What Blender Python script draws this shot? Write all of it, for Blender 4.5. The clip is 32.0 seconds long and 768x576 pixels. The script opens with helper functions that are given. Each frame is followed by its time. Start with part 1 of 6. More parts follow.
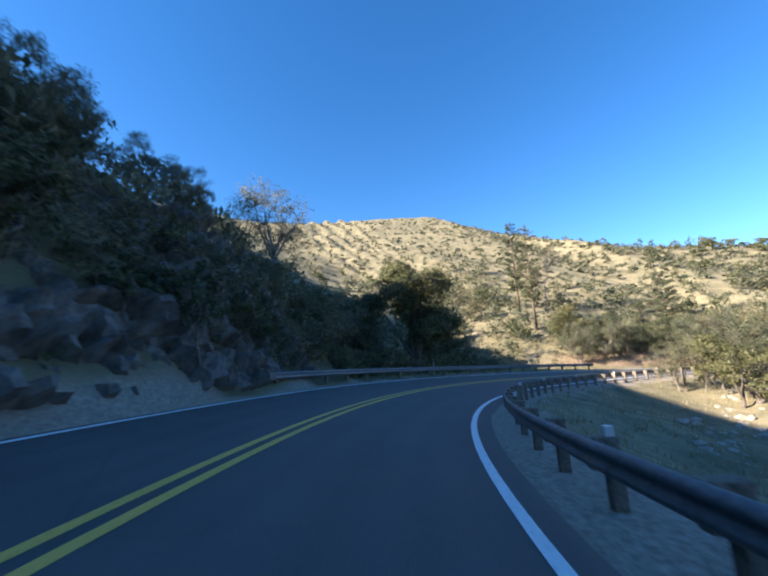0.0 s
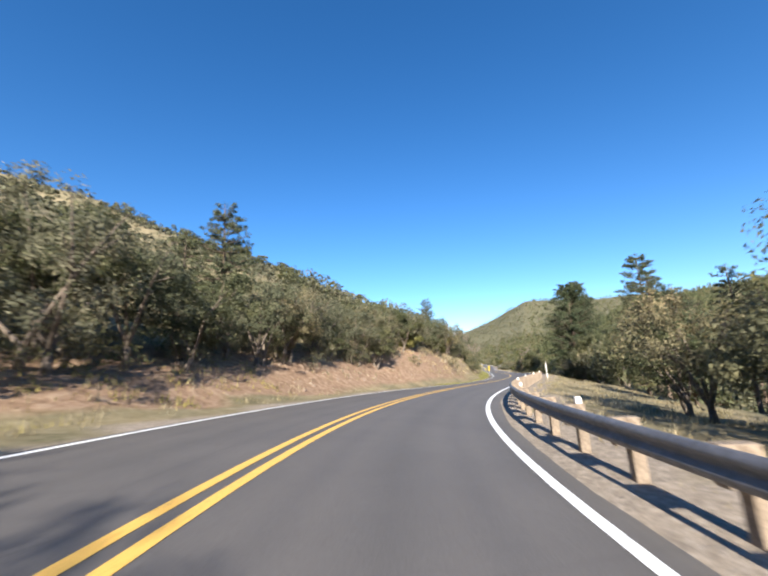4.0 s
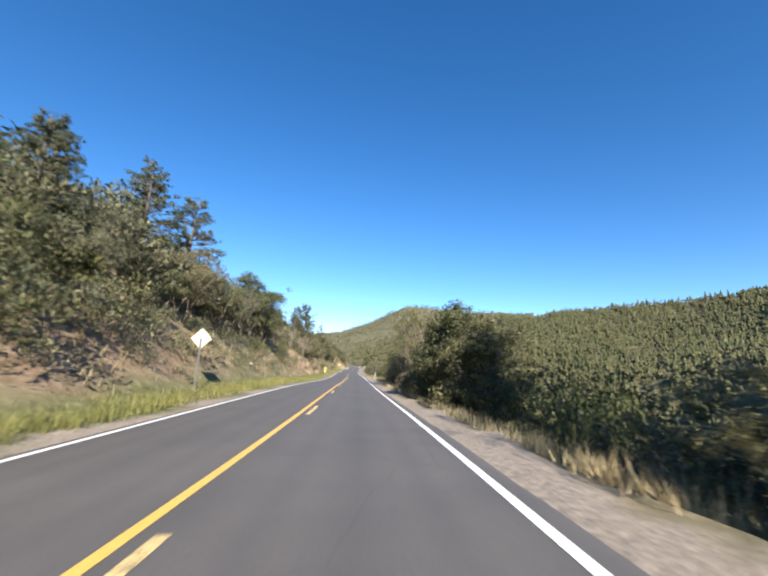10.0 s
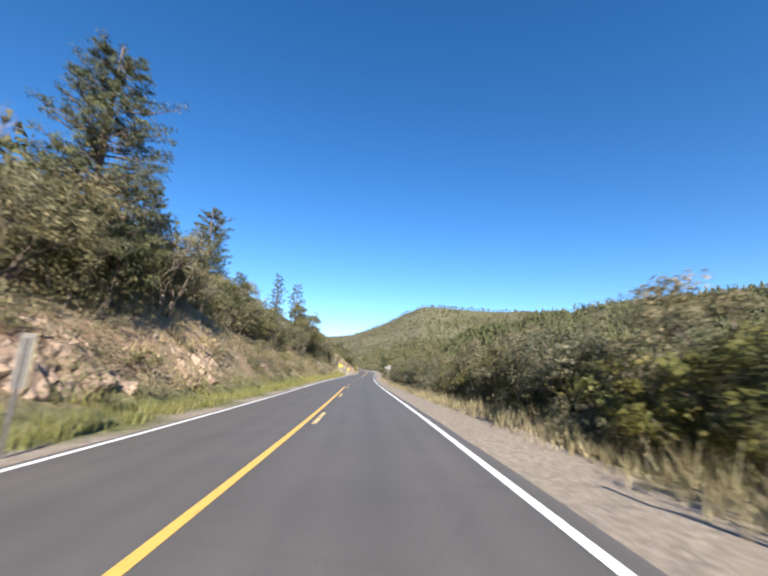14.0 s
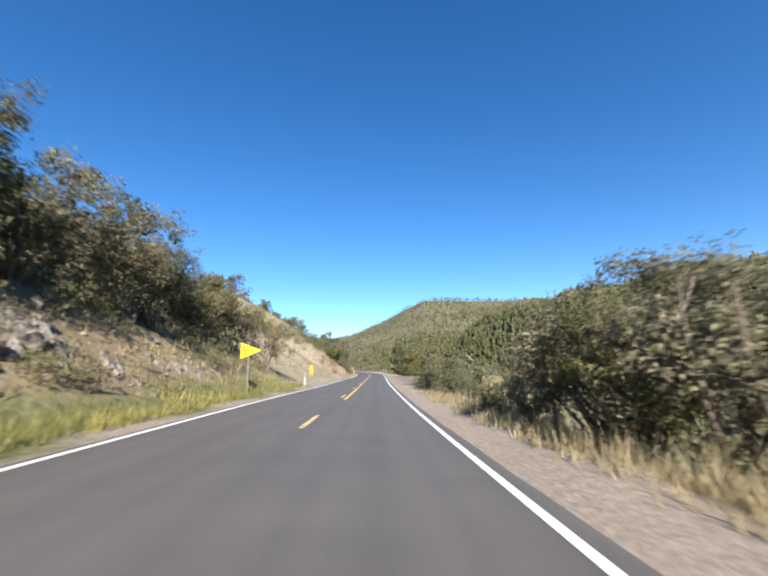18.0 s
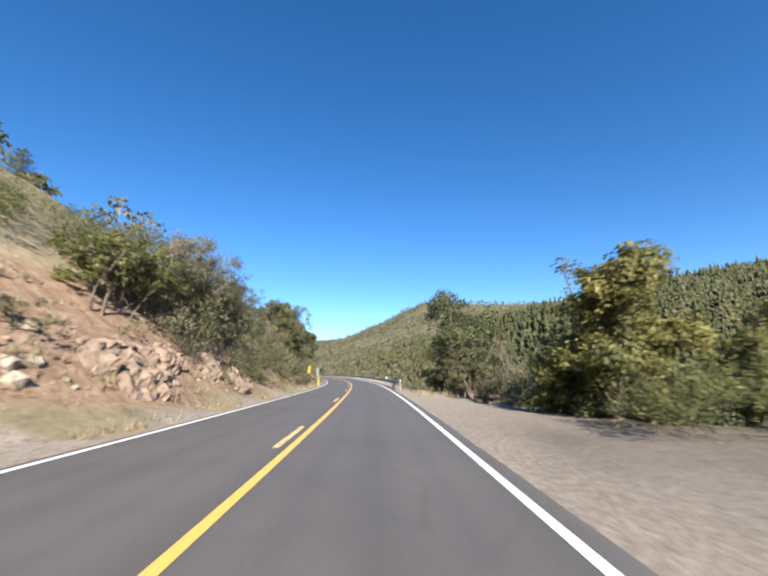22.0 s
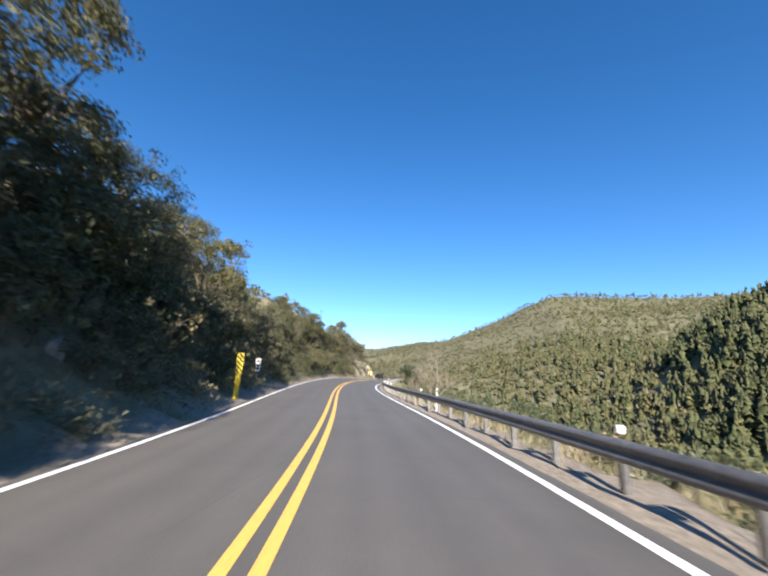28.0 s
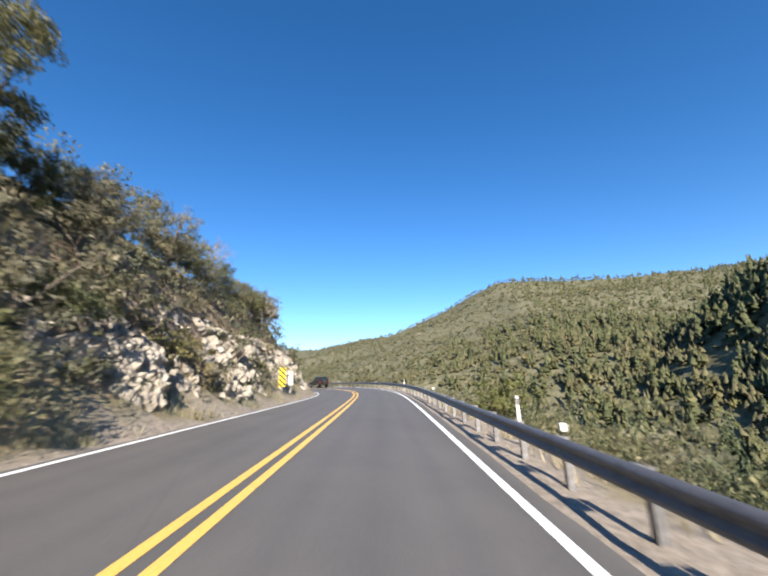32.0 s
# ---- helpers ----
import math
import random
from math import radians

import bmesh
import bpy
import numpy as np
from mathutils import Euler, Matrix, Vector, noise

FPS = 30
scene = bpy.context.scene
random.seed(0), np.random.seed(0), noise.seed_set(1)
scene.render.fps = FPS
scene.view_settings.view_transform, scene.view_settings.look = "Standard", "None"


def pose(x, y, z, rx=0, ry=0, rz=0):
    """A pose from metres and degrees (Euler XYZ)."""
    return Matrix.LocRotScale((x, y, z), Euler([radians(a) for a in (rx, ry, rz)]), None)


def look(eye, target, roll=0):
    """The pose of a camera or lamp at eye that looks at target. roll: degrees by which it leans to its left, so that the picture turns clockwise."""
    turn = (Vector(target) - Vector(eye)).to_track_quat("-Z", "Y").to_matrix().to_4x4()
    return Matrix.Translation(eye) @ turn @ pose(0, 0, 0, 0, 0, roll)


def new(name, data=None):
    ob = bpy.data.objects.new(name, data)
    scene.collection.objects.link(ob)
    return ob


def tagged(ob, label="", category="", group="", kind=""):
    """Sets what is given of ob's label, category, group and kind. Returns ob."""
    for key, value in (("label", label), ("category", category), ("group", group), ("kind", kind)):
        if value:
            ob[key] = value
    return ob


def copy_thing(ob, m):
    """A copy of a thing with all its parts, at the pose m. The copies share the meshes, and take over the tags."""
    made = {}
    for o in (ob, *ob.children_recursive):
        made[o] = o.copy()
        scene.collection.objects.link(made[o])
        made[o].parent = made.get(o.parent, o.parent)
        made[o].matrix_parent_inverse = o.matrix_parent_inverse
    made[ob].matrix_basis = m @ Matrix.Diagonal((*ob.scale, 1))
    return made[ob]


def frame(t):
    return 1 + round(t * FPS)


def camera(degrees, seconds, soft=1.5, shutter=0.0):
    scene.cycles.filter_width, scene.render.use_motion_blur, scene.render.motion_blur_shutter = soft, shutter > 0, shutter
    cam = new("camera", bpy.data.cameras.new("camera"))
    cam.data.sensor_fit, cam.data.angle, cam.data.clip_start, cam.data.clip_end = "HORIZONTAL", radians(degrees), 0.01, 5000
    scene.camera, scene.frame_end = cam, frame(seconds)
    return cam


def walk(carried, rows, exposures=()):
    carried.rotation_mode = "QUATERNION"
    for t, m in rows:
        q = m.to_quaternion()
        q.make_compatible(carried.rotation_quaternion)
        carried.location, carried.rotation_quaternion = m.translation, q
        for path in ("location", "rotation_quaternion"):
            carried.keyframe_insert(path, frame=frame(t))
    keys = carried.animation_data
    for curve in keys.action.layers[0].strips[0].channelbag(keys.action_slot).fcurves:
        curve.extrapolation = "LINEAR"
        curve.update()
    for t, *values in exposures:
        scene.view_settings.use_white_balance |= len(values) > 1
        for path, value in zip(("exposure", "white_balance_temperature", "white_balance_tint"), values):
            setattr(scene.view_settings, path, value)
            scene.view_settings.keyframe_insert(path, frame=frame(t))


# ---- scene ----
cam = camera(91.7, 32.0, soft=2.2, shutter=0.2)
# seconds, eye, yaw to the left of +y, tilt up, lean
PATH = [
    (0.0, 0.00, 0.00, 0.00, 94.43, 11.69, -2.77), (0.5, -5.59, -0.29, -0.12, 87.34, 11.70, -3.35), (1.0, -11.30, 0.15, -0.23, 79.63, 11.74, -4.09),
    (1.5, -17.03, 1.41, -0.35, 71.22, 11.82, -4.59), (2.0, -22.63, 3.57, -0.46, 62.39, 11.87, -4.82), (2.5, -27.96, 6.65, -0.56, 53.34, 11.87, -5.35),
    (3.0, -32.83, 10.67, -0.67, 43.59, 11.64, -4.98), (3.5, -37.11, 15.56, -0.77, 34.62, 11.79, -3.62), (4.0, -40.72, 21.19, -0.85, 26.36, 12.27, -2.60),
    (4.5, -43.55, 27.45, -0.92, 18.16, 12.68, -1.33), (5.0, -45.58, 34.23, -0.97, 10.93, 12.61, -0.57), (5.5, -46.86, 41.41, -1.03, 5.05, 12.55, 0.09),
    (6.0, -47.53, 48.90, -1.10, 0.91, 12.49, 0.77), (6.5, -47.80, 56.60, -1.17, -1.11, 12.42, 1.59), (7.0, -47.98, 64.43, -1.25, -0.64, 12.23, 2.94),
    (7.5, -48.25, 72.32, -1.34, 0.21, 12.43, 3.44), (8.0, -48.68, 80.28, -1.43, 1.68, 12.53, 3.73), (8.5, -49.35, 88.36, -1.52, 3.48, 12.55, 3.72),
    (9.0, -50.31, 96.58, -1.61, 5.54, 12.83, 4.00), (9.5, -51.58, 104.91, -1.71, 7.45, 12.50, 3.66), (10.0, -53.13, 113.31, -1.82, 9.06, 12.06, 2.46),
    (10.5, -54.88, 121.76, -1.94, 10.14, 12.26, 1.74), (11.0, -56.76, 130.24, -2.05, 10.47, 12.47, 0.34), (11.5, -58.68, 138.82, -2.17, 10.50, 12.29, -0.13),
    (12.0, -60.67, 147.61, -2.30, 10.69, 12.60, -0.63), (12.5, -62.78, 156.73, -2.42, 11.03, 12.62, 0.19), (13.0, -65.02, 166.25, -2.55, 11.15, 12.77, 1.02),
    (13.5, -67.33, 176.13, -2.66, 10.91, 12.77, 1.49), (14.0, -69.67, 186.20, -2.74, 10.92, 12.79, 1.74), (14.5, -72.02, 196.29, -2.79, 10.92, 12.96, 1.53),
    (15.0, -74.40, 206.31, -2.81, 11.53, 12.99, 0.74), (15.5, -76.84, 216.22, -2.82, 11.86, 13.02, 0.08), (16.0, -79.27, 226.04, -2.82, 11.59, 13.03, -0.57),
    (16.5, -81.60, 235.79, -2.82, 10.92, 13.05, -1.31), (17.0, -83.82, 245.50, -2.83, 10.58, 13.04, -1.96), (17.5, -85.99, 255.13, -2.84, 10.49, 13.09, -1.37),
    (18.0, -88.11, 264.62, -2.86, 10.35, 13.01, -1.76), (18.5, -90.14, 273.91, -2.88, 10.01, 12.99, -3.11), (19.0, -92.10, 283.09, -2.87, 9.75, 13.46, -3.95),
    (19.5, -94.02, 292.25, -2.82, 9.65, 13.40, -3.43), (20.0, -95.92, 301.38, -2.74, 9.49, 13.62, -3.17), (20.5, -97.79, 310.48, -2.62, 9.52, 13.66, -2.26),
    (21.0, -99.69, 319.65, -2.48, 9.55, 13.76, -1.87), (21.5, -101.65, 329.03, -2.30, 9.70, 13.71, -0.83), (22.0, -103.71, 338.78, -2.10, 9.84, 13.95, -0.27),
    (22.5, -105.88, 348.93, -1.88, 10.03, 14.24, -0.14), (23.0, -108.20, 359.34, -1.66, 10.80, 14.19, 0.83), (23.5, -110.63, 369.75, -1.47, 11.16, 13.67, 1.72),
    (24.0, -113.17, 379.97, -1.30, 12.43, 13.90, 2.11), (24.5, -115.86, 389.93, -1.13, 13.48, 13.87, 1.54), (25.0, -118.71, 399.68, -0.95, 14.77, 14.11, 1.54),
    (25.5, -121.75, 409.25, -0.76, 16.23, 14.26, 1.61), (26.0, -125.03, 418.62, -0.55, 17.99, 14.24, 1.60), (26.5, -128.57, 427.78, -0.34, 19.96, 14.25, 1.86),
    (27.0, -132.39, 436.72, -0.13, 22.01, 14.30, 2.45), (27.5, -136.50, 445.46, 0.11, 24.05, 14.37, 3.47), (28.0, -140.88, 454.00, 0.35, 25.97, 14.57, 2.89),
    (28.5, -145.48, 462.39, 0.61, 27.14, 14.75, 2.02), (29.0, -150.20, 470.70, 0.89, 27.76, 14.75, 0.80), (29.5, -154.92, 479.00, 1.15, 27.24, 14.15, -0.23),
    (30.0, -159.48, 487.39, 1.41, 25.45, 13.88, -1.76), (30.5, -163.68, 495.91, 1.67, 22.74, 13.99, -2.74), (31.0, -167.48, 504.51, 1.93, 20.59, 13.89, -3.32),
    (31.5, -170.87, 513.04, 2.21, 18.48, 14.26, -3.20), (32.0, -173.84, 521.42, 2.50, 16.12, 14.72, -1.78),
]

def eye_pose(x, y, z, yaw, tilt, lean):
    a, b = radians(yaw), radians(tilt)
    return look((x, y, z), (x - math.sin(a) * math.cos(b), y + math.cos(a) * math.cos(b), z + math.sin(b)), lean)


walk(cam, [(t, eye_pose(*p)) for t, *p in PATH],
     exposures=[(0.0, 1.9), (1.8, 1.92), (2.8, 1.7), (4.0, 1.42), (26.5, 1.36), (28.2, 1.42), (30.0, 1.38), (32.0, 1.36)])

# ---- sky and sun ----
SUN_YAW, SUN_UP = -157.0, 26.5
world = bpy.data.worlds.new("sky")
scene.world = world
world.use_nodes = True
nt = world.node_tree
sky = nt.nodes.new("ShaderNodeTexSky")
sky.sky_type = "NISHITA"
sky.sun_disc = False
sky.sun_elevation = radians(SUN_UP)
sky.sun_rotation = radians(-SUN_YAW)
sky.altitude = 1800
sky.air_density = 1.0
sky.dust_density = 0.35
sky.ozone_density = 1.6
deep = nt.nodes.new("ShaderNodeHueSaturation")
deep.inputs["Saturation"].default_value = 1.33
deep.inputs["Hue"].default_value = 0.5045
nt.links.new(sky.outputs[0], deep.inputs["Color"])
nt.links.new(deep.outputs[0], nt.nodes["Background"].inputs[0])
nt.nodes["Background"].inputs[1].default_value = 0.092
sun = new("sun", bpy.data.lights.new("sun", "SUN"))
sun.data.energy = 5.0
sun.data.angle = radians(0.53)
sun.data.color = (1.0, 0.92, 0.8)
a, b = radians(SUN_YAW), radians(SUN_UP)
sun.matrix_world = look((-math.sin(a) * math.cos(b) * 50, math.cos(a) * math.cos(b) * 50, math.sin(b) * 50), (0, 0, 0))


# ---- materials ----
def material(name, build, rough=0.85, metal=0.0, spec=0.3):
    m = bpy.data.materials.new(name)
    m.use_nodes = True
    t = m.node_tree
    p = t.nodes["Principled BSDF"]
    p.inputs["Roughness"].default_value = rough
    p.inputs["Metallic"].default_value = metal
    p.inputs["Specular IOR Level"].default_value = spec
    build(t, p)
    return m


def node(t, kind, **values):
    n = t.nodes.new(kind)
    for k, v in values.items():
        n.inputs[k].default_value = v
    return n


def place(t, scale=1.0):
    c = t.nodes.new("ShaderNodeNewGeometry")
    m = t.nodes.new("ShaderNodeMapping")
    m.inputs["Scale"].default_value = (scale, scale, scale)
    t.links.new(c.outputs["Position"], m.inputs["Vector"])
    return m.outputs[0]


def local(t, scale=1.0):
    c = t.nodes.new("ShaderNodeTexCoord")
    m = t.nodes.new("ShaderNodeMapping")
    m.inputs["Scale"].default_value = (scale, scale, scale)
    t.links.new(c.outputs["Object"], m.inputs["Vector"])
    return m.outputs[0]


def grain(t, where, scale, detail=5.0, rough=0.6):
    n = node(t, "ShaderNodeTexNoise", Scale=scale, Detail=detail, Roughness=rough)
    t.links.new(where, n.inputs["Vector"])
    return n.outputs[0]


def ramp(t, fac, *stops):
    r = t.nodes.new("ShaderNodeValToRGB")
    e = r.color_ramp.elements
    while len(e) < len(stops):
        e.new(0.5)
    for k, (at, col) in zip(e, stops):
        k.position = at
        k.color = (*col, 1)
    t.links.new(fac, r.inputs[0])
    return r.outputs[0]


def mix(t, fac, a, b, kind="MIX"):
    n = t.nodes.new("ShaderNodeMix")
    n.data_type = "RGBA"
    n.blend_type = kind
    for sock, v in ((n.inputs[0], fac), (n.inputs[6], a), (n.inputs[7], b)):
        if isinstance(v, (int, float)):
            sock.default_value = v
        elif isinstance(v, tuple):
            sock.default_value = (*v, 1)
        else:
            t.links.new(v, sock)
    return n.outputs[2]


def bump(t, p, height, strength=0.5, distance=0.05):
    b = t.nodes.new("ShaderNodeBump")
    b.inputs["Strength"].default_value = strength
    b.inputs["Distance"].default_value = distance
    t.links.new(height, b.inputs["Height"])
    t.links.new(b.outputs[0], p.inputs["Normal"])


def attr(t, name):
    n = t.nodes.new("ShaderNodeAttribute")
    n.attribute_name = name
    s = t.nodes.new("ShaderNodeSeparateColor")
    t.links.new(n.outputs["Color"], s.inputs[0])
    return s.outputs


def build_ground(t, p):
    w = place(t)
    fine, mid, wide = grain(t, w, 2.4, 8, 0.7), grain(t, w, 0.35, 6), grain(t, w, 0.035, 4)
    straw = ramp(t, fine, (0.28, (0.145, 0.115, 0.074)), (0.5, (0.285, 0.242, 0.165)), (0.72, (0.42, 0.368, 0.268)))
    scrub = ramp(t, mid, (0.36, (0.075, 0.078, 0.035)), (0.56, (0.25, 0.205, 0.115)), (0.75, (0.42, 0.335, 0.2)))
    base = mix(t, 0.55, straw, scrub)
    dry = t.nodes.new("ShaderNodeAttribute")
    dry.attribute_name = "pale"
    bleached = ramp(t, fine, (0.28, (0.19, 0.155, 0.105)), (0.5, (0.335, 0.285, 0.208)), (0.72, (0.47, 0.415, 0.325)))
    base = mix(t, dry.outputs["Fac"], base, bleached)
    red = ramp(t, fine, (0.25, (0.12, 0.075, 0.048)), (0.5, (0.29, 0.195, 0.135)), (0.75, (0.44, 0.34, 0.25)))
    grit = ramp(t, grain(t, w, 9.0, 8, 0.75), (0.3, (0.18, 0.15, 0.122)), (0.5, (0.32, 0.27, 0.222)), (0.7, (0.5, 0.43, 0.36)))
    lush = ramp(t, fine, (0.3, (0.06, 0.07, 0.03)), (0.55, (0.17, 0.17, 0.08)), (0.75, (0.34, 0.31, 0.18)))
    wood = ramp(t, grain(t, w, 0.22, 8, 0.7), (0.36, (0.088, 0.09, 0.055)), (0.52, (0.15, 0.142, 0.09)), (0.68, (0.22, 0.2, 0.135)))
    m = attr(t, "cover")
    soft = lambda x: ramp(t, mix(t, 0.5, x, mix(t, 1.0, x, mid, "OVERLAY")), (0.3, (0, 0, 0)), (0.62, (1, 1, 1)))
    col = mix(t, soft(m[1]), base, red)
    col = mix(t, soft(m[2]), col, lush)
    far = t.nodes.new("ShaderNodeAttribute")
    far.attribute_name = "woods"
    col = mix(t, far.outputs["Fac"], col, wood)
    col = mix(t, soft(m[0]), col, grit)
    trodden = t.nodes.new("ShaderNodeAttribute")
    trodden.attribute_name = "packed"
    dirt = ramp(t, mid, (0.3, (0.115, 0.098, 0.085)), (0.5, (0.175, 0.152, 0.132)), (0.7, (0.27, 0.235, 0.205)))
    col = mix(t, trodden.outputs["Fac"], col, mix(t, 0.3, dirt, grit))
    col = mix(t, 0.35, col, ramp(t, wide, (0.3, (0.55, 0.55, 0.5)), (0.7, (1.0, 0.96, 0.9))), "MULTIPLY")
    t.links.new(col, p.inputs["Base Color"])
    bump(t, p, fine, 0.7, 0.12)


def build_asphalt(t, p):
    w = place(t)
    fine, wide = grain(t, w, 55.0, 4, 0.8), grain(t, w, 0.5, 6, 0.6)
    col = ramp(t, fine, (0.25, (0.078, 0.072, 0.067)), (0.75, (0.168, 0.157, 0.148)))
    col = mix(t, 0.55, col, ramp(t, wide, (0.3, (0.68, 0.68, 0.7)), (0.7, (1.0, 0.98, 0.96))), "MULTIPLY")
    # worn wheel tracks and the oil stain between them, laid out across the road
    a = t.nodes.new("ShaderNodeAttribute")
    a.attribute_name = "across"
    track = t.nodes.new("ShaderNodeMath")
    track.operation = "PINGPONG"
    track.inputs[1].default_value = 0.9
    t.links.new(a.outputs["Fac"], track.inputs[0])
    worn = ramp(t, track.outputs[0], (0.0, (0.88, 0.88, 0.88)), (0.3, (0.98, 0.98, 0.98)), (0.6, (1.06, 1.05, 1.04)), (0.9, (0.94, 0.94, 0.95)))
    col = mix(t, 0.8, col, worn, "MULTIPLY")
    crack = node(t, "ShaderNodeTexVoronoi", Scale=0.22)
    crack.feature = "DISTANCE_TO_EDGE"
    warp = mix(t, 0.06, w, node(t, "ShaderNodeTexNoise", Scale=0.9, Detail=6.0).outputs[1], "ADD")
    t.links.new(warp, crack.inputs["Vector"])
    line = ramp(t, crack.outputs["Distance"], (0.0, (0.86, 0.86, 0.86)), (0.004, (1, 1, 1)))
    col = mix(t, 1.0, col, line, "MULTIPLY")
    t.links.new(col, p.inputs["Base Color"])
    bump(t, p, fine, 0.35, 0.01)


def build_paint(dark, light, thin):
    def build(t, p):
        w = place(t)
        col = ramp(t, grain(t, w, 26.0, 6, 0.8), (0.3, dark), (0.55, light))
        worn = ramp(t, grain(t, w, 7.0, 8, 0.75), (thin, (1, 1, 1)), (thin + 0.06, (0, 0, 0)))
        t.links.new(mix(t, worn, col, (0.11, 0.105, 0.1)), p.inputs["Base Color"])
    return build


def build_leaf(dark, light, dry, broad=0.6):
    def build(t, p):
        i = t.nodes.new("ShaderNodeNewGeometry")
        o = t.nodes.new("ShaderNodeObjectInfo")
        col = ramp(t, i.outputs["Random Per Island"], (0.08, dark), (0.82, light), (1.0, dry))
        tone = ramp(t, o.outputs["Random"], (0.0, (0.74, 0.82, 0.74)), (0.5, (1.0, 1.0, 1.0)), (1.0, (1.18, 1.1, 0.94)))
        col = mix(t, 1.0, col, tone, "MULTIPLY")
        patch = ramp(t, grain(t, place(t), 0.55, 3), (0.35, (0.75, 0.78, 0.75)), (0.65, (1.12, 1.06, 0.95)))
        col = mix(t, 0.8, col, patch, "MULTIPLY")
        stand = ramp(t, grain(t, place(t), 0.11, 3, 0.7), (0.34, (0.6, 0.67, 0.6)), (0.46, (1.0, 1.02, 0.92)), (0.56, (1.0, 0.98, 1.0)), (0.66, (1.5, 1.34, 1.08)))
        col = mix(t, broad, col, stand, "MULTIPLY")
        t.links.new(col, p.inputs["Base Color"])
        s = t.nodes.new("ShaderNodeBsdfTranslucent")
        t.links.new(col, s.inputs[0])
        x = t.nodes.new("ShaderNodeMixShader")
        x.inputs[0].default_value = 0.4
        out = t.nodes["Material Output"]
        t.links.new(p.outputs[0], x.inputs[1])
        t.links.new(s.outputs[0], x.inputs[2])
        t.links.new(x.outputs[0], out.inputs[0])
    return build


def build_mottled(dark, light, scale, strength=0.6, depth=0.02):
    def build(t, p):
        w = local(t)
        n = grain(t, w, scale, 8, 0.7)
        o = t.nodes.new("ShaderNodeObjectInfo")
        col = ramp(t, n, (0.3, dark), (0.7, light))
        col = mix(t, 1.0, col, ramp(t, o.outputs["Random"], (0.0, (0.82, 0.8, 0.78)), (1.0, (1.1, 1.06, 1.02))), "MULTIPLY")
        col = mix(t, 0.5, col, ramp(t, grain(t, w, scale * 0.2, 4), (0.35, (0.7, 0.7, 0.7)), (0.6, (1, 1, 1))), "MULTIPLY")
        t.links.new(col, p.inputs["Base Color"])
        bump(t, p, n, strength, depth)
    return build


GROUND = material("dry_ground", build_ground, 0.95, spec=0.1)
ASPHALT = material("asphalt", build_asphalt, 0.75, spec=0.35)
YELLOW = material("yellow_road_paint", build_paint((0.55, 0.30, 0.06), (0.82, 0.50, 0.12), 0.33), 0.6)
YELLOW_WORN = material("worn_yellow_road_paint", build_paint((0.5, 0.33, 0.12), (0.78, 0.58, 0.25), 0.42), 0.6)
WHITE = material("white_road_paint", build_paint((0.6, 0.6, 0.6), (0.85, 0.85, 0.84), 0.34), 0.6)
OAK_LEAF = material("oak_leaves", build_leaf((0.076, 0.082, 0.045), (0.175, 0.18, 0.1), (0.27, 0.252, 0.16)), 0.65)
GREY_LEAF = material("grey_scrub_leaves", build_leaf((0.108, 0.108, 0.077), (0.228, 0.22, 0.157), (0.33, 0.3, 0.22)), 0.75)
LIME_LEAF = material("yellow_green_leaves", build_leaf((0.09, 0.102, 0.036), (0.19, 0.195, 0.08), (0.29, 0.265, 0.125)), 0.6)
PINE_LEAF = material("pine_needles", build_leaf((0.062, 0.076, 0.046), (0.15, 0.168, 0.105), (0.23, 0.226, 0.148)), 0.65)
# far foliage: distance haze is put into the base colours, greyer with lifted darks
FAR_LEAF = material("hazed_olive_leaves", build_leaf((0.12, 0.12, 0.071), (0.165, 0.161, 0.098), (0.21, 0.197, 0.127), 0.55), 0.85)
FAR_PINE = material("hazed_pine_needles", build_leaf((0.115, 0.124, 0.066), (0.155, 0.164, 0.088), (0.195, 0.192, 0.11), 0.6), 0.85)
BARE_TWIG = material("bare_twigs", build_leaf((0.16, 0.13, 0.10), (0.34, 0.28, 0.22), (0.5, 0.38, 0.3)), 0.8)
CACTUS = material("pale_cactus_skin", build_mottled((0.16, 0.2, 0.1), (0.36, 0.4, 0.24), 8.0, 0.3, 0.006), 0.6)
STRAW = material("straw_grass", build_leaf((0.19, 0.165, 0.11), (0.40, 0.36, 0.265), (0.56, 0.52, 0.41)), 0.8)
VERGE = material("green_grass", build_leaf((0.17, 0.16, 0.06), (0.38, 0.345, 0.14), (0.56, 0.49, 0.26)), 0.75)
BARK = material("grey_bark", build_mottled((0.07, 0.055, 0.045), (0.26, 0.22, 0.185), 9.0), 0.9)
PALE_BARK = material("pale_dry_bark", build_mottled((0.16, 0.135, 0.115), (0.40, 0.35, 0.30), 9.0), 0.9)
PINE_BARK = material("brown_pine_bark", build_mottled((0.065, 0.05, 0.04), (0.22, 0.165, 0.13), 7.0), 0.9)
ROCK = material("pinkish_rock", build_mottled((0.15, 0.106, 0.08), (0.39, 0.305, 0.24), 2.6, 0.8, 0.06), 0.9)
PALE_ROCK = material("pale_rock", build_mottled((0.2, 0.17, 0.14), (0.58, 0.53, 0.45), 2.6, 0.8, 0.06), 0.9)
TAN_ROCK = material("tan_crumbling_rock", build_mottled((0.19, 0.14, 0.10), (0.46, 0.38, 0.29), 2.4, 0.8, 0.06), 0.9)
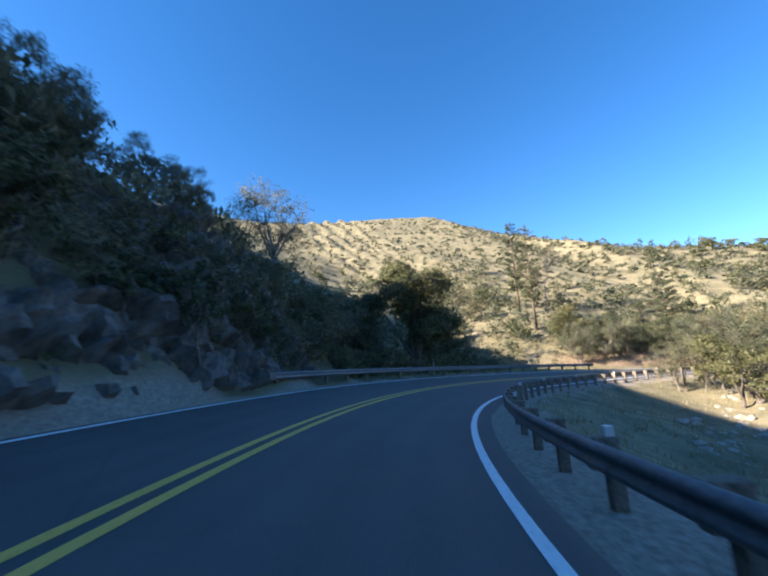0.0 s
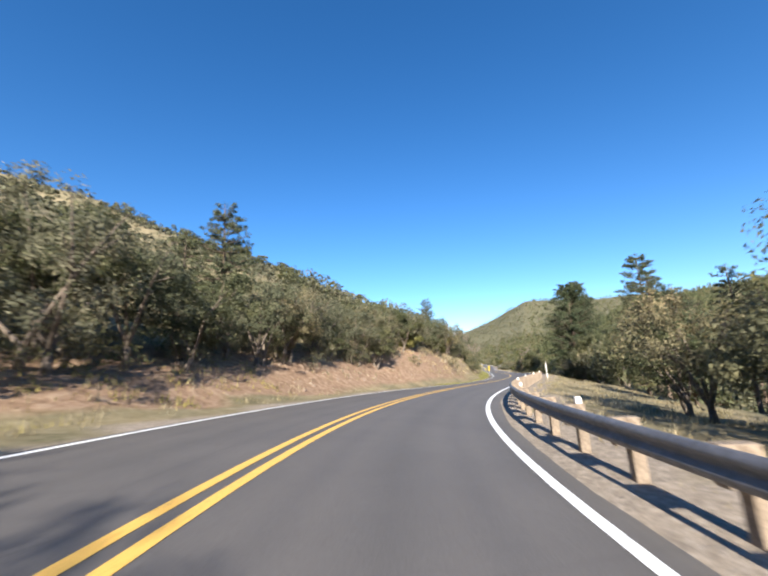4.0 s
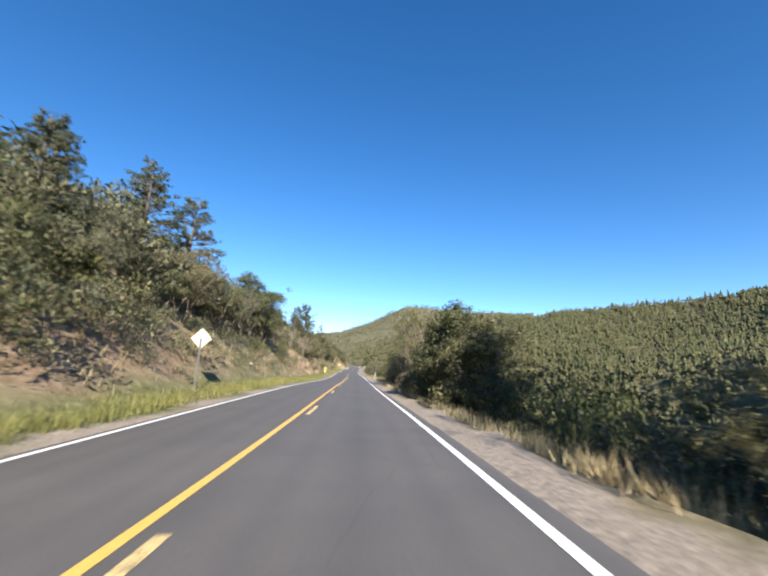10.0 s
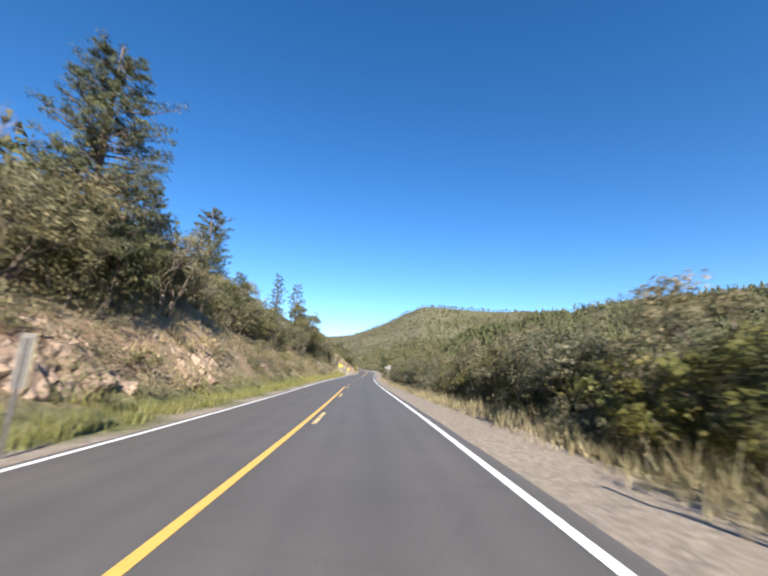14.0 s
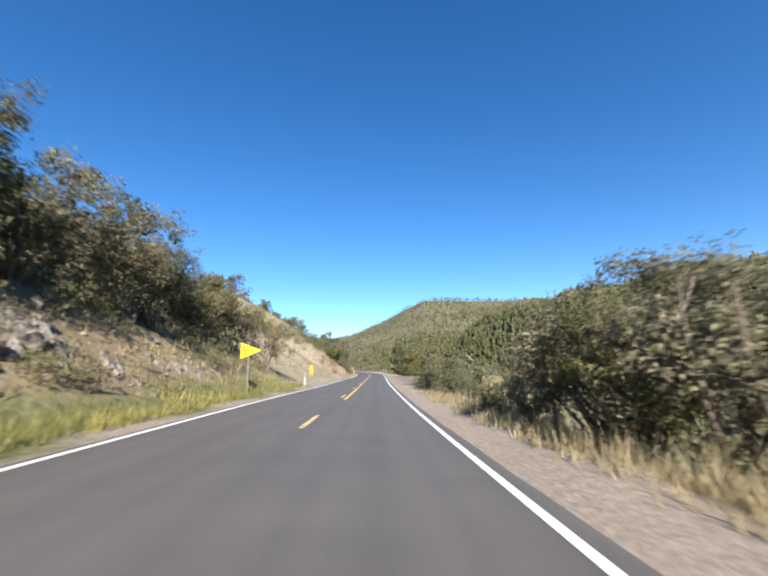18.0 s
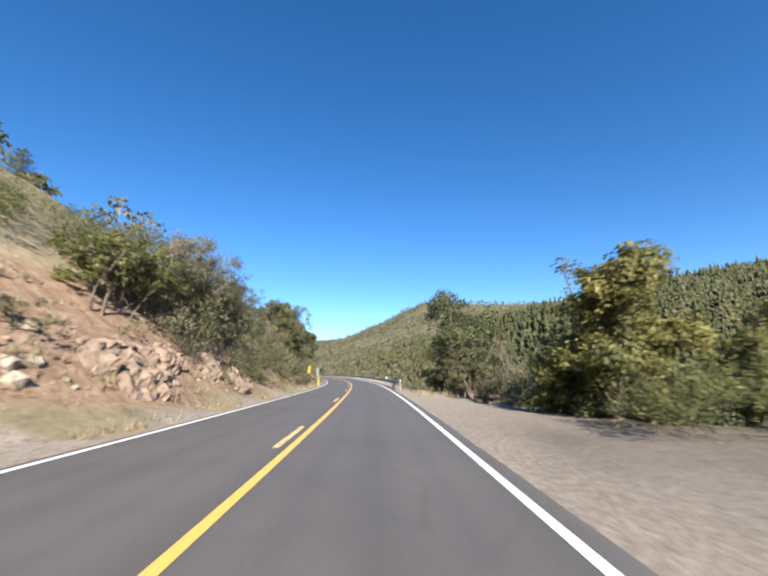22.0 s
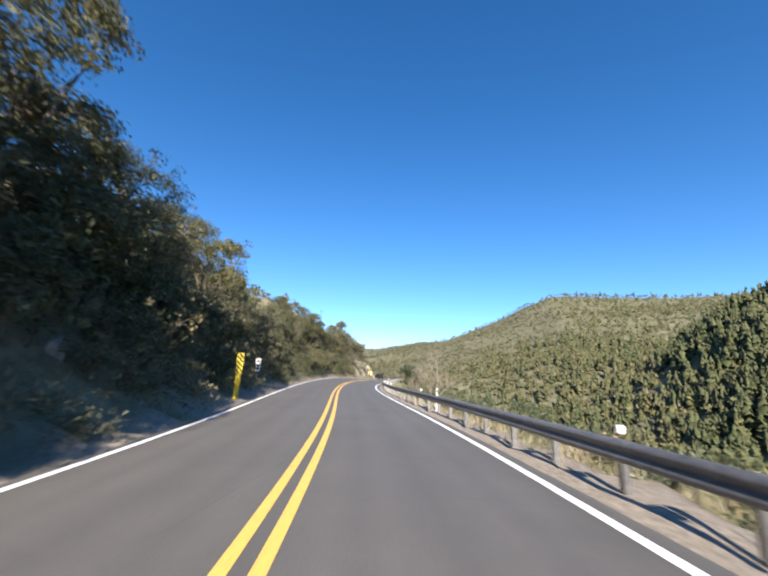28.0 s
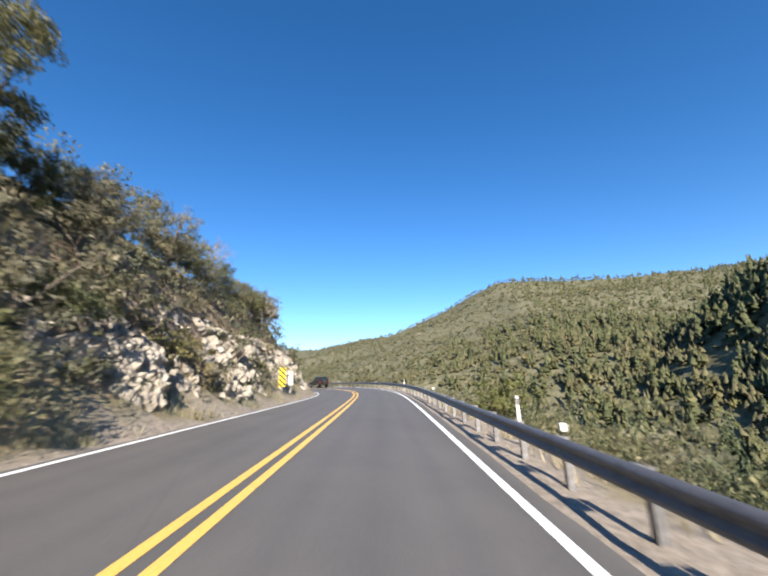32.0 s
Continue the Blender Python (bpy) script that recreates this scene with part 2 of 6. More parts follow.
# grey rock, base colour lowered to deepen the shade of the banks
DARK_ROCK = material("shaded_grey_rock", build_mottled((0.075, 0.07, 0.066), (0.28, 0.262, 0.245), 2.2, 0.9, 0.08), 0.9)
STEEL = material("weathered_galvanised_steel", build_mottled((0.12, 0.12, 0.125), (0.27, 0.27, 0.28), 14.0, 0.2, 0.004), 0.55, 0.6)
POST_WOOD = material("weathered_post_timber", build_mottled((0.14, 0.11, 0.085), (0.36, 0.3, 0.24), 18.0), 0.9)
SIGN_YELLOW = material("yellow_sign_sheet", build_mottled((0.75, 0.56, 0.02), (0.86, 0.68, 0.03), 3.0, 0.1, 0.002), 0.4)
SIGN_BLACK = material("black_sign_sheet", build_mottled((0.012, 0.012, 0.012), (0.03, 0.03, 0.03), 3.0, 0.1, 0.002), 0.5)
SIGN_WHITE = material("white_sign_sheet", build_mottled((0.7, 0.7, 0.7), (0.82, 0.82, 0.82), 3.0, 0.1, 0.002), 0.45)
ALUMINIUM = material("bare_aluminium", build_mottled((0.13, 0.13, 0.13), (0.22, 0.22, 0.215), 6.0, 0.1, 0.002), 0.6, 0.3)
# lighter copy of the aluminium, its sunlit look put into the colour
PALE_METAL = material("sunlit_aluminium", build_mottled((0.4, 0.4, 0.39), (0.56, 0.56, 0.55), 6.0, 0.1, 0.002), 0.6, 0.2)
CAR_PAINT = material("dark_car_paint", build_mottled((0.012, 0.012, 0.013), (0.02, 0.02, 0.022), 2.0, 0.0, 0.001), 0.25)
RUBBER = material("black_rubber", build_mottled((0.012, 0.012, 0.012), (0.03, 0.03, 0.03), 8.0, 0.2, 0.003), 0.8)
GLASS_DARK = material("tinted_car_glass", build_mottled((0.01, 0.012, 0.014), (0.02, 0.022, 0.024), 2.0, 0.0, 0.001), 0.06, spec=0.6)
RED_LAMP = material("red_lamp_glass", build_mottled((0.25, 0.01, 0.01), (0.35, 0.02, 0.015), 8.0, 0.0, 0.001), 0.2)

# ---- road line: heading (degrees left of +y) and level every 20 m ----
STEP = 20.0
FIRST = -80.0
HEADING = [121, 120, 116, 107, 94.8, 69.3, 41.5, 17.9, 3.4, 2.7, 6.6, 10.4, 12.4, 12.4, 13.1, 13.0, 13.7, 13.7, 12.8, 12.6, 12.0, 12.0,
           11.5, 11.6, 12.9, 14.8, 17.1, 20.4, 24.5, 28.9, 30.5, 26.0, 20.9, 17.6, 18.5, 30, 50, 72, 88, 96, 100, 100, 98]
LEVEL = [0.70, 0.20, -0.40, -0.84, -1.16, -1.38, -1.80, -2.10, -2.47, -2.82, -3.09, -3.30, -3.49, -3.73, -4.04, -4.24, -4.28, -4.26, -4.24, -4.27, -4.21, -4.09,
         -3.84, -3.49, -3.12, -2.80, -2.46, -2.07, -1.65, -1.15, -0.52, 0.14, 0.78, 1.25, 1.68, 2.05, 2.38, 2.70, 3.10, 3.50, 3.90, 4.30, 4.70]
# banking in the curves, degrees, right side up
BANK = [-0.4, -0.4, -0.9, -3.0, -4.8, -6.4, -6.1, -2.8, -0.6, 2.2, 3.3, 2.7, -0.0, -1.5, -0.1, 0.7, 0.1, -1.2, -2.2, -2.5, -4.4, -3.7,
         -2.5, -1.3, -0.0, 1.2, 1.4, 1.6, 2.4, 2.1, -0.5, -3.6, -4.8, -2.7, -0.1, 2.1, 3.3, 3.0, 2.0, 1.0, 0.0, 0.0, 0.0]
LAST = FIRST + STEP * (len(HEADING) - 1)


def glide(values, s):
    v = np.asarray(values, float)
    u = (np.asarray(s, float) - FIRST) / STEP
    i = np.clip(u.astype(int), 0, len(v) - 2)
    u = u - i
    w = np.concatenate([[2 * v[0] - v[1]], v, [2 * v[-1] - v[-2]]])
    a, b, c, d = w[i], w[i + 1], w[i + 2], w[i + 3]
    return b + 0.5 * u * (c - a + u * (2 * a - 5 * b + 4 * c - d + u * (3 * (b - c) + d - a)))


ST = np.arange(FIRST, LAST + 0.01, 0.5)
RH = np.radians(glide(HEADING, ST))
RZ = glide(LEVEL, ST)
RB = np.tan(np.radians(glide(BANK, ST)))
RX = np.concatenate([[0], np.cumsum(-np.sin(RH) * 0.5)[:-1]])
RY = np.concatenate([[0], np.cumsum(np.cos(RH) * 0.5)[:-1]])
origin = np.argmin(abs(ST))
RX += 0.24 - RX[origin]
RY += -2.0 - RY[origin]
# small sideways corrections of the line: station, metres to the right
SWAY = [(-80, -0.5), (7, -0.5), (18, -0.45), (31, -0.36), (45, -0.45), (58, -0.42), (75, -0.02), (104, 0.49), (128, 0.33), (153, 0.22), (189, 0.08), (228, 0.18), (289, 0.03), (328, 0.04),
        (365, 0.02), (405, 0.16), (448, 0.33), (506, 0.8), (534, 0.29), (553, -0.24), (568, -0.24), (585, 0.09), (640, 0.1), (780, 0.1)]
shift = np.convolve(np.pad(np.interp(ST, [r[0] for r in SWAY], [r[1] for r in SWAY]), 12, mode="edge"), np.ones(25) / 25, "valid")
RX, RY = RX + shift * np.cos(RH), RY + shift * np.sin(RH)
RH = RH - np.arctan(np.gradient(shift, 0.5))


def on_road(s, d=0.0, up=0.0):
    """World place at station s, d metres right of the centre line."""
    h = np.interp(s, ST, RH)
    return np.stack([np.interp(s, ST, RX) + d * np.cos(h), np.interp(s, ST, RY) + d * np.sin(h), np.interp(s, ST, RZ) + up + np.clip(d, -7, 7) * np.interp(s, ST, RB)], -1)


def table(rows, s, col):
    return np.interp(s, [r[0] for r in rows], [r[col] for r in rows])


# uphill side: station, flat verge, first slope, its height, second slope, crest
UPHILL = [(-80, 1.0, 1.8, 8.5, 0.75, 40), (5, 1.0, 2.3, 8, 0.75, 40), (14, 1.1, 2.2, 7.5, 0.7, 44), (19, 1.8, 1.5, 7, 0.6, 80), (22.5, 2.2, 1.3, 7, 0.6, 100), (27, 7, 0.12, 0.6, 0.48, 132), (50, 6, 0.15, 0.8, 0.48, 140),
          (60, 2.4, 0.55, 2.2, 0.485, 168), (75, 2.3, 0.7, 2.4, 0.49, 170), (86, 2.2, 0.8, 2.6, 0.46, 100), (98, 2.0, 1.4, 4.2, 0.5, 54), (126, 2.0, 1.35, 3.8, 0.5, 46), (138, 2.6, 0.6, 2.4, 0.55, 44), (150, 2.6, 0.8, 3.0, 0.55, 44), (158, 2.5, 1.3, 3.8, 0.6, 36),
          (172, 2.5, 1.4, 4.5, 0.6, 28), (186, 2.6, 1.3, 4.2, 0.6, 28), (205, 2.4, 1.4, 4.8, 0.6, 28), (222, 2.2, 1.3, 3.9, 0.6, 28), (233, 2.2, 1.2, 3.5, 0.6, 28), (246, 2.2, 1.4, 4.8, 0.6, 28), (258, 2.4, 1.3, 4.2, 0.6, 28),
          (274, 2.4, 1.1, 3.5, 0.6, 26), (300, 2.6, 1.4, 5.0, 0.6, 26), (312, 2.4, 1.3, 4.2, 0.6, 26), (322, 1.8, 1.0, 3.2, 0.6, 26), (333, 1.8, 0.7, 3, 0.62, 26), (345, 3.2, 0.7, 10, 0.66, 26), (378, 2.6, 0.75, 6, 0.66, 26),
          (390, 1.3, 1.4, 4.5, 0.75, 24), (412, 1.4, 1.3, 4, 0.75, 24), (428, 2.0, 0.9, 3, 0.75, 24), (440, 1.5, 1.4, 4.2, 0.75, 24), (470, 1.3, 1.2, 5, 0.8, 24), (530, 1.0, 1.2, 5, 0.62, 26), (560, 1.0, 1.3, 5, 0.55, 26),
          (590, 1.0, 1.7, 7, 0.6, 22), (620, 1.0, 1.7, 7, 0.6, 22), (640, 2, 0.6, 4, 0.4, 22), (760, 2, 0.6, 4, 0.4, 22)]
# downhill side: station, flat verge, first drop, its depth, second drop, valley floor
DOWNHILL = [(-80, 1.4, 0.35, 2.5, 0.06, 6), (40, 1.4, 0.35, 2.5, 0.06, 6), (62, 2.2, 0.10, 0.8, 0.12, 8), (95, 2.4, 0.22, 2.5, 0.25, 14), (130, 1.6, 0.5, 4, 0.36, 24),
            (190, 1.2, 0.45, 4, 0.34, 26), (215, 2.2, 0.35, 4, 0.34, 26), (346, 2.3, 0.4, 5, 0.35, 27), (350, 4.5, 0.5, 4, 0.35, 27), (358, 9, 0.5, 4, 0.35, 27), (366, 18, 0.5, 4, 0.35, 27),
            (377, 22, 0.5, 4, 0.35, 27), (384, 17, 0.5, 4, 0.35, 27), (389, 6, 0.5, 5, 0.38, 28), (401, 3, 0.5, 5, 0.38, 28), (420, 1.5, 0.55, 8, 0.4, 34), (600, 1.5, 0.55, 8, 0.4, 36), (760, 1.5, 0.5, 8, 0.35, 36)]
HUB = (-110.0, 330.0)
# bearing from the hub, distance and height of the skyline
SKYLINE = [(-180, 300, 60), (-150, 340, 70), (-120, 420, 92), (-90, 450, 96), (-42, 450, 97), (-32, 450, 93), (-25, 470, 86), (-22, 640, 118), (-20, 860, 152), (-15, 900, 163), (-10, 900, 170), (-2, 900, 181), (3, 900, 187),
           (6.3, 900, 164), (9, 900, 140), (12.5, 920, 122), (16, 950, 104), (20, 1000, 100), (27, 1100, 84), (40, 700, 70), (60, 340, 55), (90, 280, 50), (130, 320, 62), (158, 430, 90), (180, 300, 60)]


def wobble(x, y, size, seed):
    """Smooth lattice noise between -1 and 1."""
    u, v = x / size + seed * 17.3, y / size + seed * 9.1
    i, j = np.floor(u), np.floor(v)
    f, g = u - i, v - j
    f, g = f * f * (3 - 2 * f), g * g * (3 - 2 * g)
    r = lambda a, b: (np.sin(a * 127.1 + b * 311.7 + seed) * 43758.5453) % 1.0 * 2 - 1
    return (r(i, j) * (1 - f) + r(i + 1, j) * f) * (1 - g) + (r(i, j + 1) * (1 - f) + r(i + 1, j + 1) * f) * g


def nearest(x, y):
    """Station and sideways distance from the road line (right is positive)."""
    x, y = np.atleast_1d(np.asarray(x, float)), np.atleast_1d(np.asarray(y, float))
    best = np.empty(len(x), int)
    px, py = RX[::4], RY[::4]
    for k in range(0, len(x), 20000):
        c = slice(k, k + 20000)
        best[c] = np.argmin((x[c, None] - px) ** 2 + (y[c, None] - py) ** 2, 1) * 4
    best = np.clip(best, 0, len(RX) - 1)
    dx, dy = x - RX[best], y - RY[best]
    along = -np.sin(RH[best]) * dx + np.cos(RH[best]) * dy
    s = np.clip(ST[best] + np.clip(along, -2, 2), FIRST, LAST)
    d = np.cos(RH[best]) * dx + np.sin(RH[best]) * dy
    far = np.hypot(dx, dy)
    return s, np.where(abs(along) > 6, np.sign(d + 1e-9) * far, d)


def ease(v, a, b):
    u = np.clip((v - a) / (b - a), 0, 1)
    return u * u * (3 - 2 * u)


def skyline(x, y):
    r, az = np.hypot(x - HUB[0], y - HUB[1]), np.degrees(np.arctan2(-(x - HUB[0]), y - HUB[1]))
    dist, high = table(SKYLINE, az, 1), table(SKYLINE, az, 2)
    z = -24 + (high + 24) * np.clip((r - 0.22 * dist) / (0.78 * dist), 0, 1) ** 1.25
    z = z + np.clip(r - dist, 0, 4000) * 0.012
    nose = table([(-60, 0), (-34, 46), (-28, 56), (-22, 54), (-17, 53), (-14, 50), (-11, 49), (-8.5, 47), (-6.3, 44), (-4.3, 36), (-2, 25), (1.5, 12), (6, 0), (11, -12), (20, -45)], az, 1)
    z = np.maximum(z, -24 + (nose + 24) * np.exp(-(((r - 350) / 120) ** 2)))
    gully = wobble(x, y, 170, 3) * 12 + wobble(x, y, 70, 5) * 5 + wobble(x, y, 28, 8) * 1.8
    return z + gully * ease(r, 0.3 * dist, 0.6 * dist) * (1 - 0.75 * ease(r, 0.86 * dist, dist))


def ground_at(x, y, detail=True):
    x, y = np.atleast_1d(np.asarray(x, float)), np.atleast_1d(np.asarray(y, float))
    s, d = nearest(x, y)
    base = np.interp(s, ST, RZ) + np.interp(s, ST, RB) * np.clip(d, -6, 6) * (1 - ease(abs(d), 6, 18))
    # uphill
    e = np.maximum(-d - 4.15, 0)
    v, a1, h1, a2, h2 = (table(UPHILL, s, k) for k in range(1, 6))
    u = np.maximum(e - v, 0)
    w1 = h1 / a1
    up = np.minimum(u, w1) * a1 + np.maximum(u - w1, 0) * a2
    up = np.where(up > 0.75 * h2, 0.75 * h2 + 0.25 * h2 * (1 - np.exp(-(up - 0.75 * h2) / (0.5 * h2))), up)
    # downhill
    e2 = np.maximum(d - 4.15, 0)
    v2, b1, g1, b2, g2 = (table(DOWNHILL, s, k) for k in range(1, 6))
    q = np.maximum(e2 - v2, 0)
    r1 = g1 / b1
    down = np.minimum(q, r1) * b1 + np.maximum(q - r1, 0) * b2
    down = np.minimum(down, g2 + 0.02 * q)
    z = base + np.where(d < 0, up, -down)
    if detail:
        off = ease(np.where(d < 0, u, q), 0.2, 6)
        z = z + off * (wobble(x, y, 9, 1) * 0.55 + wobble(x, y, 3.7, 2) * 0.28)
        z = z + ease(np.where(d < 0, u, q), 0.2, 2.0) * wobble(x, y, 1.9, 4) * 0.13
        z = z + ease(np.where(d < 0, u, q), 10, 40) * wobble(x, y, 30, 6) * 2.2
    far = np.where(d < 0, ease(e, 190 + 150 * (s < 140), 420 + 240 * (s < 140)), ease(e2, 55, 190))
    z = z * (1 - far) + skyline(x, y) * far
    return z - 0.10 * (abs(d) < 4.3) - 0.05 * (abs(d) >= 4.3) * (abs(d) < 5.5)


def sheet(name, verts, faces, mat, smooth=True):
    me = bpy.data.meshes.new(name)
    me.from_pydata([tuple(v) for v in np.asarray(verts, float).tolist()], [], [tuple(f) for f in np.asarray(faces).tolist()] if not isinstance(faces, list) else faces)
    me.materials.append(mat)
    if smooth:
        me.polygons.foreach_set("use_smooth", np.ones(len(me.polygons), bool))
    me.update()
    return me


def part(name, me, parent, label="", at=None):
    ob = new(name, me)
    ob.parent = parent
    if at is not None:
        ob.matrix_basis = at
    if label:
        ob["label"] = label
    return ob


def thing(name, label, category, group="", kind="", at=None):
    ob = tagged(new(name), label, category, group, kind)
    ob.empty_display_size = 0.2
    if at is not None:
        ob.matrix_basis = at
    return ob


# ---- ground ----
def spread(lo, hi, step, reach, growth=1.13):
    mid = list(np.arange(lo, hi + 0.01, step))
    w, a, b = step, [lo], [hi]
    while a[-1] > -reach:
        w *= growth
        a.append(a[-1] - w)
        b.append(b[-1] + w)
    return np.array(a[:0:-1] + mid + b[1:])


gx, gy = spread(-250, 60, 1.6, 2600), spread(-50, 670, 1.6, 3000)
GX, GY = np.meshgrid(gx, gy)
flat_x, flat_y = GX.ravel(), GY.ravel()
gz = ground_at(flat_x, flat_y)
nx, ny = len(gx), len(gy)
ii = (np.arange(ny - 1)[:, None] * nx + np.arange(nx - 1)).ravel()
ground_mesh = bpy.data.meshes.new("ground")
quads = np.stack([ii, ii + 1, ii + 1 + nx, ii + nx], 1)
ground_mesh.vertices.add(nx * ny)
ground_mesh.vertices.foreach_set("co", np.stack([flat_x, flat_y, gz], 1).ravel())
ground_mesh.loops.add(quads.size)
ground_mesh.loops.foreach_set("vertex_index", quads.ravel().astype(np.int32))
ground_mesh.polygons.add(len(quads))
ground_mesh.polygons.foreach_set("loop_start", np.arange(0, quads.size, 4, dtype=np.int32))
ground_mesh.polygons.foreach_set("use_smooth", np.ones(len(quads), bool))
ground_mesh.materials.append(GROUND)
ground_mesh.update(calc_edges=True)
# soil cover by place: gravel, bare red soil, green verge; woods on the far slopes
gs, gd = nearest(flat_x, flat_y)
RED = [(-80, 0), (48, 0), (62, 1), (100, 0.8), (114, 0.45), (135, 0.3), (160, 0.55), (180, 0.25), (200, 0.45), (225, 0.75), (240, 0.45), (300, 0.45), (336, 0.25), (375, 0.1), (388, 0.8), (460, 0.8), (480, 0.1), (540, 0.2), (560, 0.5), (620, 0.5), (760, 0.2)]
GREEN = [(-80, 0), (55, 0.1), (100, 0.1), (125, 0.35), (150, 0.8), (320, 0.9), (332, 0.5), (342, 0), (400, 0.1), (430, 0.4), (450, 0.2), (520, 0.2), (560, 0), (760, 0)]
left_e = np.maximum(-gd - 4.15, 0)
bank = table(UPHILL, gs, 1), table(UPHILL, gs, 3) / table(UPHILL, gs, 2)
gravel = np.where(gd > 0, 1 - ease(gd - 4.15, table(DOWNHILL, gs, 1) * 0.7, table(DOWNHILL, gs, 1) + 0.6), (1 - ease(left_e, 0.2, 1.2)) * 0.8)
gravel = np.where((gd < 0) & (gs > 333) & (gs < 384), 1 - ease(left_e, 2.2, 3.4), gravel)
soil = np.where(gd < 0, table(RED, gs, 1) * ease(left_e, bank[0] - 0.8, bank[0] + 0.3) * (1 - ease(left_e, bank[0] + bank[1] * 0.9, bank[0] + bank[1] + 3)), 0)
soil = np.where((gd > 0) & (gs > 50) & (gs < 110), 0.25, soil)
lush = np.where(gd < 0, table(GREEN, gs, 1) * (1 - ease(left_e, bank[0] * 0.8, bank[0] + 1.2)), 0.15 * ease(gd, 9, 14))
wooded = np.where(gd > 0, ease(gd, 10, 45), ease(left_e, 40, 120) * 0.4 * (gs > 120))
wooded = np.where((gs < 130) & (gd < 0), 0.9 * (1 - ease(gs, 18, 30)) * (left_e > 0.6) * (left_e < 40), wooded)
cover = ground_mesh.attributes.new("cover", "FLOAT_COLOR", "POINT")
cover.data.foreach_set("color", np.stack([gravel, soil, lush, np.ones_like(lush)], 1).ravel())
pale = ground_mesh.attributes.new("pale", "FLOAT", "POINT")
pale.data.foreach_set("value", np.where(gd < 0, ease(gs, 338, 346) * (1 - ease(gs, 380, 392)) * ease(left_e, 2, 5), 0.0))
packed = ground_mesh.attributes.new("packed", "FLOAT", "POINT")
packed.data.foreach_set("value", np.where(gd > 0, ease(gs, 346, 356) * (1 - ease(gs, 386, 394)) * ease(gd, 4.6, 6.4) * gravel, 0.0))
woods = ground_mesh.attributes.new("woods", "FLOAT", "POINT")
woods.data.foreach_set("value", wooded)
tagged(new("ground", ground_mesh), "dry tan hillside ground with red cut banks and gravel verges", "ground", kind="structure")

# ---- road ----
rs = np.arange(-70, 750.1, 1.0)
cross = [-4.15, -3.9, -1.9, 0.0, 1.9, 3.9, 4.15]
crown = [-0.08, 0.0, 0.03, 0.05, 0.03, 0.0, -0.08]
rv = np.stack([on_road(rs, d, c) for d, c in zip(cross, crown)], 1).reshape(-1, 3)
n = len(cross)
rf = [(i * n + j, i * n + j + 1, (i + 1) * n + j + 1, (i + 1) * n + j) for i in range(len(rs) - 1) for j in range(n - 1)]
road_mesh = sheet("road", rv, rf, ASPHALT)
across = road_mesh.attributes.new("across", "FLOAT", "POINT")
across.data.foreach_set("value", np.tile(np.array(cross) + 5.4, len(rs)).astype(np.float32))
road = tagged(new("road", road_mesh), "two-lane grey asphalt mountain road with painted lines", "road", kind="structure")


def stripe(name, s0, s1, d, width, mat, label=""):
    s = np.arange(s0, s1 + 0.01, 1.0) if s1 - s0 > 4 else np.linspace(s0, s1, 4)
    lift = lambda w: np.interp(w, cross, crown) + 0.006
    v = np.stack([on_road(s, d - width / 2, lift(d - width / 2)), on_road(s, d + width / 2, lift(d + width / 2))], 1).reshape(-1, 3)
    f = [(2 * i, 2 * i + 1, 2 * i + 3, 2 * i + 2) for i in range(len(s) - 1)]
    return part(name, sheet(name, v, f, mat), road, label)


stripe("edge_line", -70, 750, 3.66, 0.15, WHITE, "white edge line")
stripe("edge_line", -70, 750, -3.66, 0.15, WHITE, "white edge line")
stripe("centre_line", -70, 258, -0.15, 0.14, YELLOW, "solid yellow centre line")
stripe("centre_line", 446, 750, -0.15, 0.14, YELLOW, "solid yellow centre line")
stripe("centre_line", -70, 104, 0.15, 0.14, YELLOW, "solid yellow centre line")
stripe("centre_line", 321.5, 750, 0.15, 0.14, YELLOW, "solid yellow centre line")
for s in np.arange(108.85, 256, 12.19):
    stripe("centre_dash", s, s + 3.05, 0.15, 0.14, YELLOW_WORN)
for s in np.arange(262.6, 300, 12.19):
    stripe("centre_dash", s, s + 3.05, 0.0, 0.14, YELLOW)
for s in np.arange(310.6, 444, 12.19):
    stripe("centre_dash", s, s + 3.05, -0.15, 0.14, YELLOW_WORN)


# ---- small builders ----
def box(bm, x0, x1, y0, y1, z0, z1):
    v = [bm.verts.new((x, y, z)) for x in (x0, x1) for y in (y0, y1) for z in (z0, z1)]
    for f in ((0, 1, 3, 2), (4, 6, 7, 5), (0, 4, 5, 1), (2, 3, 7, 6), (0, 2, 6, 4), (1, 5, 7, 3)):
        bm.faces.new([v[k] for k in f])


def solid(name, build, mat, bevel=0.0):
    bm = bmesh.new()
    build(bm)
    if bevel:
        bmesh.ops.bevel(bm, geom=list(bm.edges), offset=bevel, segments=1, affect="EDGES")
    bmesh.ops.recalc_face_normals(bm, faces=bm.faces)
    me = bpy.data.meshes.new(name)
    bm.to_mesh(me)
    bm.free()
    me.materials.append(mat)
    return me


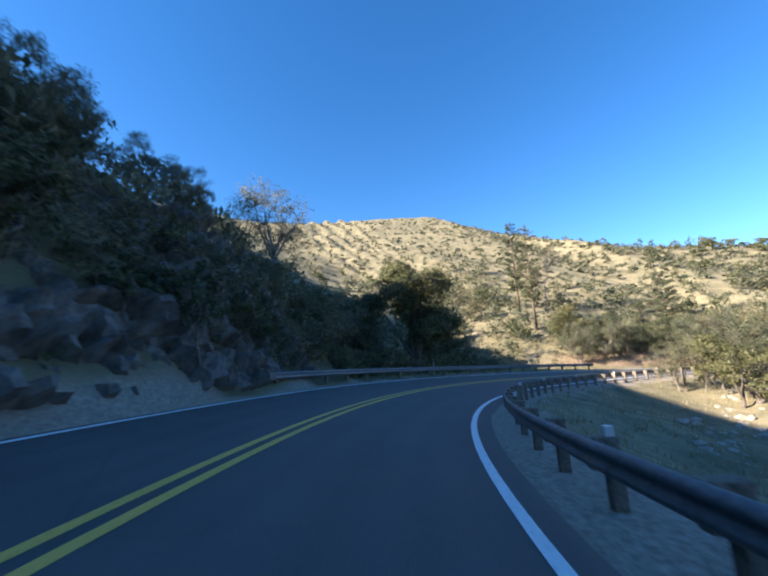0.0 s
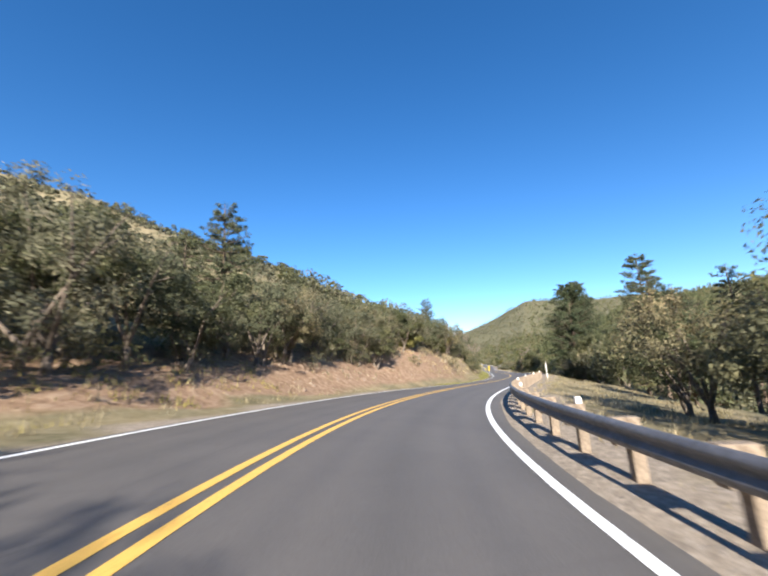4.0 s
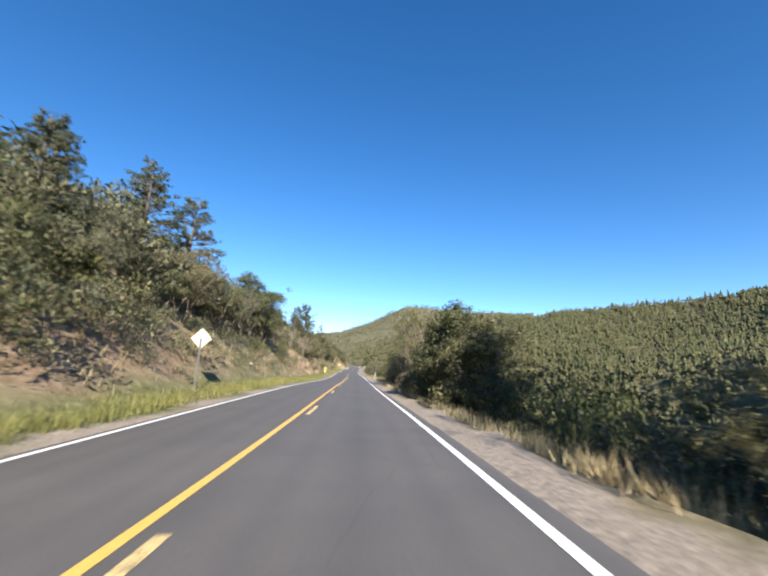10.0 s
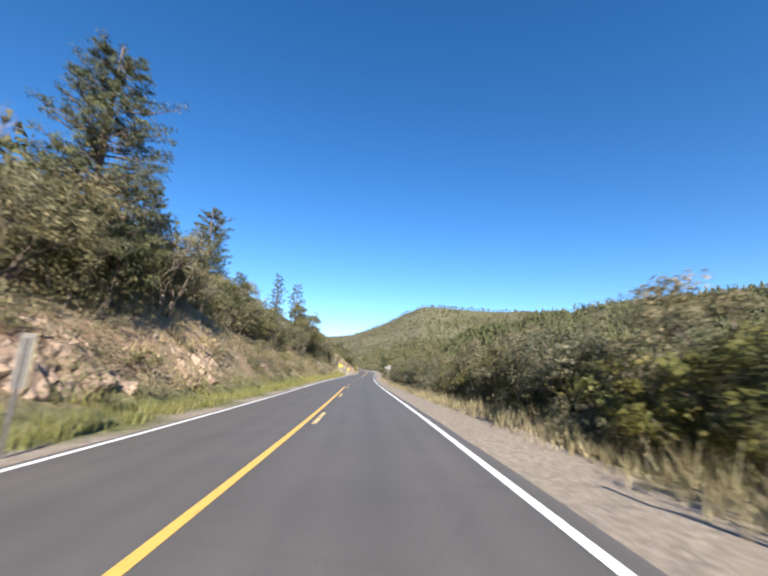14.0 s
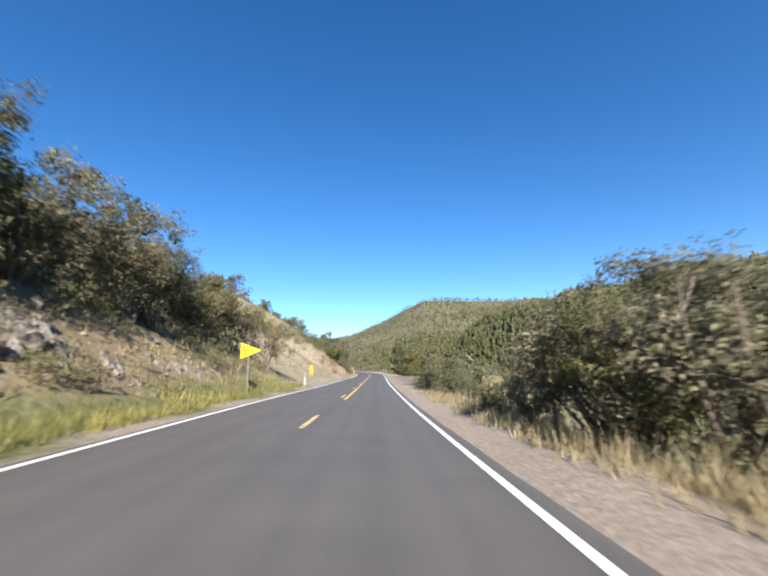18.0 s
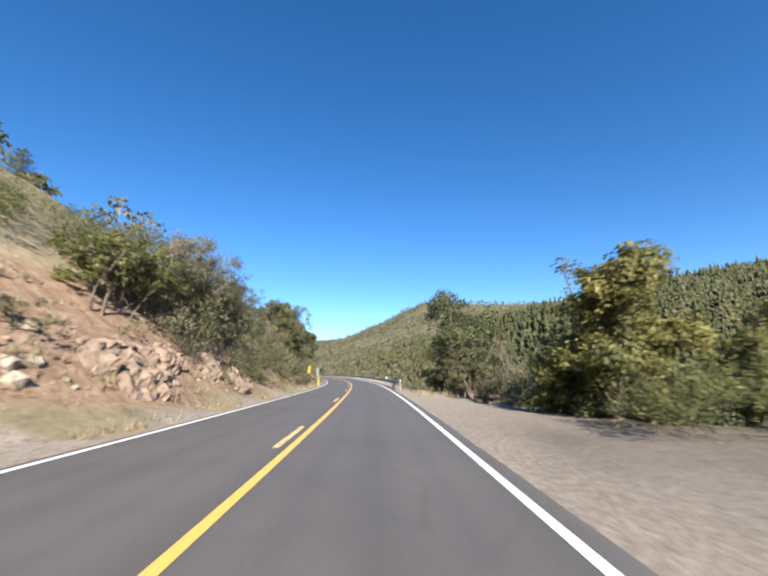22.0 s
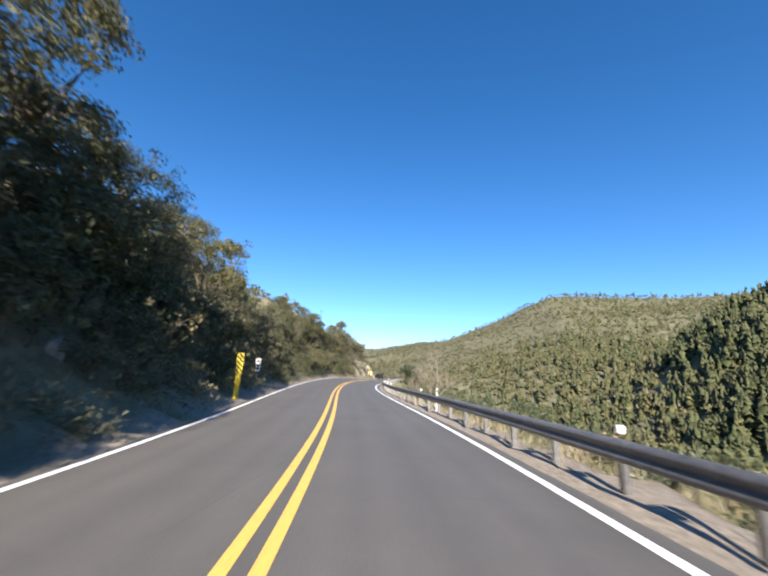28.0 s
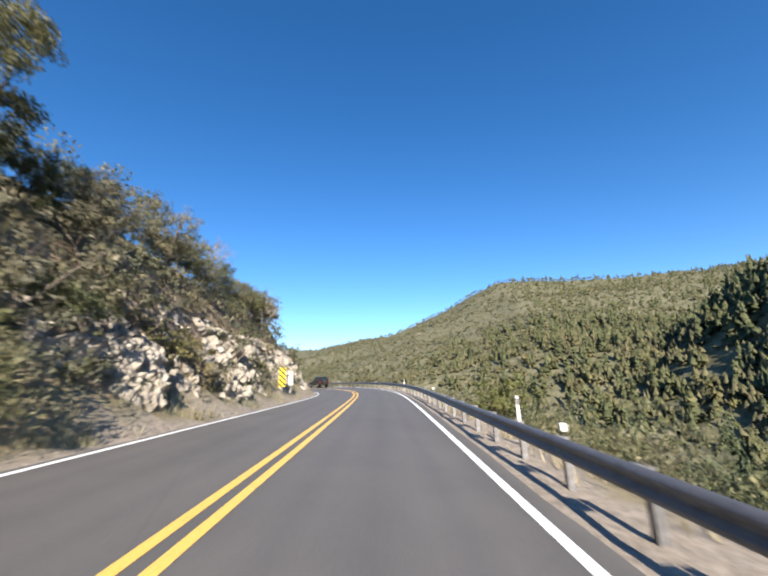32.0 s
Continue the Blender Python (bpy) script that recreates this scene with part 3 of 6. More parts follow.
def plate(outline, y0, y1):
    """A plate in the x-z plane from y0 to y1."""
    def build(bm):
        a = [bm.verts.new((x, y0, z)) for x, z in outline]
        b = [bm.verts.new((x, y1, z)) for x, z in outline]
        bm.faces.new(a)
        bm.faces.new(b[::-1])
        for k in range(len(a)):
            bm.faces.new((a[k], a[k - 1], b[k - 1], b[k]))
    return build


def rounded(w, h, r, x=0.0, z=0.0):
    pts = []
    for cx, cz, a0 in ((w / 2 - r, h / 2 - r, 0), (-w / 2 + r, h / 2 - r, 90), (-w / 2 + r, -h / 2 + r, 180), (w / 2 - r, -h / 2 + r, 270)):
        pts += [(x + cx + r * math.cos(radians(a0 + k)), z + cz + r * math.sin(radians(a0 + k))) for k in (0, 30, 60, 90)]
    return pts


def clipped(poly, x0, x1, z0, z1):
    for axis, lim, sign in ((0, x0, 1), (0, x1, -1), (1, z0, 1), (1, z1, -1)):
        out = []
        for a, b in zip(poly, poly[1:] + poly[:1]):
            ia, ib = sign * (a[axis] - lim) >= 0, sign * (b[axis] - lim) >= 0
            if ia != ib:
                k = (lim - a[axis]) / (b[axis] - a[axis])
                out.append((a[0] + k * (b[0] - a[0]), a[1] + k * (b[1] - a[1])))
            if ib:
                out.append(b)
        poly = out
        if not poly:
            break
    return poly


def tube(verts, faces, pts, radii, sides=6):
    base = len(verts)
    pts = [Vector(p) for p in pts]
    for k, (p, r) in enumerate(zip(pts, radii)):
        way = (pts[min(k + 1, len(pts) - 1)] - pts[max(k - 1, 0)]).normalized()
        q = way.to_track_quat("Z", "Y")
        for j in range(sides):
            a = 2 * math.pi * j / sides
            verts.append(p + q @ Vector((r * math.cos(a), r * math.sin(a), 0)))
    for k in range(len(pts) - 1):
        for j in range(sides):
            a, b = base + k * sides + j, base + k * sides + (j + 1) % sides
            faces.append((a, b, b + sides, a + sides))
    faces.append(tuple(base + (len(pts) - 1) * sides + j for j in range(sides)))


def leaves(rng, centres, radii, count, size, flat=0.55, slim=1.0, shell=0.35, ruffle=0.7, hubs=None):
    """Small leaf blades in clumps round the centres, turned outwards from the clump and from the hub of its bough."""
    centres, radii = np.repeat(np.asarray(centres, float), count, 0), np.repeat(np.asarray(radii, float), count)
    m = len(centres)
    way = rng.normal(size=(m, 3))
    way /= np.linalg.norm(way, axis=1)[:, None]
    p = centres + way * (radii * rng.uniform(shell, 1.0, m))[:, None] * (1, 1, flat + 0.25)
    nrm = way + rng.normal(size=(m, 3)) * ruffle + (0, 0, 0.3)
    if hubs is not None:
        out = p - np.repeat(np.asarray(hubs, float), count, 0)
        nrm = nrm * 0.6 + out / (np.linalg.norm(out, axis=1)[:, None] + 1e-9)
    nrm /= np.linalg.norm(nrm, axis=1)[:, None]
    u = np.cross(nrm, rng.normal(size=(m, 3)))
    u /= np.linalg.norm(u, axis=1)[:, None] + 1e-9
    v = np.cross(nrm, u)
    w = (size * rng.uniform(0.6, 1.5, m))[:, None]
    verts = np.stack([p - u * w, p + u * w * 0.55 - v * w * 0.6 * slim, p + u * w * 0.4 + v * w * 0.75 * slim + nrm * w * 0.3], 1).reshape(-1, 3)
    return verts, np.arange(m * 3).reshape(m, 3)


def limbed(rng, trunk_h, spread_r, top, limbs, r0, lean=0.25, stems=1):
    """Stems with their limbs; gives each stem's mesh data and all the limb tips."""
    out, tips = [], []
    for q in range(stems):
        verts, faces = [], []
        a0 = rng.uniform(0, 6.28)
        off = 0.0 if stems == 1 else 0.3
        foot = Vector((off * math.cos(a0), off * math.sin(a0), -0.4))
        fork = Vector((foot.x * 2 + rng.normal() * lean, foot.y * 2 + rng.normal() * lean, trunk_h))
        tube(verts, faces, [foot, foot.lerp(fork, 0.5) + Vector((rng.normal() * 0.1, rng.normal() * 0.1, 0)), fork], [r0 * 1.25, r0, r0 * 0.75], 7 if r0 > 0.06 else 4)
        for k in range(max(2, limbs // stems)):
            a = 6.283 * k / max(2, limbs // stems) + rng.uniform(-0.5, 0.5) + q
            reach, high = spread_r * rng.uniform(0.55, 1.0), top * rng.uniform(0.55, 0.95)
            end = Vector((fork.x + reach * math.cos(a), fork.y + reach * math.sin(a), max(high, trunk_h + 0.3)))
            mid = fork.lerp(end, 0.5) + Vector((rng.normal() * 0.25, rng.normal() * 0.25, rng.uniform(-0.1, 0.5)))
            tube(verts, faces, [fork, mid, end], [r0 * 0.6, r0 * 0.36, r0 * 0.1], 5 if r0 > 0.06 else 3)
            tips += [end, mid]
            for j in range(3):
                b = a + rng.uniform(-1.1, 1.1)
                twig = mid + Vector((math.cos(b), math.sin(b), rng.uniform(0.0, 1.0))) * spread_r * rng.uniform(0.3, 0.6)
                tube(verts, faces, [mid, mid.lerp(twig, 0.5) + Vector((0, 0, 0.08)), twig], [r0 * 0.26, r0 * 0.15, r0 * 0.05], 3)
                tips.append(twig)
        out.append((verts, faces))
    return out, tips


def broadleaf(name, label, seed, high, wide, low, leaf, bark, clumps=80, per=22, size=0.14, stems=2, r0=0.14, group="", thin=1.0):
    """Oak, juniper or shrub: uneven crown of leaf clumps over forked limbs."""
    rng = np.random.default_rng(seed)
    wood, tips = limbed(rng, max(0.3, low * 0.8 + 0.2), wide * 0.75, high * 0.92, 6, r0, 0.2, stems)
    ob = thing(name, label, "tree" if high > 2.6 else "shrub", group)
    for v, f in wood:
        part("trunk" if high > 2.6 else "stem", sheet("trunk", v, f, bark), ob, "forked grey trunk and limbs" if high > 2.6 else "")
    # rounded boughs, each a shell of leaf clumps, with gaps between them
    boughs = 10
    cs, rr, hubs = [], [], []
    for k in range(boughs):
        a, lift = 2.4 * k + rng.uniform(-0.5, 0.5), ((k * 7) % boughs + rng.uniform(0.2, 0.8)) / boughs
        girth = math.sqrt(max(0.1, 1 - ((lift - 0.35) / 0.75) ** 2))
        rad = wide * 0.62 * girth * rng.uniform(0.65, 1.15)
        c = np.array([rad * math.cos(a), rad * math.sin(a), low + (high - low) * (0.16 + 0.66 * lift)])
        big = wide * rng.uniform(0.32, 0.5) * (0.7 + 0.3 * girth)
        for _ in range(clumps // boughs):
            way = rng.normal(size=3)
            way /= np.linalg.norm(way)
            if rng.uniform() < 0.75:
                way[2] = abs(way[2])
            cs.append(tuple(c + way * big * rng.uniform(0.7, 1.08) * (1, 1, 0.8)))
            rr.append(wide * rng.uniform(0.09, 0.17) * thin)
            hubs.append(tuple(c))
    # evergreens carry foliage round the stem as well
    for _ in range(90 if low < 0 else 0):
        a, rad = rng.uniform(0, 6.283), wide * rng.uniform(0.2, 0.5)
        cs.append((rad * math.cos(a), rad * math.sin(a), rng.uniform(0.05, 0.85) * high))
        rr.append(wide * 0.16)
        hubs.append((0, 0, 0.3 * high))
    for tip in tips:
        cs.append(tuple(tip))
        rr.append(wide * 0.14 * thin)
        hubs.append((0, 0, low))
    lv, lf = leaves(rng, cs, rr, per, size, 0.55, 0.62, 0.5, 0.55, hubs)
    part("crown", sheet("crown", lv, lf, leaf, False), ob)
    return ob


def pine(name, label, seed, high, wide, bare, leaf, per=26, size=0.2, group="", density=1.0):
    """Tall pine: straight trunk, rising boughs with rounded needle tufts and a blunt, uneven top."""
    rng = np.random.default_rng(seed)
    v, f = [], []
    tube(v, f, [(0, 0, -0.6), (0.05, 0, high * 0.4), (rng.normal() * 0.15, rng.normal() * 0.15, high)], [high * 0.019, high * 0.014, 0.03], 8)
    cs, rr, hubs = [], [], []
    z = bare
    while z < high - 0.3:
        k = (z - bare) / (high - bare)
        reach = wide * (1 - k ** 2.4) ** 0.7 * (0.5 + 0.5 * min(1, k * 3)) + 0.35
        side = rng.uniform(0, 6.283)
        tier = reach * rng.uniform(0.7, 1.12)
        for q in range(int(3 + 3 * density * (1 - k) + rng.integers(0, 3))):
            a = side + q * 2.1 + rng.normal() * 0.5
            out = tier * rng.uniform(0.6, 1.1)
            end = Vector((out * math.cos(a), out * math.sin(a), z + out * rng.uniform(0.0, 0.5)))
            root = Vector((0, 0, z))
            tube(v, f, [root, root.lerp(end, 0.55) - Vector((0, 0, 0.06 * out)), end], [0.06 * (1.2 - k), 0.035, 0.012], 4)
            for w in (0.44, 0.6, 0.74, 0.88, 1.0):
                if w * out < 0.5:
                    continue
                cs.append(tuple(root.lerp(end, w) + Vector((rng.normal() * 0.12, rng.normal() * 0.12, rng.uniform(-0.05, 0.2)))))
                rr.append(max(0.28, 0.07 * wide + 0.055 * out) * rng.uniform(0.7, 1.3))
                hubs.append((0, 0, z - 0.4 * out))
        z += rng.uniform(0.42, 0.72) / max(0.7, density)
    cs.append((0, 0, high))
    rr.append(0.4)
    hubs.append((0, 0, high - 1))
    ob = thing(name, label, "tree", group)
    part("trunk", sheet("trunk", v, f, PINE_BARK), ob, "straight brown trunk and branches")
    lv, lf = leaves(rng, cs, rr, per, size, 0.4, 0.34, 0.25, 0.7, hubs)
    part("crown", sheet("crown", lv, lf, leaf, False), ob)
    return ob


def bare_tree(name, label, seed, high, wide, sparse=3, leaf=None, group=""):
    """Leafless or half-leafless tree: branches that fork down to fine twigs."""
    rng = np.random.default_rng(seed)
    v, f, tips, tv, tf = [], [], [], [], []

    def grow(p, way, length, r, level):
        end = p + way * length
        mid = p.lerp(end, 0.5) + Vector(rng.normal(size=3)) * length * 0.06
        tube(*((v, f) if level < 2 else (tv, tf)), [p, mid, end], [r, r * 0.78, r * 0.5], 6 if level == 0 else 3)
        if level == 4:
            tips.append(end)
            return
        for q in range(5 if level == 0 else 4 if level < 3 else 3):
            k = rng.uniform(0.35, 1.0) if level else rng.uniform(0.3, 1.0)
            turn_to = Vector(rng.normal(size=3)).cross(way).normalized()
            side = (way * rng.uniform(0.5, 1.1) + turn_to * rng.uniform(0.5, 1.0) * wide + Vector((0, 0, 0.25))).normalized()
            grow(p.lerp(end, k), side, length * rng.uniform(0.42, 0.68), max(0.006, r * 0.5), level + 1)
    grow(Vector((0, 0, -0.4)), Vector((rng.normal() * 0.08, rng.normal() * 0.08, 1)).normalized(), high * 0.62, high * 0.0125, 0)
    ob = thing(name, label, "tree" if high > 2.6 else "shrub", group)
    part("trunk", sheet("trunk", v, f, PALE_BARK), ob, "pale forked trunk and limbs")
    tagged(part("twig_spray", sheet("twig_spray", tv, tf, PALE_BARK), ob), "fine bare twigs", kind="stuff")
    if leaf:
        lv, lf = leaves(rng, [tuple(t) for t in tips], [0.2] * len(tips), sparse, 0.034)
        part("crown", sheet("crown", lv, lf, leaf, False), ob, "few dry leaves")
    return ob


class Kind:
    """A few prototypes of a plant; each new one stands as a copy of one of them, with a plainer crown away from the road."""

    def __init__(self, protos, plain=()):
        self.protos, self.count, self.near = list(protos) + list(plain), 0, len(protos)
        self.used = [False] * len(self.protos)

    def stand(self, s, d, scale=1.0, turn=0.0, pick=None, sink=0.12, tall=1.0):
        k = self.count % self.near if pick is None else pick
        self.count += 1
        if len(self.protos) > self.near and abs(d) > 12.5:
            k += self.near
        if d < 0 and 92 < s < 334 and self is not SHRUBS and not 136 < s < 152:
            d = min(d, -4.4 - float(table(UPHILL, s, 1)) - float(table(UPHILL, s, 3) / table(UPHILL, s, 2)))
        x, y, _ = on_road(float(s), float(d))
        z = float(ground_at(x, y)[0]) - sink
        m = Matrix.Translation((x, y, z)) @ Matrix.Rotation(turn, 4, "Z") @ Matrix.Diagonal((scale, scale, scale * tall, 1))
        if not self.used[k]:
            self.used[k] = True
            self.protos[k].matrix_basis = m
            return self.protos[k]
        return copy_thing(self.protos[k], m @ Matrix.Diagonal((*(1 / q for q in self.protos[k].scale), 1)))

    def tidy(self):
        for ob, used in zip(self.protos, self.used):
            if not used:
                for o in (*ob.children_recursive, ob):
                    bpy.data.objects.remove(o)


def oak(k, h, w, lo, per, size):
    return broadleaf("oak_tree", "olive-grey evergreen oak on the roadside slope" if k % 2 else "grey-leaved scrub oak on the roadside slope", 10 + k, h, w, lo,
                     OAK_LEAF if k % 2 else GREY_LEAF, BARK, 120, per, size, 2 + k % 2, 0.13, "roadside oaks")


OAK_SIZES = [(5.2, 2.9, 0.6), (4.4, 2.7, 0.4), (6.0, 3.0, 0.8), (4.8, 2.4, 0.6), (5.5, 3.3, 0.5), (3.8, 2.3, 0.3)]
OAKS = Kind([oak(k, *q, 64, 0.068) for k, q in enumerate(OAK_SIZES)], [oak(k, *q, 44, 0.092) for k, q in enumerate(OAK_SIZES)])
SHRUBS = Kind([broadleaf("shrub", "low grey-green scrub bush on dry ground", 40 + k, h, w, 0.08, GREY_LEAF if k % 3 else OAK_LEAF, BARK, 44, 22, 0.06, 2, 0.035, "roadside scrub")
               for k, (h, w) in enumerate([(1.7, 1.2), (1.3, 1.1), (2.2, 1.4), (1.0, 0.9)])])
LIMES = Kind([broadleaf("green_bush", "fresh yellow-green bush beside the road", 60 + k, h, w, 0.15, LIME_LEAF, BARK, 60, 50, 0.07, 3, 0.05, "yellow-green bushes")
              for k, (h, w) in enumerate([(3.0, 1.8), (2.3, 1.5)])])
PINES = Kind([pine("pine_tree", "tall dark green pine with open tiers of branches", 70 + k, h, w, lo, PINE_LEAF, 36, 0.1, "pines", dn)
              for k, (h, w, lo, dn) in enumerate([(14.0, 3.3, 2.0, 1.7), (16.0, 2.6, 4.0, 1.0), (10.0, 2.6, 1.0, 1.3), (18.6, 2.5, 5.0, 1.0)])])
BIG_PINES = Kind([pine("pine_tree", "very tall spreading pine with dark needle tufts", 170 + k, h, w, lo, PINE_LEAF, 48, 0.127, "pines", dn)
                  for k, (h, w, lo, dn) in enumerate([(22.0, 5.4, 2.2, 1.7), (26.0, 4.8, 6.0, 1.2), (15.0, 4.8, 1.4, 1.7)])])
GREAT_OAK = Kind([broadleaf("oak_tree", "full-crowned olive-green oak beside the road", 215, 9.2, 3.9, 1.0, OAK_LEAF, BARK, 320, 44, 0.105, 3, 0.2, "roadside oaks"), broadleaf("oak_tree", "large spreading olive-leaved oak above the outer guardrail", 210, 12.2, 4.7, 1.6, OAK_LEAF, BARK, 600, 46, 0.134, 3, 0.3, "roadside oaks")])
SPUR_OAK = Kind([broadleaf("oak_tree", "thin-crowned tan-leaved oak on the rock spur", 230, 8.0, 3.9, 2.0, GREY_LEAF, PALE_BARK, 150, 46, 0.085, 2, 0.2, "roadside oaks", 1.25)])
JUNIPERS = Kind([broadleaf("juniper_tree", "dense green juniper with foliage to the ground", 90 + k, h, w, -0.7, LIME_LEAF if k else PINE_LEAF, BARK, 300, 50, 0.083, 2, 0.14, "junipers", 1.2)
                 for k, (h, w) in enumerate([(6.4, 2.3), (5.0, 2.0)])])
BARES = Kind([bare_tree("bare_tree", "pale leafless tree with fine bare twigs", 80, 8.0, 0.8, 6, BARE_TWIG, "half-bare trees"),
              bare_tree("bare_tree", "half-bare tree with a few yellowish leaves", 81, 8.0, 0.95, 26, LIME_LEAF, "half-bare trees"),
              bare_tree("bare_bush", "pinkish grey bare bush with dry twigs", 82, 4.5, 1.2, 3, BARE_TWIG, "half-bare trees")])


# dead branches that lie on the cut banks
def fallen_branch(s, d, turned, scale, ob):
    x, y, _ = on_road(float(s), float(d))
    z = float(ground_at(x, y)[0]) + 0.25
    m = Matrix.Translation((x, y, z)) @ Matrix.Rotation(float(np.interp(s, ST, RH)) + turned, 4, "Z") @ Matrix.Rotation(radians(118), 4, "Y") @ Matrix.Diagonal((scale, scale, scale, 1))
    ob.matrix_basis = m
    return ob


for s, d, turned, scale, seed in ((304.3, -8.6, 0.5, 1.0, 91), (115.3, -8.0, -0.4, 0.8, 92)):
    branch = bare_tree("fallen_branch", "pale dead branch lying on the cut bank", seed, 2.6, 0.7, 0, None)
    tagged(fallen_branch(s, d, turned, scale, branch), category="branch")


# ---- guardrails ----
W_PROFILE = [(0.0, 0.155), (0.035, 0.14), (0.08, 0.095), (0.08, 0.065), (0.02, 0.02), (0.02, -0.02), (0.08, -0.065), (0.08, -0.095), (0.035, -0.14), (0.0, -0.155)]
RAIL_UP = 0.56


def beam_mesh(s0, s1, d, face):
    s = np.linspace(s0, s1, 5)
    v, f = [], []
    n = len(W_PROFILE)
    for thick in (0.0, -0.006):
        for t in s:
            for o, z in W_PROFILE:
                v.append(on_road(t, d + face * (o + thick), RAIL_UP + z))
    m = len(s) * n
    for k in range(len(s) - 1):
        for j in range(n - 1):
            a = k * n + j
            f.append((a, a + 1, a + n + 1, a + n))
            f.append((m + a, m + a + n, m + a + n + 1, m + a + 1))
    for k in range(len(s) - 1):
        f.append((k * n, (k + 1) * n, m + (k + 1) * n, m + k * n))
        f.append((k * n + n - 1, m + k * n + n - 1, m + (k + 1) * n + n - 1, (k + 1) * n + n - 1))
    return sheet("beam", v, f, STEEL)


rail_post_mesh = solid("post", lambda bm: box(bm, -0.08, 0.08, -0.08, 0.08, -0.9, 0.74), POST_WOOD, 0.012)
block_mesh = solid("block", lambda bm: box(bm, -0.09, 0.09, -0.075, 0.075, 0.38, 0.73), POST_WOOD, 0.01)
steel_post_mesh = solid("post", lambda bm: (box(bm, -0.055, 0.055, -0.05, -0.042, -0.9, 0.66), box(bm, -0.055, 0.055, 0.042, 0.05, -0.9, 0.66), box(bm, -0.004, 0.004, -0.042, 0.042, -0.9, 0.66)), STEEL)
steel_block_mesh = solid("block", lambda bm: box(bm, -0.09, 0.09, -0.05, 0.05, 0.42, 0.68), STEEL, 0.008)
cap_mesh = solid("reflector", lambda bm: box(bm, -0.05, 0.05, -0.04, 0.04, 0.74, 0.86), SIGN_WHITE, 0.008)


def guardrail(s0, s1, d, label, tabs=0, steel=False):
    """Steel beam on posts; its face looks at the road."""
    face = -1 if d > 0 else 1
    x, y, z = on_road(s0, d)
    rail = thing("guardrail", label, "guardrail", "roadside guardrails")
    for k, s in enumerate(np.arange(s0, s1 - 0.1, 3.81)):
        part("beam", beam_mesh(s, min(s + 3.87, s1), d - face * 0.0, face), rail, "W-shaped steel beam")
    for k, s in enumerate(np.arange(s0 + 0.6, s1, 1.905)):
        h = float(np.interp(s, ST, RH))
        x, y, z = on_road(float(s), d - face * 0.26)
        m = Matrix.Translation((x, y, z)) @ Matrix.Rotation(h, 4, "Z")
        part("post", steel_post_mesh if steel else rail_post_mesh, rail, "", m)
        x, y, z = on_road(float(s), d - face * 0.09)
        part("block", steel_block_mesh if steel else block_mesh, rail, "", Matrix.Translation((x, y, z)) @ Matrix.Rotation(h, 4, "Z"))
        if tabs and k % tabs == 0:
            x, y, z = on_road(float(s), d - face * 0.26)
            part("reflector", cap_mesh, rail, "white reflector tab", Matrix.Translation((x, y, z)) @ Matrix.Rotation(h, 4, "Z"))
    # flared end shoe
    for s, way in ((s0, -1), (s1, 1)):
        h = float(np.interp(s, ST, RH))
        x, y, z = on_road(float(s), d + face * 0.04)
        part("end_shoe", solid("end_shoe", lambda bm: box(bm, -0.03, 0.03, -0.18, 0.18, RAIL_UP - 0.17, RAIL_UP + 0.17), STEEL, 0.01), rail, "",
             Matrix.Translation((x, y, z)) @ Matrix.Rotation(h, 4, "Z") @ Matrix.Rotation(way * face * 0.4, 4, "Z"))
    return rail


guardrail(-26, 99.8, 4.6, "grey steel guardrail on timber posts along the inside of the bend", 4)
guardrail(15, 54, -4.9, "grey steel guardrail on timber posts along the outside of the bend")
guardrail(410.5, 742, 4.5, "long grey steel guardrail along the valley edge", 8, True)


# ---- signs and posts ----
def at_road(s, d, turn=0.0, sunk=0.0):
    """Upright pose facing traffic that comes from lower stations."""
    x, y, z = on_road(float(s), float(d))
    g = float(ground_at(x, y)[0])
    return Matrix.Translation((x, y, g - sunk)) @ Matrix.Rotation(float(np.interp(s, ST, RH)) + turn, 4, "Z")


def channel(h):
    def build(bm):
        box(bm, -0.035, 0.035, 0.0, 0.008, -0.5, h)
        box(bm, -0.04, -0.03, 0.0, 0.035, -0.5, h)
        box(bm, 0.03, 0.04, 0.0, 0.035, -0.5, h)
    return solid("post", build, STEEL)


def striped(w, h, x, z):
    """Black bands falling to the right across a panel."""
    bars = []
    for k in range(-4, 8):
        c = z - h / 2 + k * 0.7 * w
        band = [(x - w / 2, c + w), (x - w / 2, c + w * 1.35), (x + w / 2, c + w * 0.35), (x + w / 2, c)]
        q = clipped(band, x - w / 2 + 0.006, x + w / 2 - 0.006, z - h / 2 + 0.006, z + h / 2 - 0.006)
        if len(q) > 2:
            bars.append(q)
    return bars




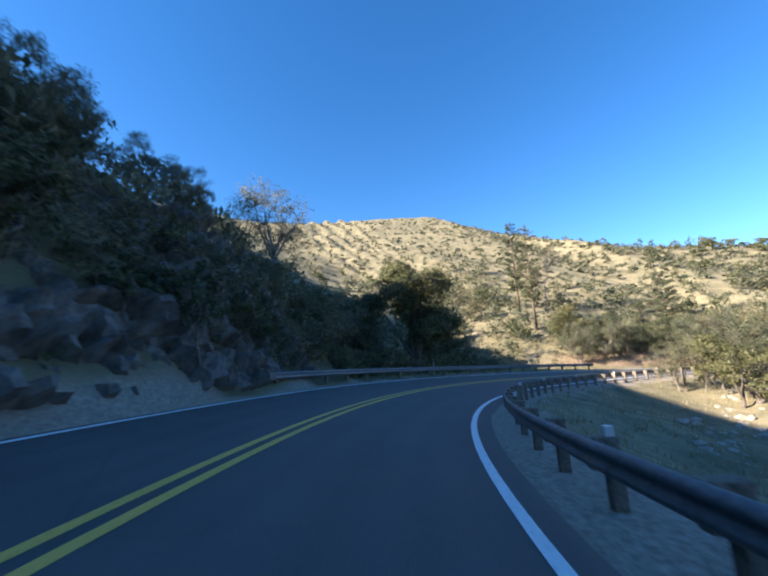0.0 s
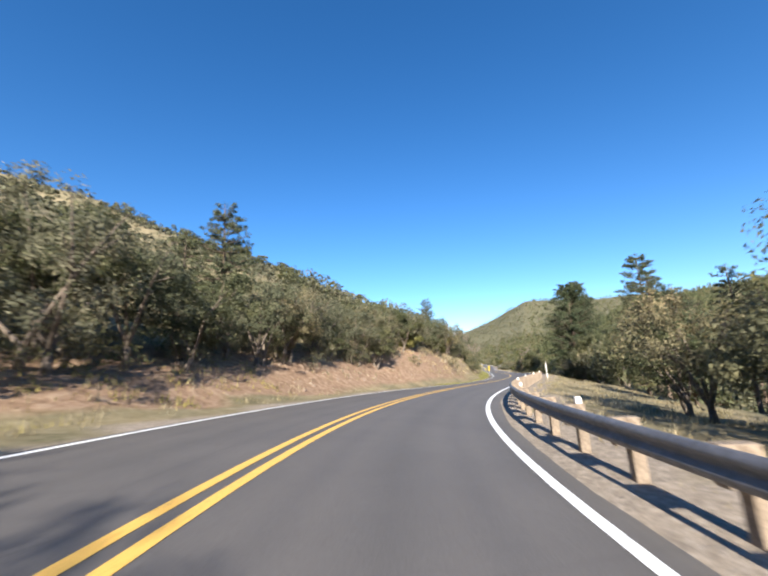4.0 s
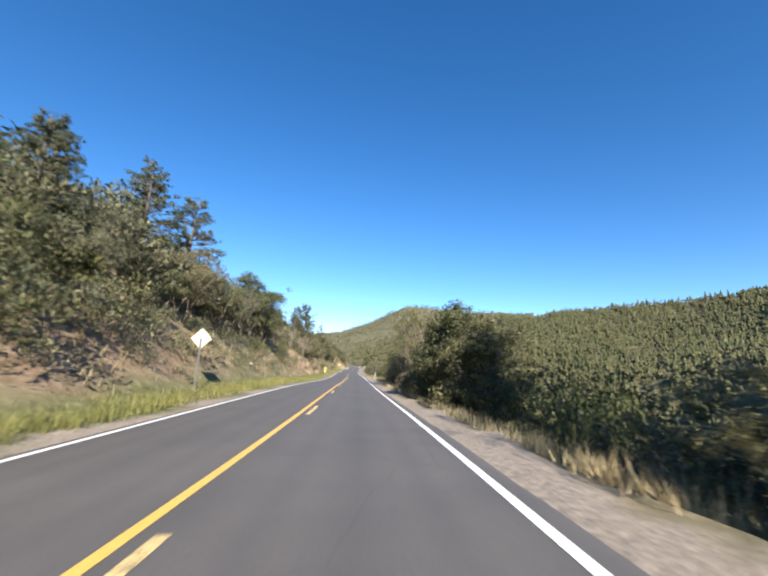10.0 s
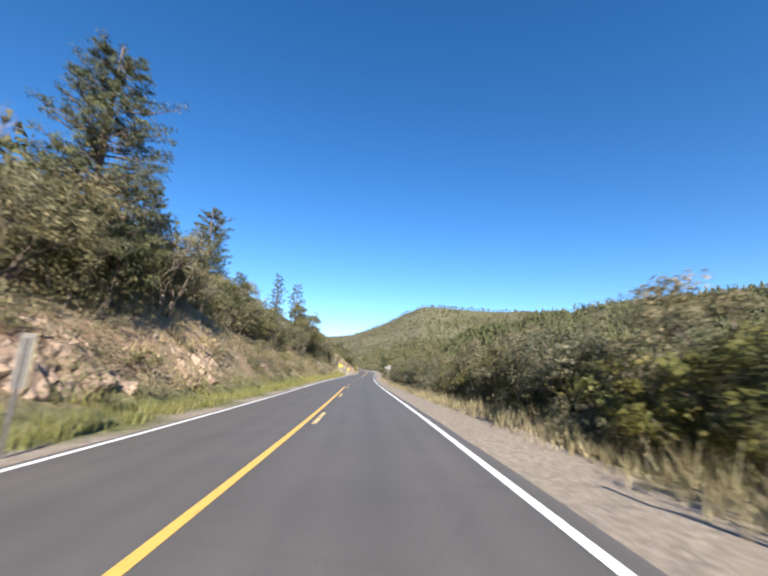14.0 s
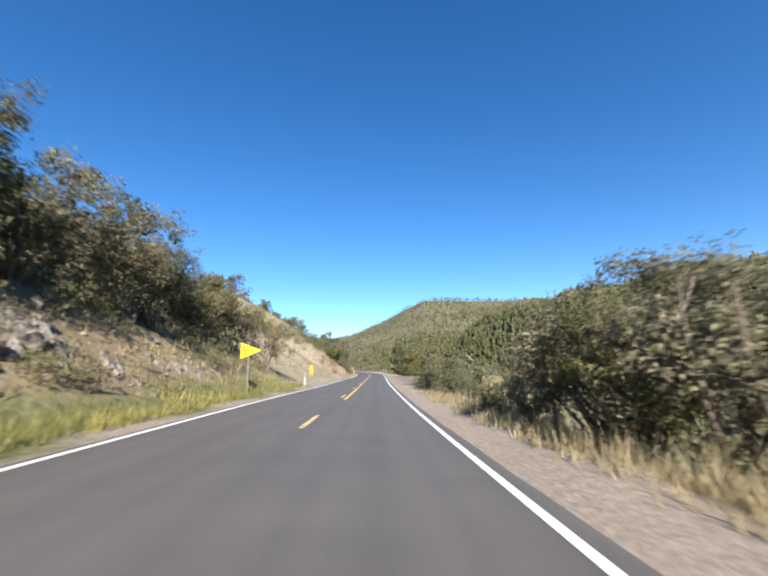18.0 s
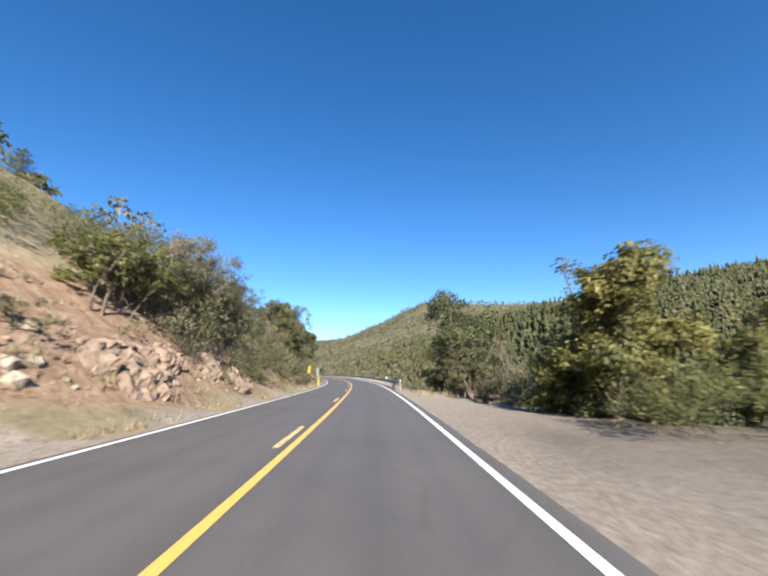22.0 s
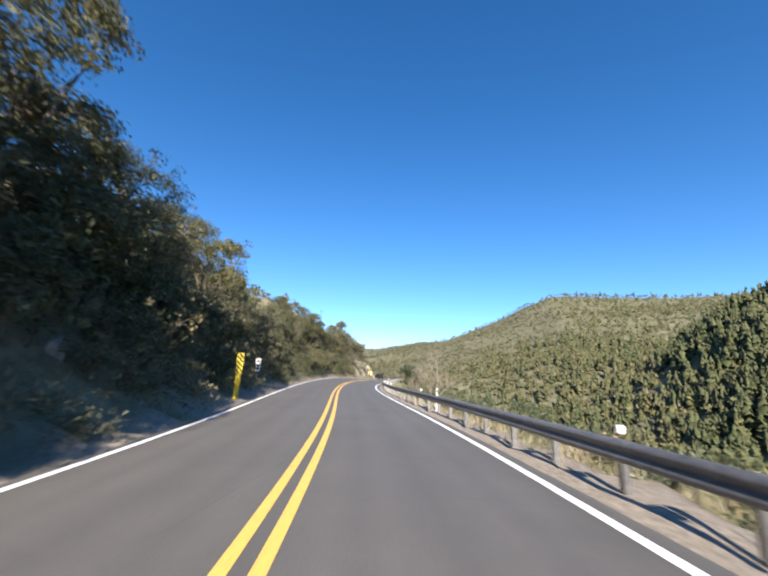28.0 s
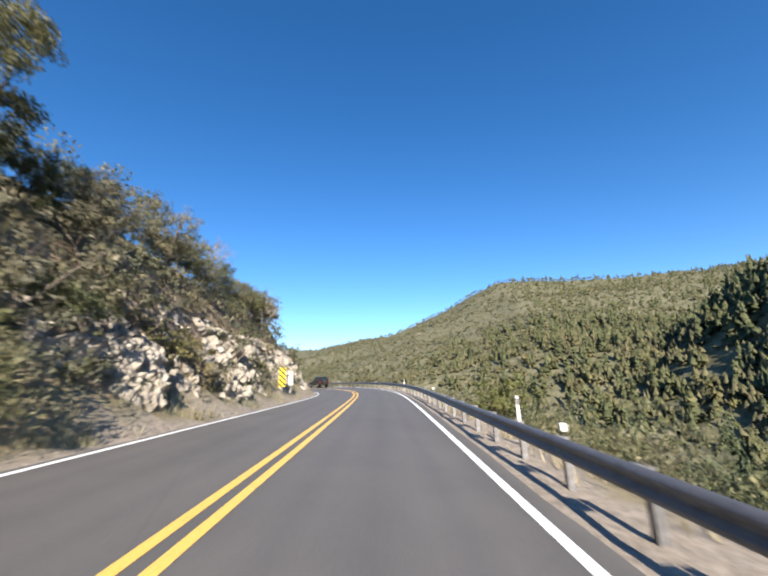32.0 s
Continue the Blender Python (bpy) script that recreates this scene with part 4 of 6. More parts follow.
def object_marker(s, d, low=1.15, yellow_post=False, w=0.31, h=0.92):
    ob = thing("object_marker", "yellow and black striped marker on a post" + (" with yellow sleeves" if yellow_post else ""), "road sign", "striped marker signs", at=at_road(s, d))
    part("post", channel(low + h * 0.9), ob, "steel channel post")
    panel = part("panel", solid("panel", plate(rounded(w, h, 0.03, 0, low + h / 2), -0.012, -0.004), SIGN_YELLOW), ob, "yellow sheet panel")
    for q in striped(w - 0.01, h - 0.02, 0, low + h / 2):
        part("stripe", solid("stripe", plate(q, -0.0155, -0.0125), SIGN_BLACK), panel)
    if yellow_post:
        part("sleeve", solid("sleeve", lambda bm: box(bm, -0.1, 0.04, -0.03, -0.008, 0.05, low - 0.03), SIGN_YELLOW, 0.005), ob, "yellow post sleeve")
        part("sleeve", solid("sleeve", lambda bm: box(bm, 0.07, 0.11, -0.02, -0.008, 0.05, low - 0.03), SIGN_YELLOW, 0.004), ob, "narrow yellow post sleeve")
    return ob


object_marker(140.7, -4.4, 1.34, False, 0.36, 1.1)
object_marker(220.5, -4.4)
object_marker(338.3, -4.5)
object_marker(427.2, -5.45, 1.55, False, 0.31, 1.1)
object_marker(515.5, -4.5, 1.3, True)
object_marker(600, -5.1, 1.0, False, 0.5, 1.35)


def delineator(s, d, h=1.15, mat=None, turn=0.0):
    ob = thing("delineator_post", "slim white roadside post beside the road edge" if mat is None else "slim pale yellow roadside post", "post", "roadside posts", at=at_road(s, d, turn))
    part("stake", solid("stake", lambda bm: box(bm, -0.042, 0.042, -0.012, 0.012, -0.4, h), mat or SIGN_WHITE, 0.008), ob)
    part("reflector", solid("reflector", plate(rounded(0.07, 0.16, 0.02, 0, h - 0.14), -0.02, -0.013), ALUMINIUM), ob, "small grey reflector")
    return ob


for s, d, h in [(222.3, 5.6, 1.42), (337, -4.9, 1.1), (417.5, 5.2, 1.4), (430.5, 5.2, 1.1), (441.5, 5.2, 1.0), (476, 5.2, 1.0),
                (516, 5.2, 1.0), (549, 5.2, 1.0), (582, 5.2, 1.15), (612, 5.2, 1.1), (640, 5.2, 1.1), (33, -6.4, 1.3), (47, -6.6, 1.3)]:
    delineator(s, d, h)
delineator(98, 5.5, 1.75)
delineator(432, -4.5, 1.15, mat=SIGN_YELLOW)
def marker_back(s, d, low, w=0.3, h=0.95):
    """A striped marker for the other direction, seen from its bare back."""
    ob = thing("object_marker", "bare metal back of a narrow marker sign on a steel post", "road sign", "striped marker signs", at=at_road(s, d, math.pi))
    part("post", channel(low + h * 0.9), ob, "steel channel post")
    part("panel", solid("panel", plate(rounded(w, h, 0.03, 0, low + h / 2), -0.012, -0.004), SIGN_YELLOW), ob, "striped face turned away")
    part("backing", solid("backing", plate(rounded(w - 0.005, h - 0.005, 0.03, 0, low + h / 2), -0.0035, 0.0), ALUMINIUM), ob, "bare aluminium back")
    return ob


marker_back(433.2, -4.75, 1.28, 0.33, 1.25)
marker_back(145.1, -4.5, 0.9, 0.12, 1.4)
marker_back(226.6, -4.6, 1.15, 0.3, 1.0)
side_plate = thing("marker_plate", "pale white upright plate on a post beside the striped marker", "road sign", at=at_road(601.8, -4.85))
part("post", channel(2.0), side_plate, "steel channel post")
part("panel", solid("panel", plate(rounded(0.32, 0.95, 0.03, 0, 1.6), -0.012, -0.004), SIGN_WHITE), side_plate, "white panel")


def pennant(s, d, turned, label):
    """Three-cornered warning sign on a post."""
    ob = thing("pennant_sign", label, "road sign", at=at_road(s, d, math.pi if turned else 0.0))
    part("post", channel(3.0), ob, "steel channel post")
    face = [(-0.45, 2.98), (-0.45, 2.08), (0.72, 2.53)]
    panel = part("panel", solid("panel", plate(face, -0.012, -0.004), SIGN_YELLOW), ob, "yellow three-cornered panel")
    part("backing", solid("backing", plate([(x * 0.995, z) for x, z in face], -0.0035, 0.0), ALUMINIUM), ob, "bare aluminium back")
    for k, (x0, x1) in enumerate(((-0.36, -0.16), (-0.36, 0.12), (-0.36, -0.1))):
        z = 2.74 - 0.2 * k
        part("lettering_bar", solid("lettering_bar", plate([(x0, z - 0.035), (x1, z - 0.035), (x1, z + 0.035), (x0, z + 0.035)], -0.0155, -0.0125), SIGN_BLACK), panel)
    return ob


pennant(322, -5.4, False, "yellow three-cornered pennant sign on a steel post")
pennant(281.5, 5.5, True, "bare metal back of a three-cornered sign on a steel post")

diamond = thing("diamond_sign", "bare metal back of a diamond sign on a steel post", "road sign", at=at_road(164.2, -6.2, math.pi))
part("post", channel(2.75), diamond, "steel channel post")
part("panel", solid("panel", plate([(0, 3.25), (-0.53, 2.72), (0, 2.19), (0.53, 2.72)], -0.012, -0.004), SIGN_YELLOW), diamond, "yellow face")
part("backing", solid("backing", plate([(0, 3.24), (-0.525, 2.72), (0, 2.2), (0.525, 2.72)], -0.0035, 0.0), PALE_METAL), diamond, "bare aluminium back")

mile = thing("milepost_sign", "white upright plate sign with dark markings on a post", "road sign", at=at_road(521.5, -4.95))
part("post", channel(1.9), mile, "steel channel post")
plate_ob = part("panel", solid("panel", plate(rounded(0.31, 0.8, 0.03, 0, 1.65), -0.012, -0.004), SIGN_WHITE), mile, "white panel")
for z, w in ((1.88, 0.12), (1.62, 0.1), (1.42, 0.12)):
    part("lettering_bar", solid("lettering_bar", plate([(-w / 2, z - 0.07), (w / 2, z - 0.07), (w / 2, z + 0.07), (-w / 2, z + 0.07)], -0.0155, -0.0125), SIGN_BLACK), plate_ob)

stub = thing("marker_stub", "short dark drum-shaped stub in the verge grass", "post", at=at_road(135, -4.3))
sv, sf = [], []
tube(sv, sf, [(0, 0, -0.2), (0, 0, 0.16), (0, 0, 0.2)], [0.11, 0.12, 0.1], 12)
part("body", sheet("body", sv, sf, RUBBER), stub)


# ---- the vehicle ahead, where it stands at the end ----
def suv(s, d):
    h = float(np.interp(s, ST, RH))
    x, y, z = on_road(float(s), d, 0.045)
    car = thing("off_road_car", "dark boxy off-road car seen from behind on the road", "car", at=Matrix.Translation((x, y, z)) @ Matrix.Rotation(h, 4, "Z"))

    def hull(rings):
        def build(bm):
            loops = []
            for zz, w, y0, y1 in rings:
                loops.append([bm.verts.new(p) for p in ((-w, y0, zz), (w, y0, zz), (w, y1, zz), (-w, y1, zz))])
            bm.faces.new(loops[0])
            bm.faces.new(loops[-1][::-1])
            for a, b in zip(loops, loops[1:]):
                for k in range(4):
                    bm.faces.new((a[k], a[k - 1], b[k - 1], b[k]))
        return build
    body = part("body", solid("body", hull([(0.45, 0.84, -2.0, 2.0), (0.75, 0.9, -2.1, 2.1), (1.05, 0.88, -2.08, 2.0)]), CAR_PAINT, 0.04), car, "black painted body")
    part("cabin", solid("cabin", hull([(1.05, 0.82, -2.02, 0.7), (1.75, 0.7, -1.9, 0.2), (1.82, 0.66, -1.8, 0.1)]), CAR_PAINT, 0.03), car)
    part("rear_window", solid("rear_window", hull([(1.15, 0.62, -2.03, -2.0), (1.62, 0.56, -1.97, -1.9)]), GLASS_DARK), car)
    for sx in (-1, 1):
        part("tail_lamp", solid("tail_lamp", lambda bm: box(bm, sx * 0.78 - 0.07, sx * 0.78 + 0.07, -2.13, -2.05, 0.8, 1.02), RED_LAMP, 0.01), body, "red tail lamp")
        part("side_window", solid("side_window", lambda bm: box(bm, sx * 0.765 - 0.02, sx * 0.765 + 0.02, -1.7, 0.2, 1.2, 1.55), GLASS_DARK, 0.01), car)
        for yy in (-1.3, 1.35):
            wv, wf = [], []
            tube(wv, wf, [(sx * 0.68, yy, 0.39), (sx * 0.7, yy, 0.39), (sx * 0.9, yy, 0.39), (sx * 0.92, yy, 0.39)], [0.3, 0.39, 0.39, 0.3], 18)
            wf.append(tuple(range(17, -1, -1)))
            wheel = part("wheel", sheet("wheel", wv, wf, RUBBER), car, "black tyre")
            rv2, rf2 = [], []
            tube(rv2, rf2, [(sx * 0.915, yy, 0.39), (sx * 0.935, yy, 0.39)], [0.2, 0.18], 14)
            part("rim", sheet("rim", rv2, rf2, ALUMINIUM), wheel)
    sv2, sf2 = [], []
    tube(sv2, sf2, [(0, -2.12, 0.95), (0, -2.14, 0.95), (0, -2.34, 0.95), (0, -2.36, 0.95)], [0.28, 0.38, 0.38, 0.28], 18)
    part("spare_wheel", sheet("spare_wheel", sv2, sf2, RUBBER), car, "black spare wheel")
    part("bumper", solid("bumper", lambda bm: box(bm, -0.88, 0.88, -2.22, -2.05, 0.5, 0.66), RUBBER, 0.02), car)
    return car


suv(641.5, 1.85)

# ---- single trees that mark the way ----
T = random.Random(4)
turn = lambda: T.uniform(0, 6.28)
# big oak on the outer side of the bend and its neighbours
for s, d, sc, k in [(29.5, -10.5, 0.95, 4), (41.5, -12.5, 1.0, 1), (24.5, -9.8, 0.95, 0), (14, -9.4, 0.45, 2), (9, -9.4, 0.6, 4), (19, -8.8, 0.4, 0), (27, -12, 1.1, 2), (22, -8.4, 0.7, 1)]:
    OAKS.stand(s, d, sc, turn(), k, tall=1.2)
GREAT_OAK.stand(34, -8.9, 1.06, 0.4, 1)
GREAT_OAK.stand(28, -11, 0.42, 2.4, 1)
GREAT_OAK.stand(31, -13.5, 0.78, 4.4, 1)
GREAT_OAK.stand(39, -13, 0.75, 3.4, 1)
# tree on the rock spur
SPUR_OAK.stand(23.0, -14.0, 1.0, 2.0, 0)
# pines on the far side of the bend
PINES.stand(58.4, -21.0, 1.0, 0.3, 3)
PINES.stand(59.3, -27.2, 1.0, 1.4, 3)
BARES.stand(61.2, -22.2, 1.75, 0.0, 0)
PINES.stand(74.7, -17, 1.02, 1.0, 2)
JUNIPERS.stand(50, -30, 0.8, 1.0, 1)
OAKS.stand(47, -26, 0.9, 2.0, 1)
OAKS.stand(54, -30, 0.95, 3.0, 0)
OAKS.stand(58, -12.5, 0.9, 2.0, 5)
OAKS.stand(65.5, -9.6, 1.0, 1.5, 1)
OAKS.stand(69, -10.5, 1.05, 2.5, 3)
PINES.stand(69, -13.7, 0.62, 2.2, 2)
OAKS.stand(61, -9.8, 1.15, 0.5, 4)
# downhill pines
for s, d, sc, k in [(80, 14, 0.5, 0), (84, 18, 0.62, 1), (91, 13.5, 0.62, 0), (97, 16, 0.8, 1), (75, 21, 0.95, 0), (102, 19, 1.0, 0), (109, 20, 0.95, 0), (112, 24, 1.0, 1), (105, 22, 0.9, 2), (120, 33, 1.0, 0), (98, 30, 0.85, 1), (88, 26, 0.75, 2), (146, 19, 0.6, 2), (151, 23, 0.7, 2), (157, 27, 0.6, 0), (149, 32, 0.65, 0), (163, 30, 0.7, 2)]:
    PINES.stand(s, d, sc, turn(), k, sink=0.4)
PINES.stand(199, 7.8, 0.48, 2.0, 1)
BIG_PINES.stand(135, 14.3, 1.0, 0.5, 0)
BIG_PINES.stand(115.4, 9.8, 1.0, 2.5, 2)
BIG_PINES.stand(127.5, 23.4, 1.1, 1.5, 1)
BIG_PINES.stand(121, 12.5, 0.72, 4.5, 2)
for s, d, sc, k in [(145, 13.5, 0.42, 2), (141, 18, 0.6, 2), (150, 16, 0.42, 2), (137, 16.5, 0.7, 2)]:
    BIG_PINES.stand(s, d, sc, turn(), k, sink=0.4)
# uphill pines
for s, d, sc, k in [(160, -12, 0.62, 2), (165, -16, 0.68, 2), (235.6, -11.0, 0.92, 0), (318, -10.5, 0.62, 2), (246, -15, 0.7, 2), (173.5, -11.8, 0.92, 2), (168, -12.2, 0.85, 2), (290.4, -12, 0.74, 1), (187, -24, 0.8, 1), (262, -17, 0.85, 0), (276, -18, 0.75, 2), (150, -19, 0.9, 0), (312, -15, 0.75, 2), (303, -19, 0.8, 1), (408, -30, 0.4, 2)]:
    PINES.stand(s, d, sc, turn(), k)
# pale half-bare trees
for s, d, sc, k in [(145.5, -9.0, 1.2, 0), (224, 8.6, 0.55, 1), (309, 9.0, 0.8, 1), (316.5, 9.6, 0.85, 1), (47.5, 9.6, 0.75, 2), (253, 9.0, 0.7, 1), (275, 9.2, 0.8, 1), (153, -10, 0.62, 0), (188, 9.0, 1.6, 1), (187, 10.3, 1.65, 1), (186.3, 9.2, 1.4, 0), (189.6, 10.4, 1.2, 0), (188.8, 11.2, 1.5, 1), (196, 8.6, 0.85, 2), (198.5, 9.4, 0.85, 2), (330, -8.2, 0.5, 1), (397, 9.4, 0.52, 0), (395, 10.2, 0.7, 2), (246, -10, 0.45, 0), (534, 8.0, 1.05, 2), (536, 9.2, 0.95, 2), (532.5, 8.8, 0.8, 0), (201, 7.8, 0.85, 1), (412, -8.8, 0.9, 2), (393, -8.4, 1.0, 2), (596, -8.5, 1.1, 2), (606, -8.5, 1.0, 2), (575, -9, 1.2, 2), (97, -10.5, 0.9, 2), (108, -10, 1.0, 2), (86, -10, 0.9, 2), (437.5, -8, 1.0, 2), (182, -10.2, 1.0, 2), (190, -10.8, 1.1, 2), (203, -10.4, 0.9, 2), (211, -10.2, 1.0, 2), (218, -9.8, 0.9, 2), (225, -9.6, 1.1, 2), (229, -10, 0.7, 0), (240, -9.9, 0.9, 2), (243.5, -9, 0.9, 2), (268, -10, 1.0, 2), (298, -10.8, 1.0, 2), (318, -9.4, 1.0, 2)]:
    BARES.stand(s, d, sc, turn(), k)
# junipers by the lay-by and the tall oak after it
for s, d, sc, k in [(115, -10.5, 1.0, 1), (388.5, 10.4, 1.28, 1), (386.5, 14, 0.85, 1), (390.5, 12.2, 0.9, 1), (391, 9.4, 0.7, 1), (118, 9.6, 0.8, 0), (108, 12, 0.9, 0), (96, -10.5, 0.9, 1)]:
    JUNIPERS.stand(s, d, sc, turn(), k)
for s, d, sc, k in [(408.5, 9.2, 1.3, 1), (402.5, 8.8, 0.9, 3), (411, 8.8, 0.9, 5), (436, -9.3, 1.35, 2), (429, -9, 1.2, 3), (424.5, -9.4, 1.15, 5), (440, -9.2, 1.1, 1),
                    (182, 9.4, 0.9, 5), (166, 8.6, 0.9, 5), (207.5, 9.4, 1.35, 3), (212, 9.0, 0.7, 1), (198, 9.2, 1.2, 5), (232, -10.3, 0.95, 4), (236, -10.2, 1.0, 1), (241, -10.4, 1.05, 0),
                    (296, -10, 1.2, 0), (301, -10.2, 1.15, 1), (337, -8.6, 1.0, 4), (332.5, -8.8, 1.0, 0), (327, -9.2, 1.15, 3),
                    (393, -8.6, 0.85, 0), (396, -8.5, 0.9, 4), (398, -8.6, 0.9, 2), (372, -27, 1.0, 1), (369, -29, 0.9, 3), (561, -8.6, 0.95, 3), (566, -8.8, 0.9, 1), (556, -8.4, 0.95, 5), (571, -9, 0.8, 4), (576, -8.8, 0.85, 1), (579.5, -9.3, 0.72, 4)]:
    OAKS.stand(s, d, sc, turn(), k)
# thicket on the inner side of the bend and along the downhill edge
for s, d, sc, k in [(46.2, 9.0, 0.8, 2), (49, 10.4, 0.95, 4), (52, 11, 1.1, 0), (55.5, 12, 1.1, 2), (58.5, 10.2, 0.9, 4), (62, 11, 0.95, 1), (66, 10.2, 0.85, 0), (70, 11, 0.9, 3), (44.5, 12.5, 1.2, 1),
                    (227, 9.4, 0.9, 2), (230.5, 9.2, 0.95, 4), (235, 9.5, 0.95, 0), (240, 9.8, 0.95, 2), (244, 9.5, 0.9, 4), (400, -8.4, 0.85, 0), (403.5, -8.5, 0.8, 2), (307, 9.2, 0.95, 2), (311.5, 9.4, 1.1, 4), (314, 10, 1.15, 0), (232, 9.4, 0.9, 3), (238.5, 9.2, 0.9, 1), (247, 9.6, 1.0, 5), (258, 9.4, 1.0, 2), (268, 9.3, 1.05, 3), (281, 9.4, 1.05, 4), (289, 9.6, 1.1, 1), (297, 9.3, 1.0, 0),
                    (308, -9.5, 1.05, 2), (312.5, -9.4, 1.05, 0), (316, -9.5, 1.0, 4), (320, -9.8, 0.85, 2), (324.5, -9.8, 0.8, 4), (178, -9.6, 0.85, 2),
                    (57, -9.4, 1.05, 4), (63.5, -10.2, 1.1, 0), (73, -9.8, 1.0, 2), (77.5, -10, 1.0, 4), (82, -9.8, 1.0, 0), (88, -10.2, 0.95, 2), (143, -9.2, 0.85, 3), (139, -8.8, 0.8, 2), (146.5, -9.4, 0.9, 4), (134, -9, 0.85, 1)]:
    OAKS.stand(s, d, sc, turn(), k)
JUNIPERS.stand(565.5, 8.2, 0.92, 0.4, 0)
for s, d, sc in [(104, 11, 0.72), (109.5, 10.6, 0.66), (121, 10, 0.62), (100, 13, 0.75), (126.5, 11.5, 0.62), (405.5, 9.2, 1.05), (426.5, -9.5, 0.85), (291, -10, 1.0), (107, -11, 0.55), (508, -8.6, 0.7), (191, -10.2, 0.9), (187, -10.8, 0.85), (309, -10.4, 0.66), (208.5, 10.6, 0.75), (487, -8.6, 0.95), (480, -8.8, 1.0), (560, -9.4, 0.72), (425, -10.5, 0.8), (62, -11.2, 0.72), (58.5, -13.5, 0.78), (430.5, -9.6, 0.8), (436, -10.6, 0.85), (445.5, -10.5, 0.62), (455, -10.5, 0.72), (168.5, 8.3, 0.85), (171.5, 9, 0.88), (174.8, 9.2, 0.84), (178, 9.2, 0.86), (181.5, 9.4, 0.66), (165.5, 8.8, 0.8), (205.5, 9.2, 0.78), (204, 11, 0.82), (448.5, -12, 0.8), (506, -9.4, 0.95), (522.6, -9.2, 0.72), (521.5, -12, 0.6), (546.5, -9.6, 0.6), (564.5, -9.6, 0.6), (580.8, -9.6, 0.74), (465, -15, 1.0), (459, -13, 0.8)]:
    GREAT_OAK.stand(s, d, sc, turn(), 0)
# yellow-green bushes
for s, d, sc in [(590, 7.4, 0.85), (594, 8.2, 0.9), (572.5, 8, 0.55), (574.5, 8.6, 0.6), (226.5, 8.7, 1.2), (229, 9.3, 1.35), (243, 8.8, 1.1), (263.5, 8.8, 1.0), (285, 8.8, 1.0), (51, 8.6, 0.7), (342, 6.6, 0.45), (160, -9.5, 0.9), (96, -10, 1.5), (92, -11.5, 1.3), (100, -11, 1.2), (209, 8.6, 0.9), (402, -8, 0.8), (178, -12, 0.7), (206, -6.9, 0.45), (512, -8, 1.0), (497, -9.5, 1.1), (372, -19, 1.2), (371, -21, 1.1), (390.0, -8.8, 1.25), (392.2, -8.2, 1.1)]:
    LIMES.stand(s, d, sc, turn())

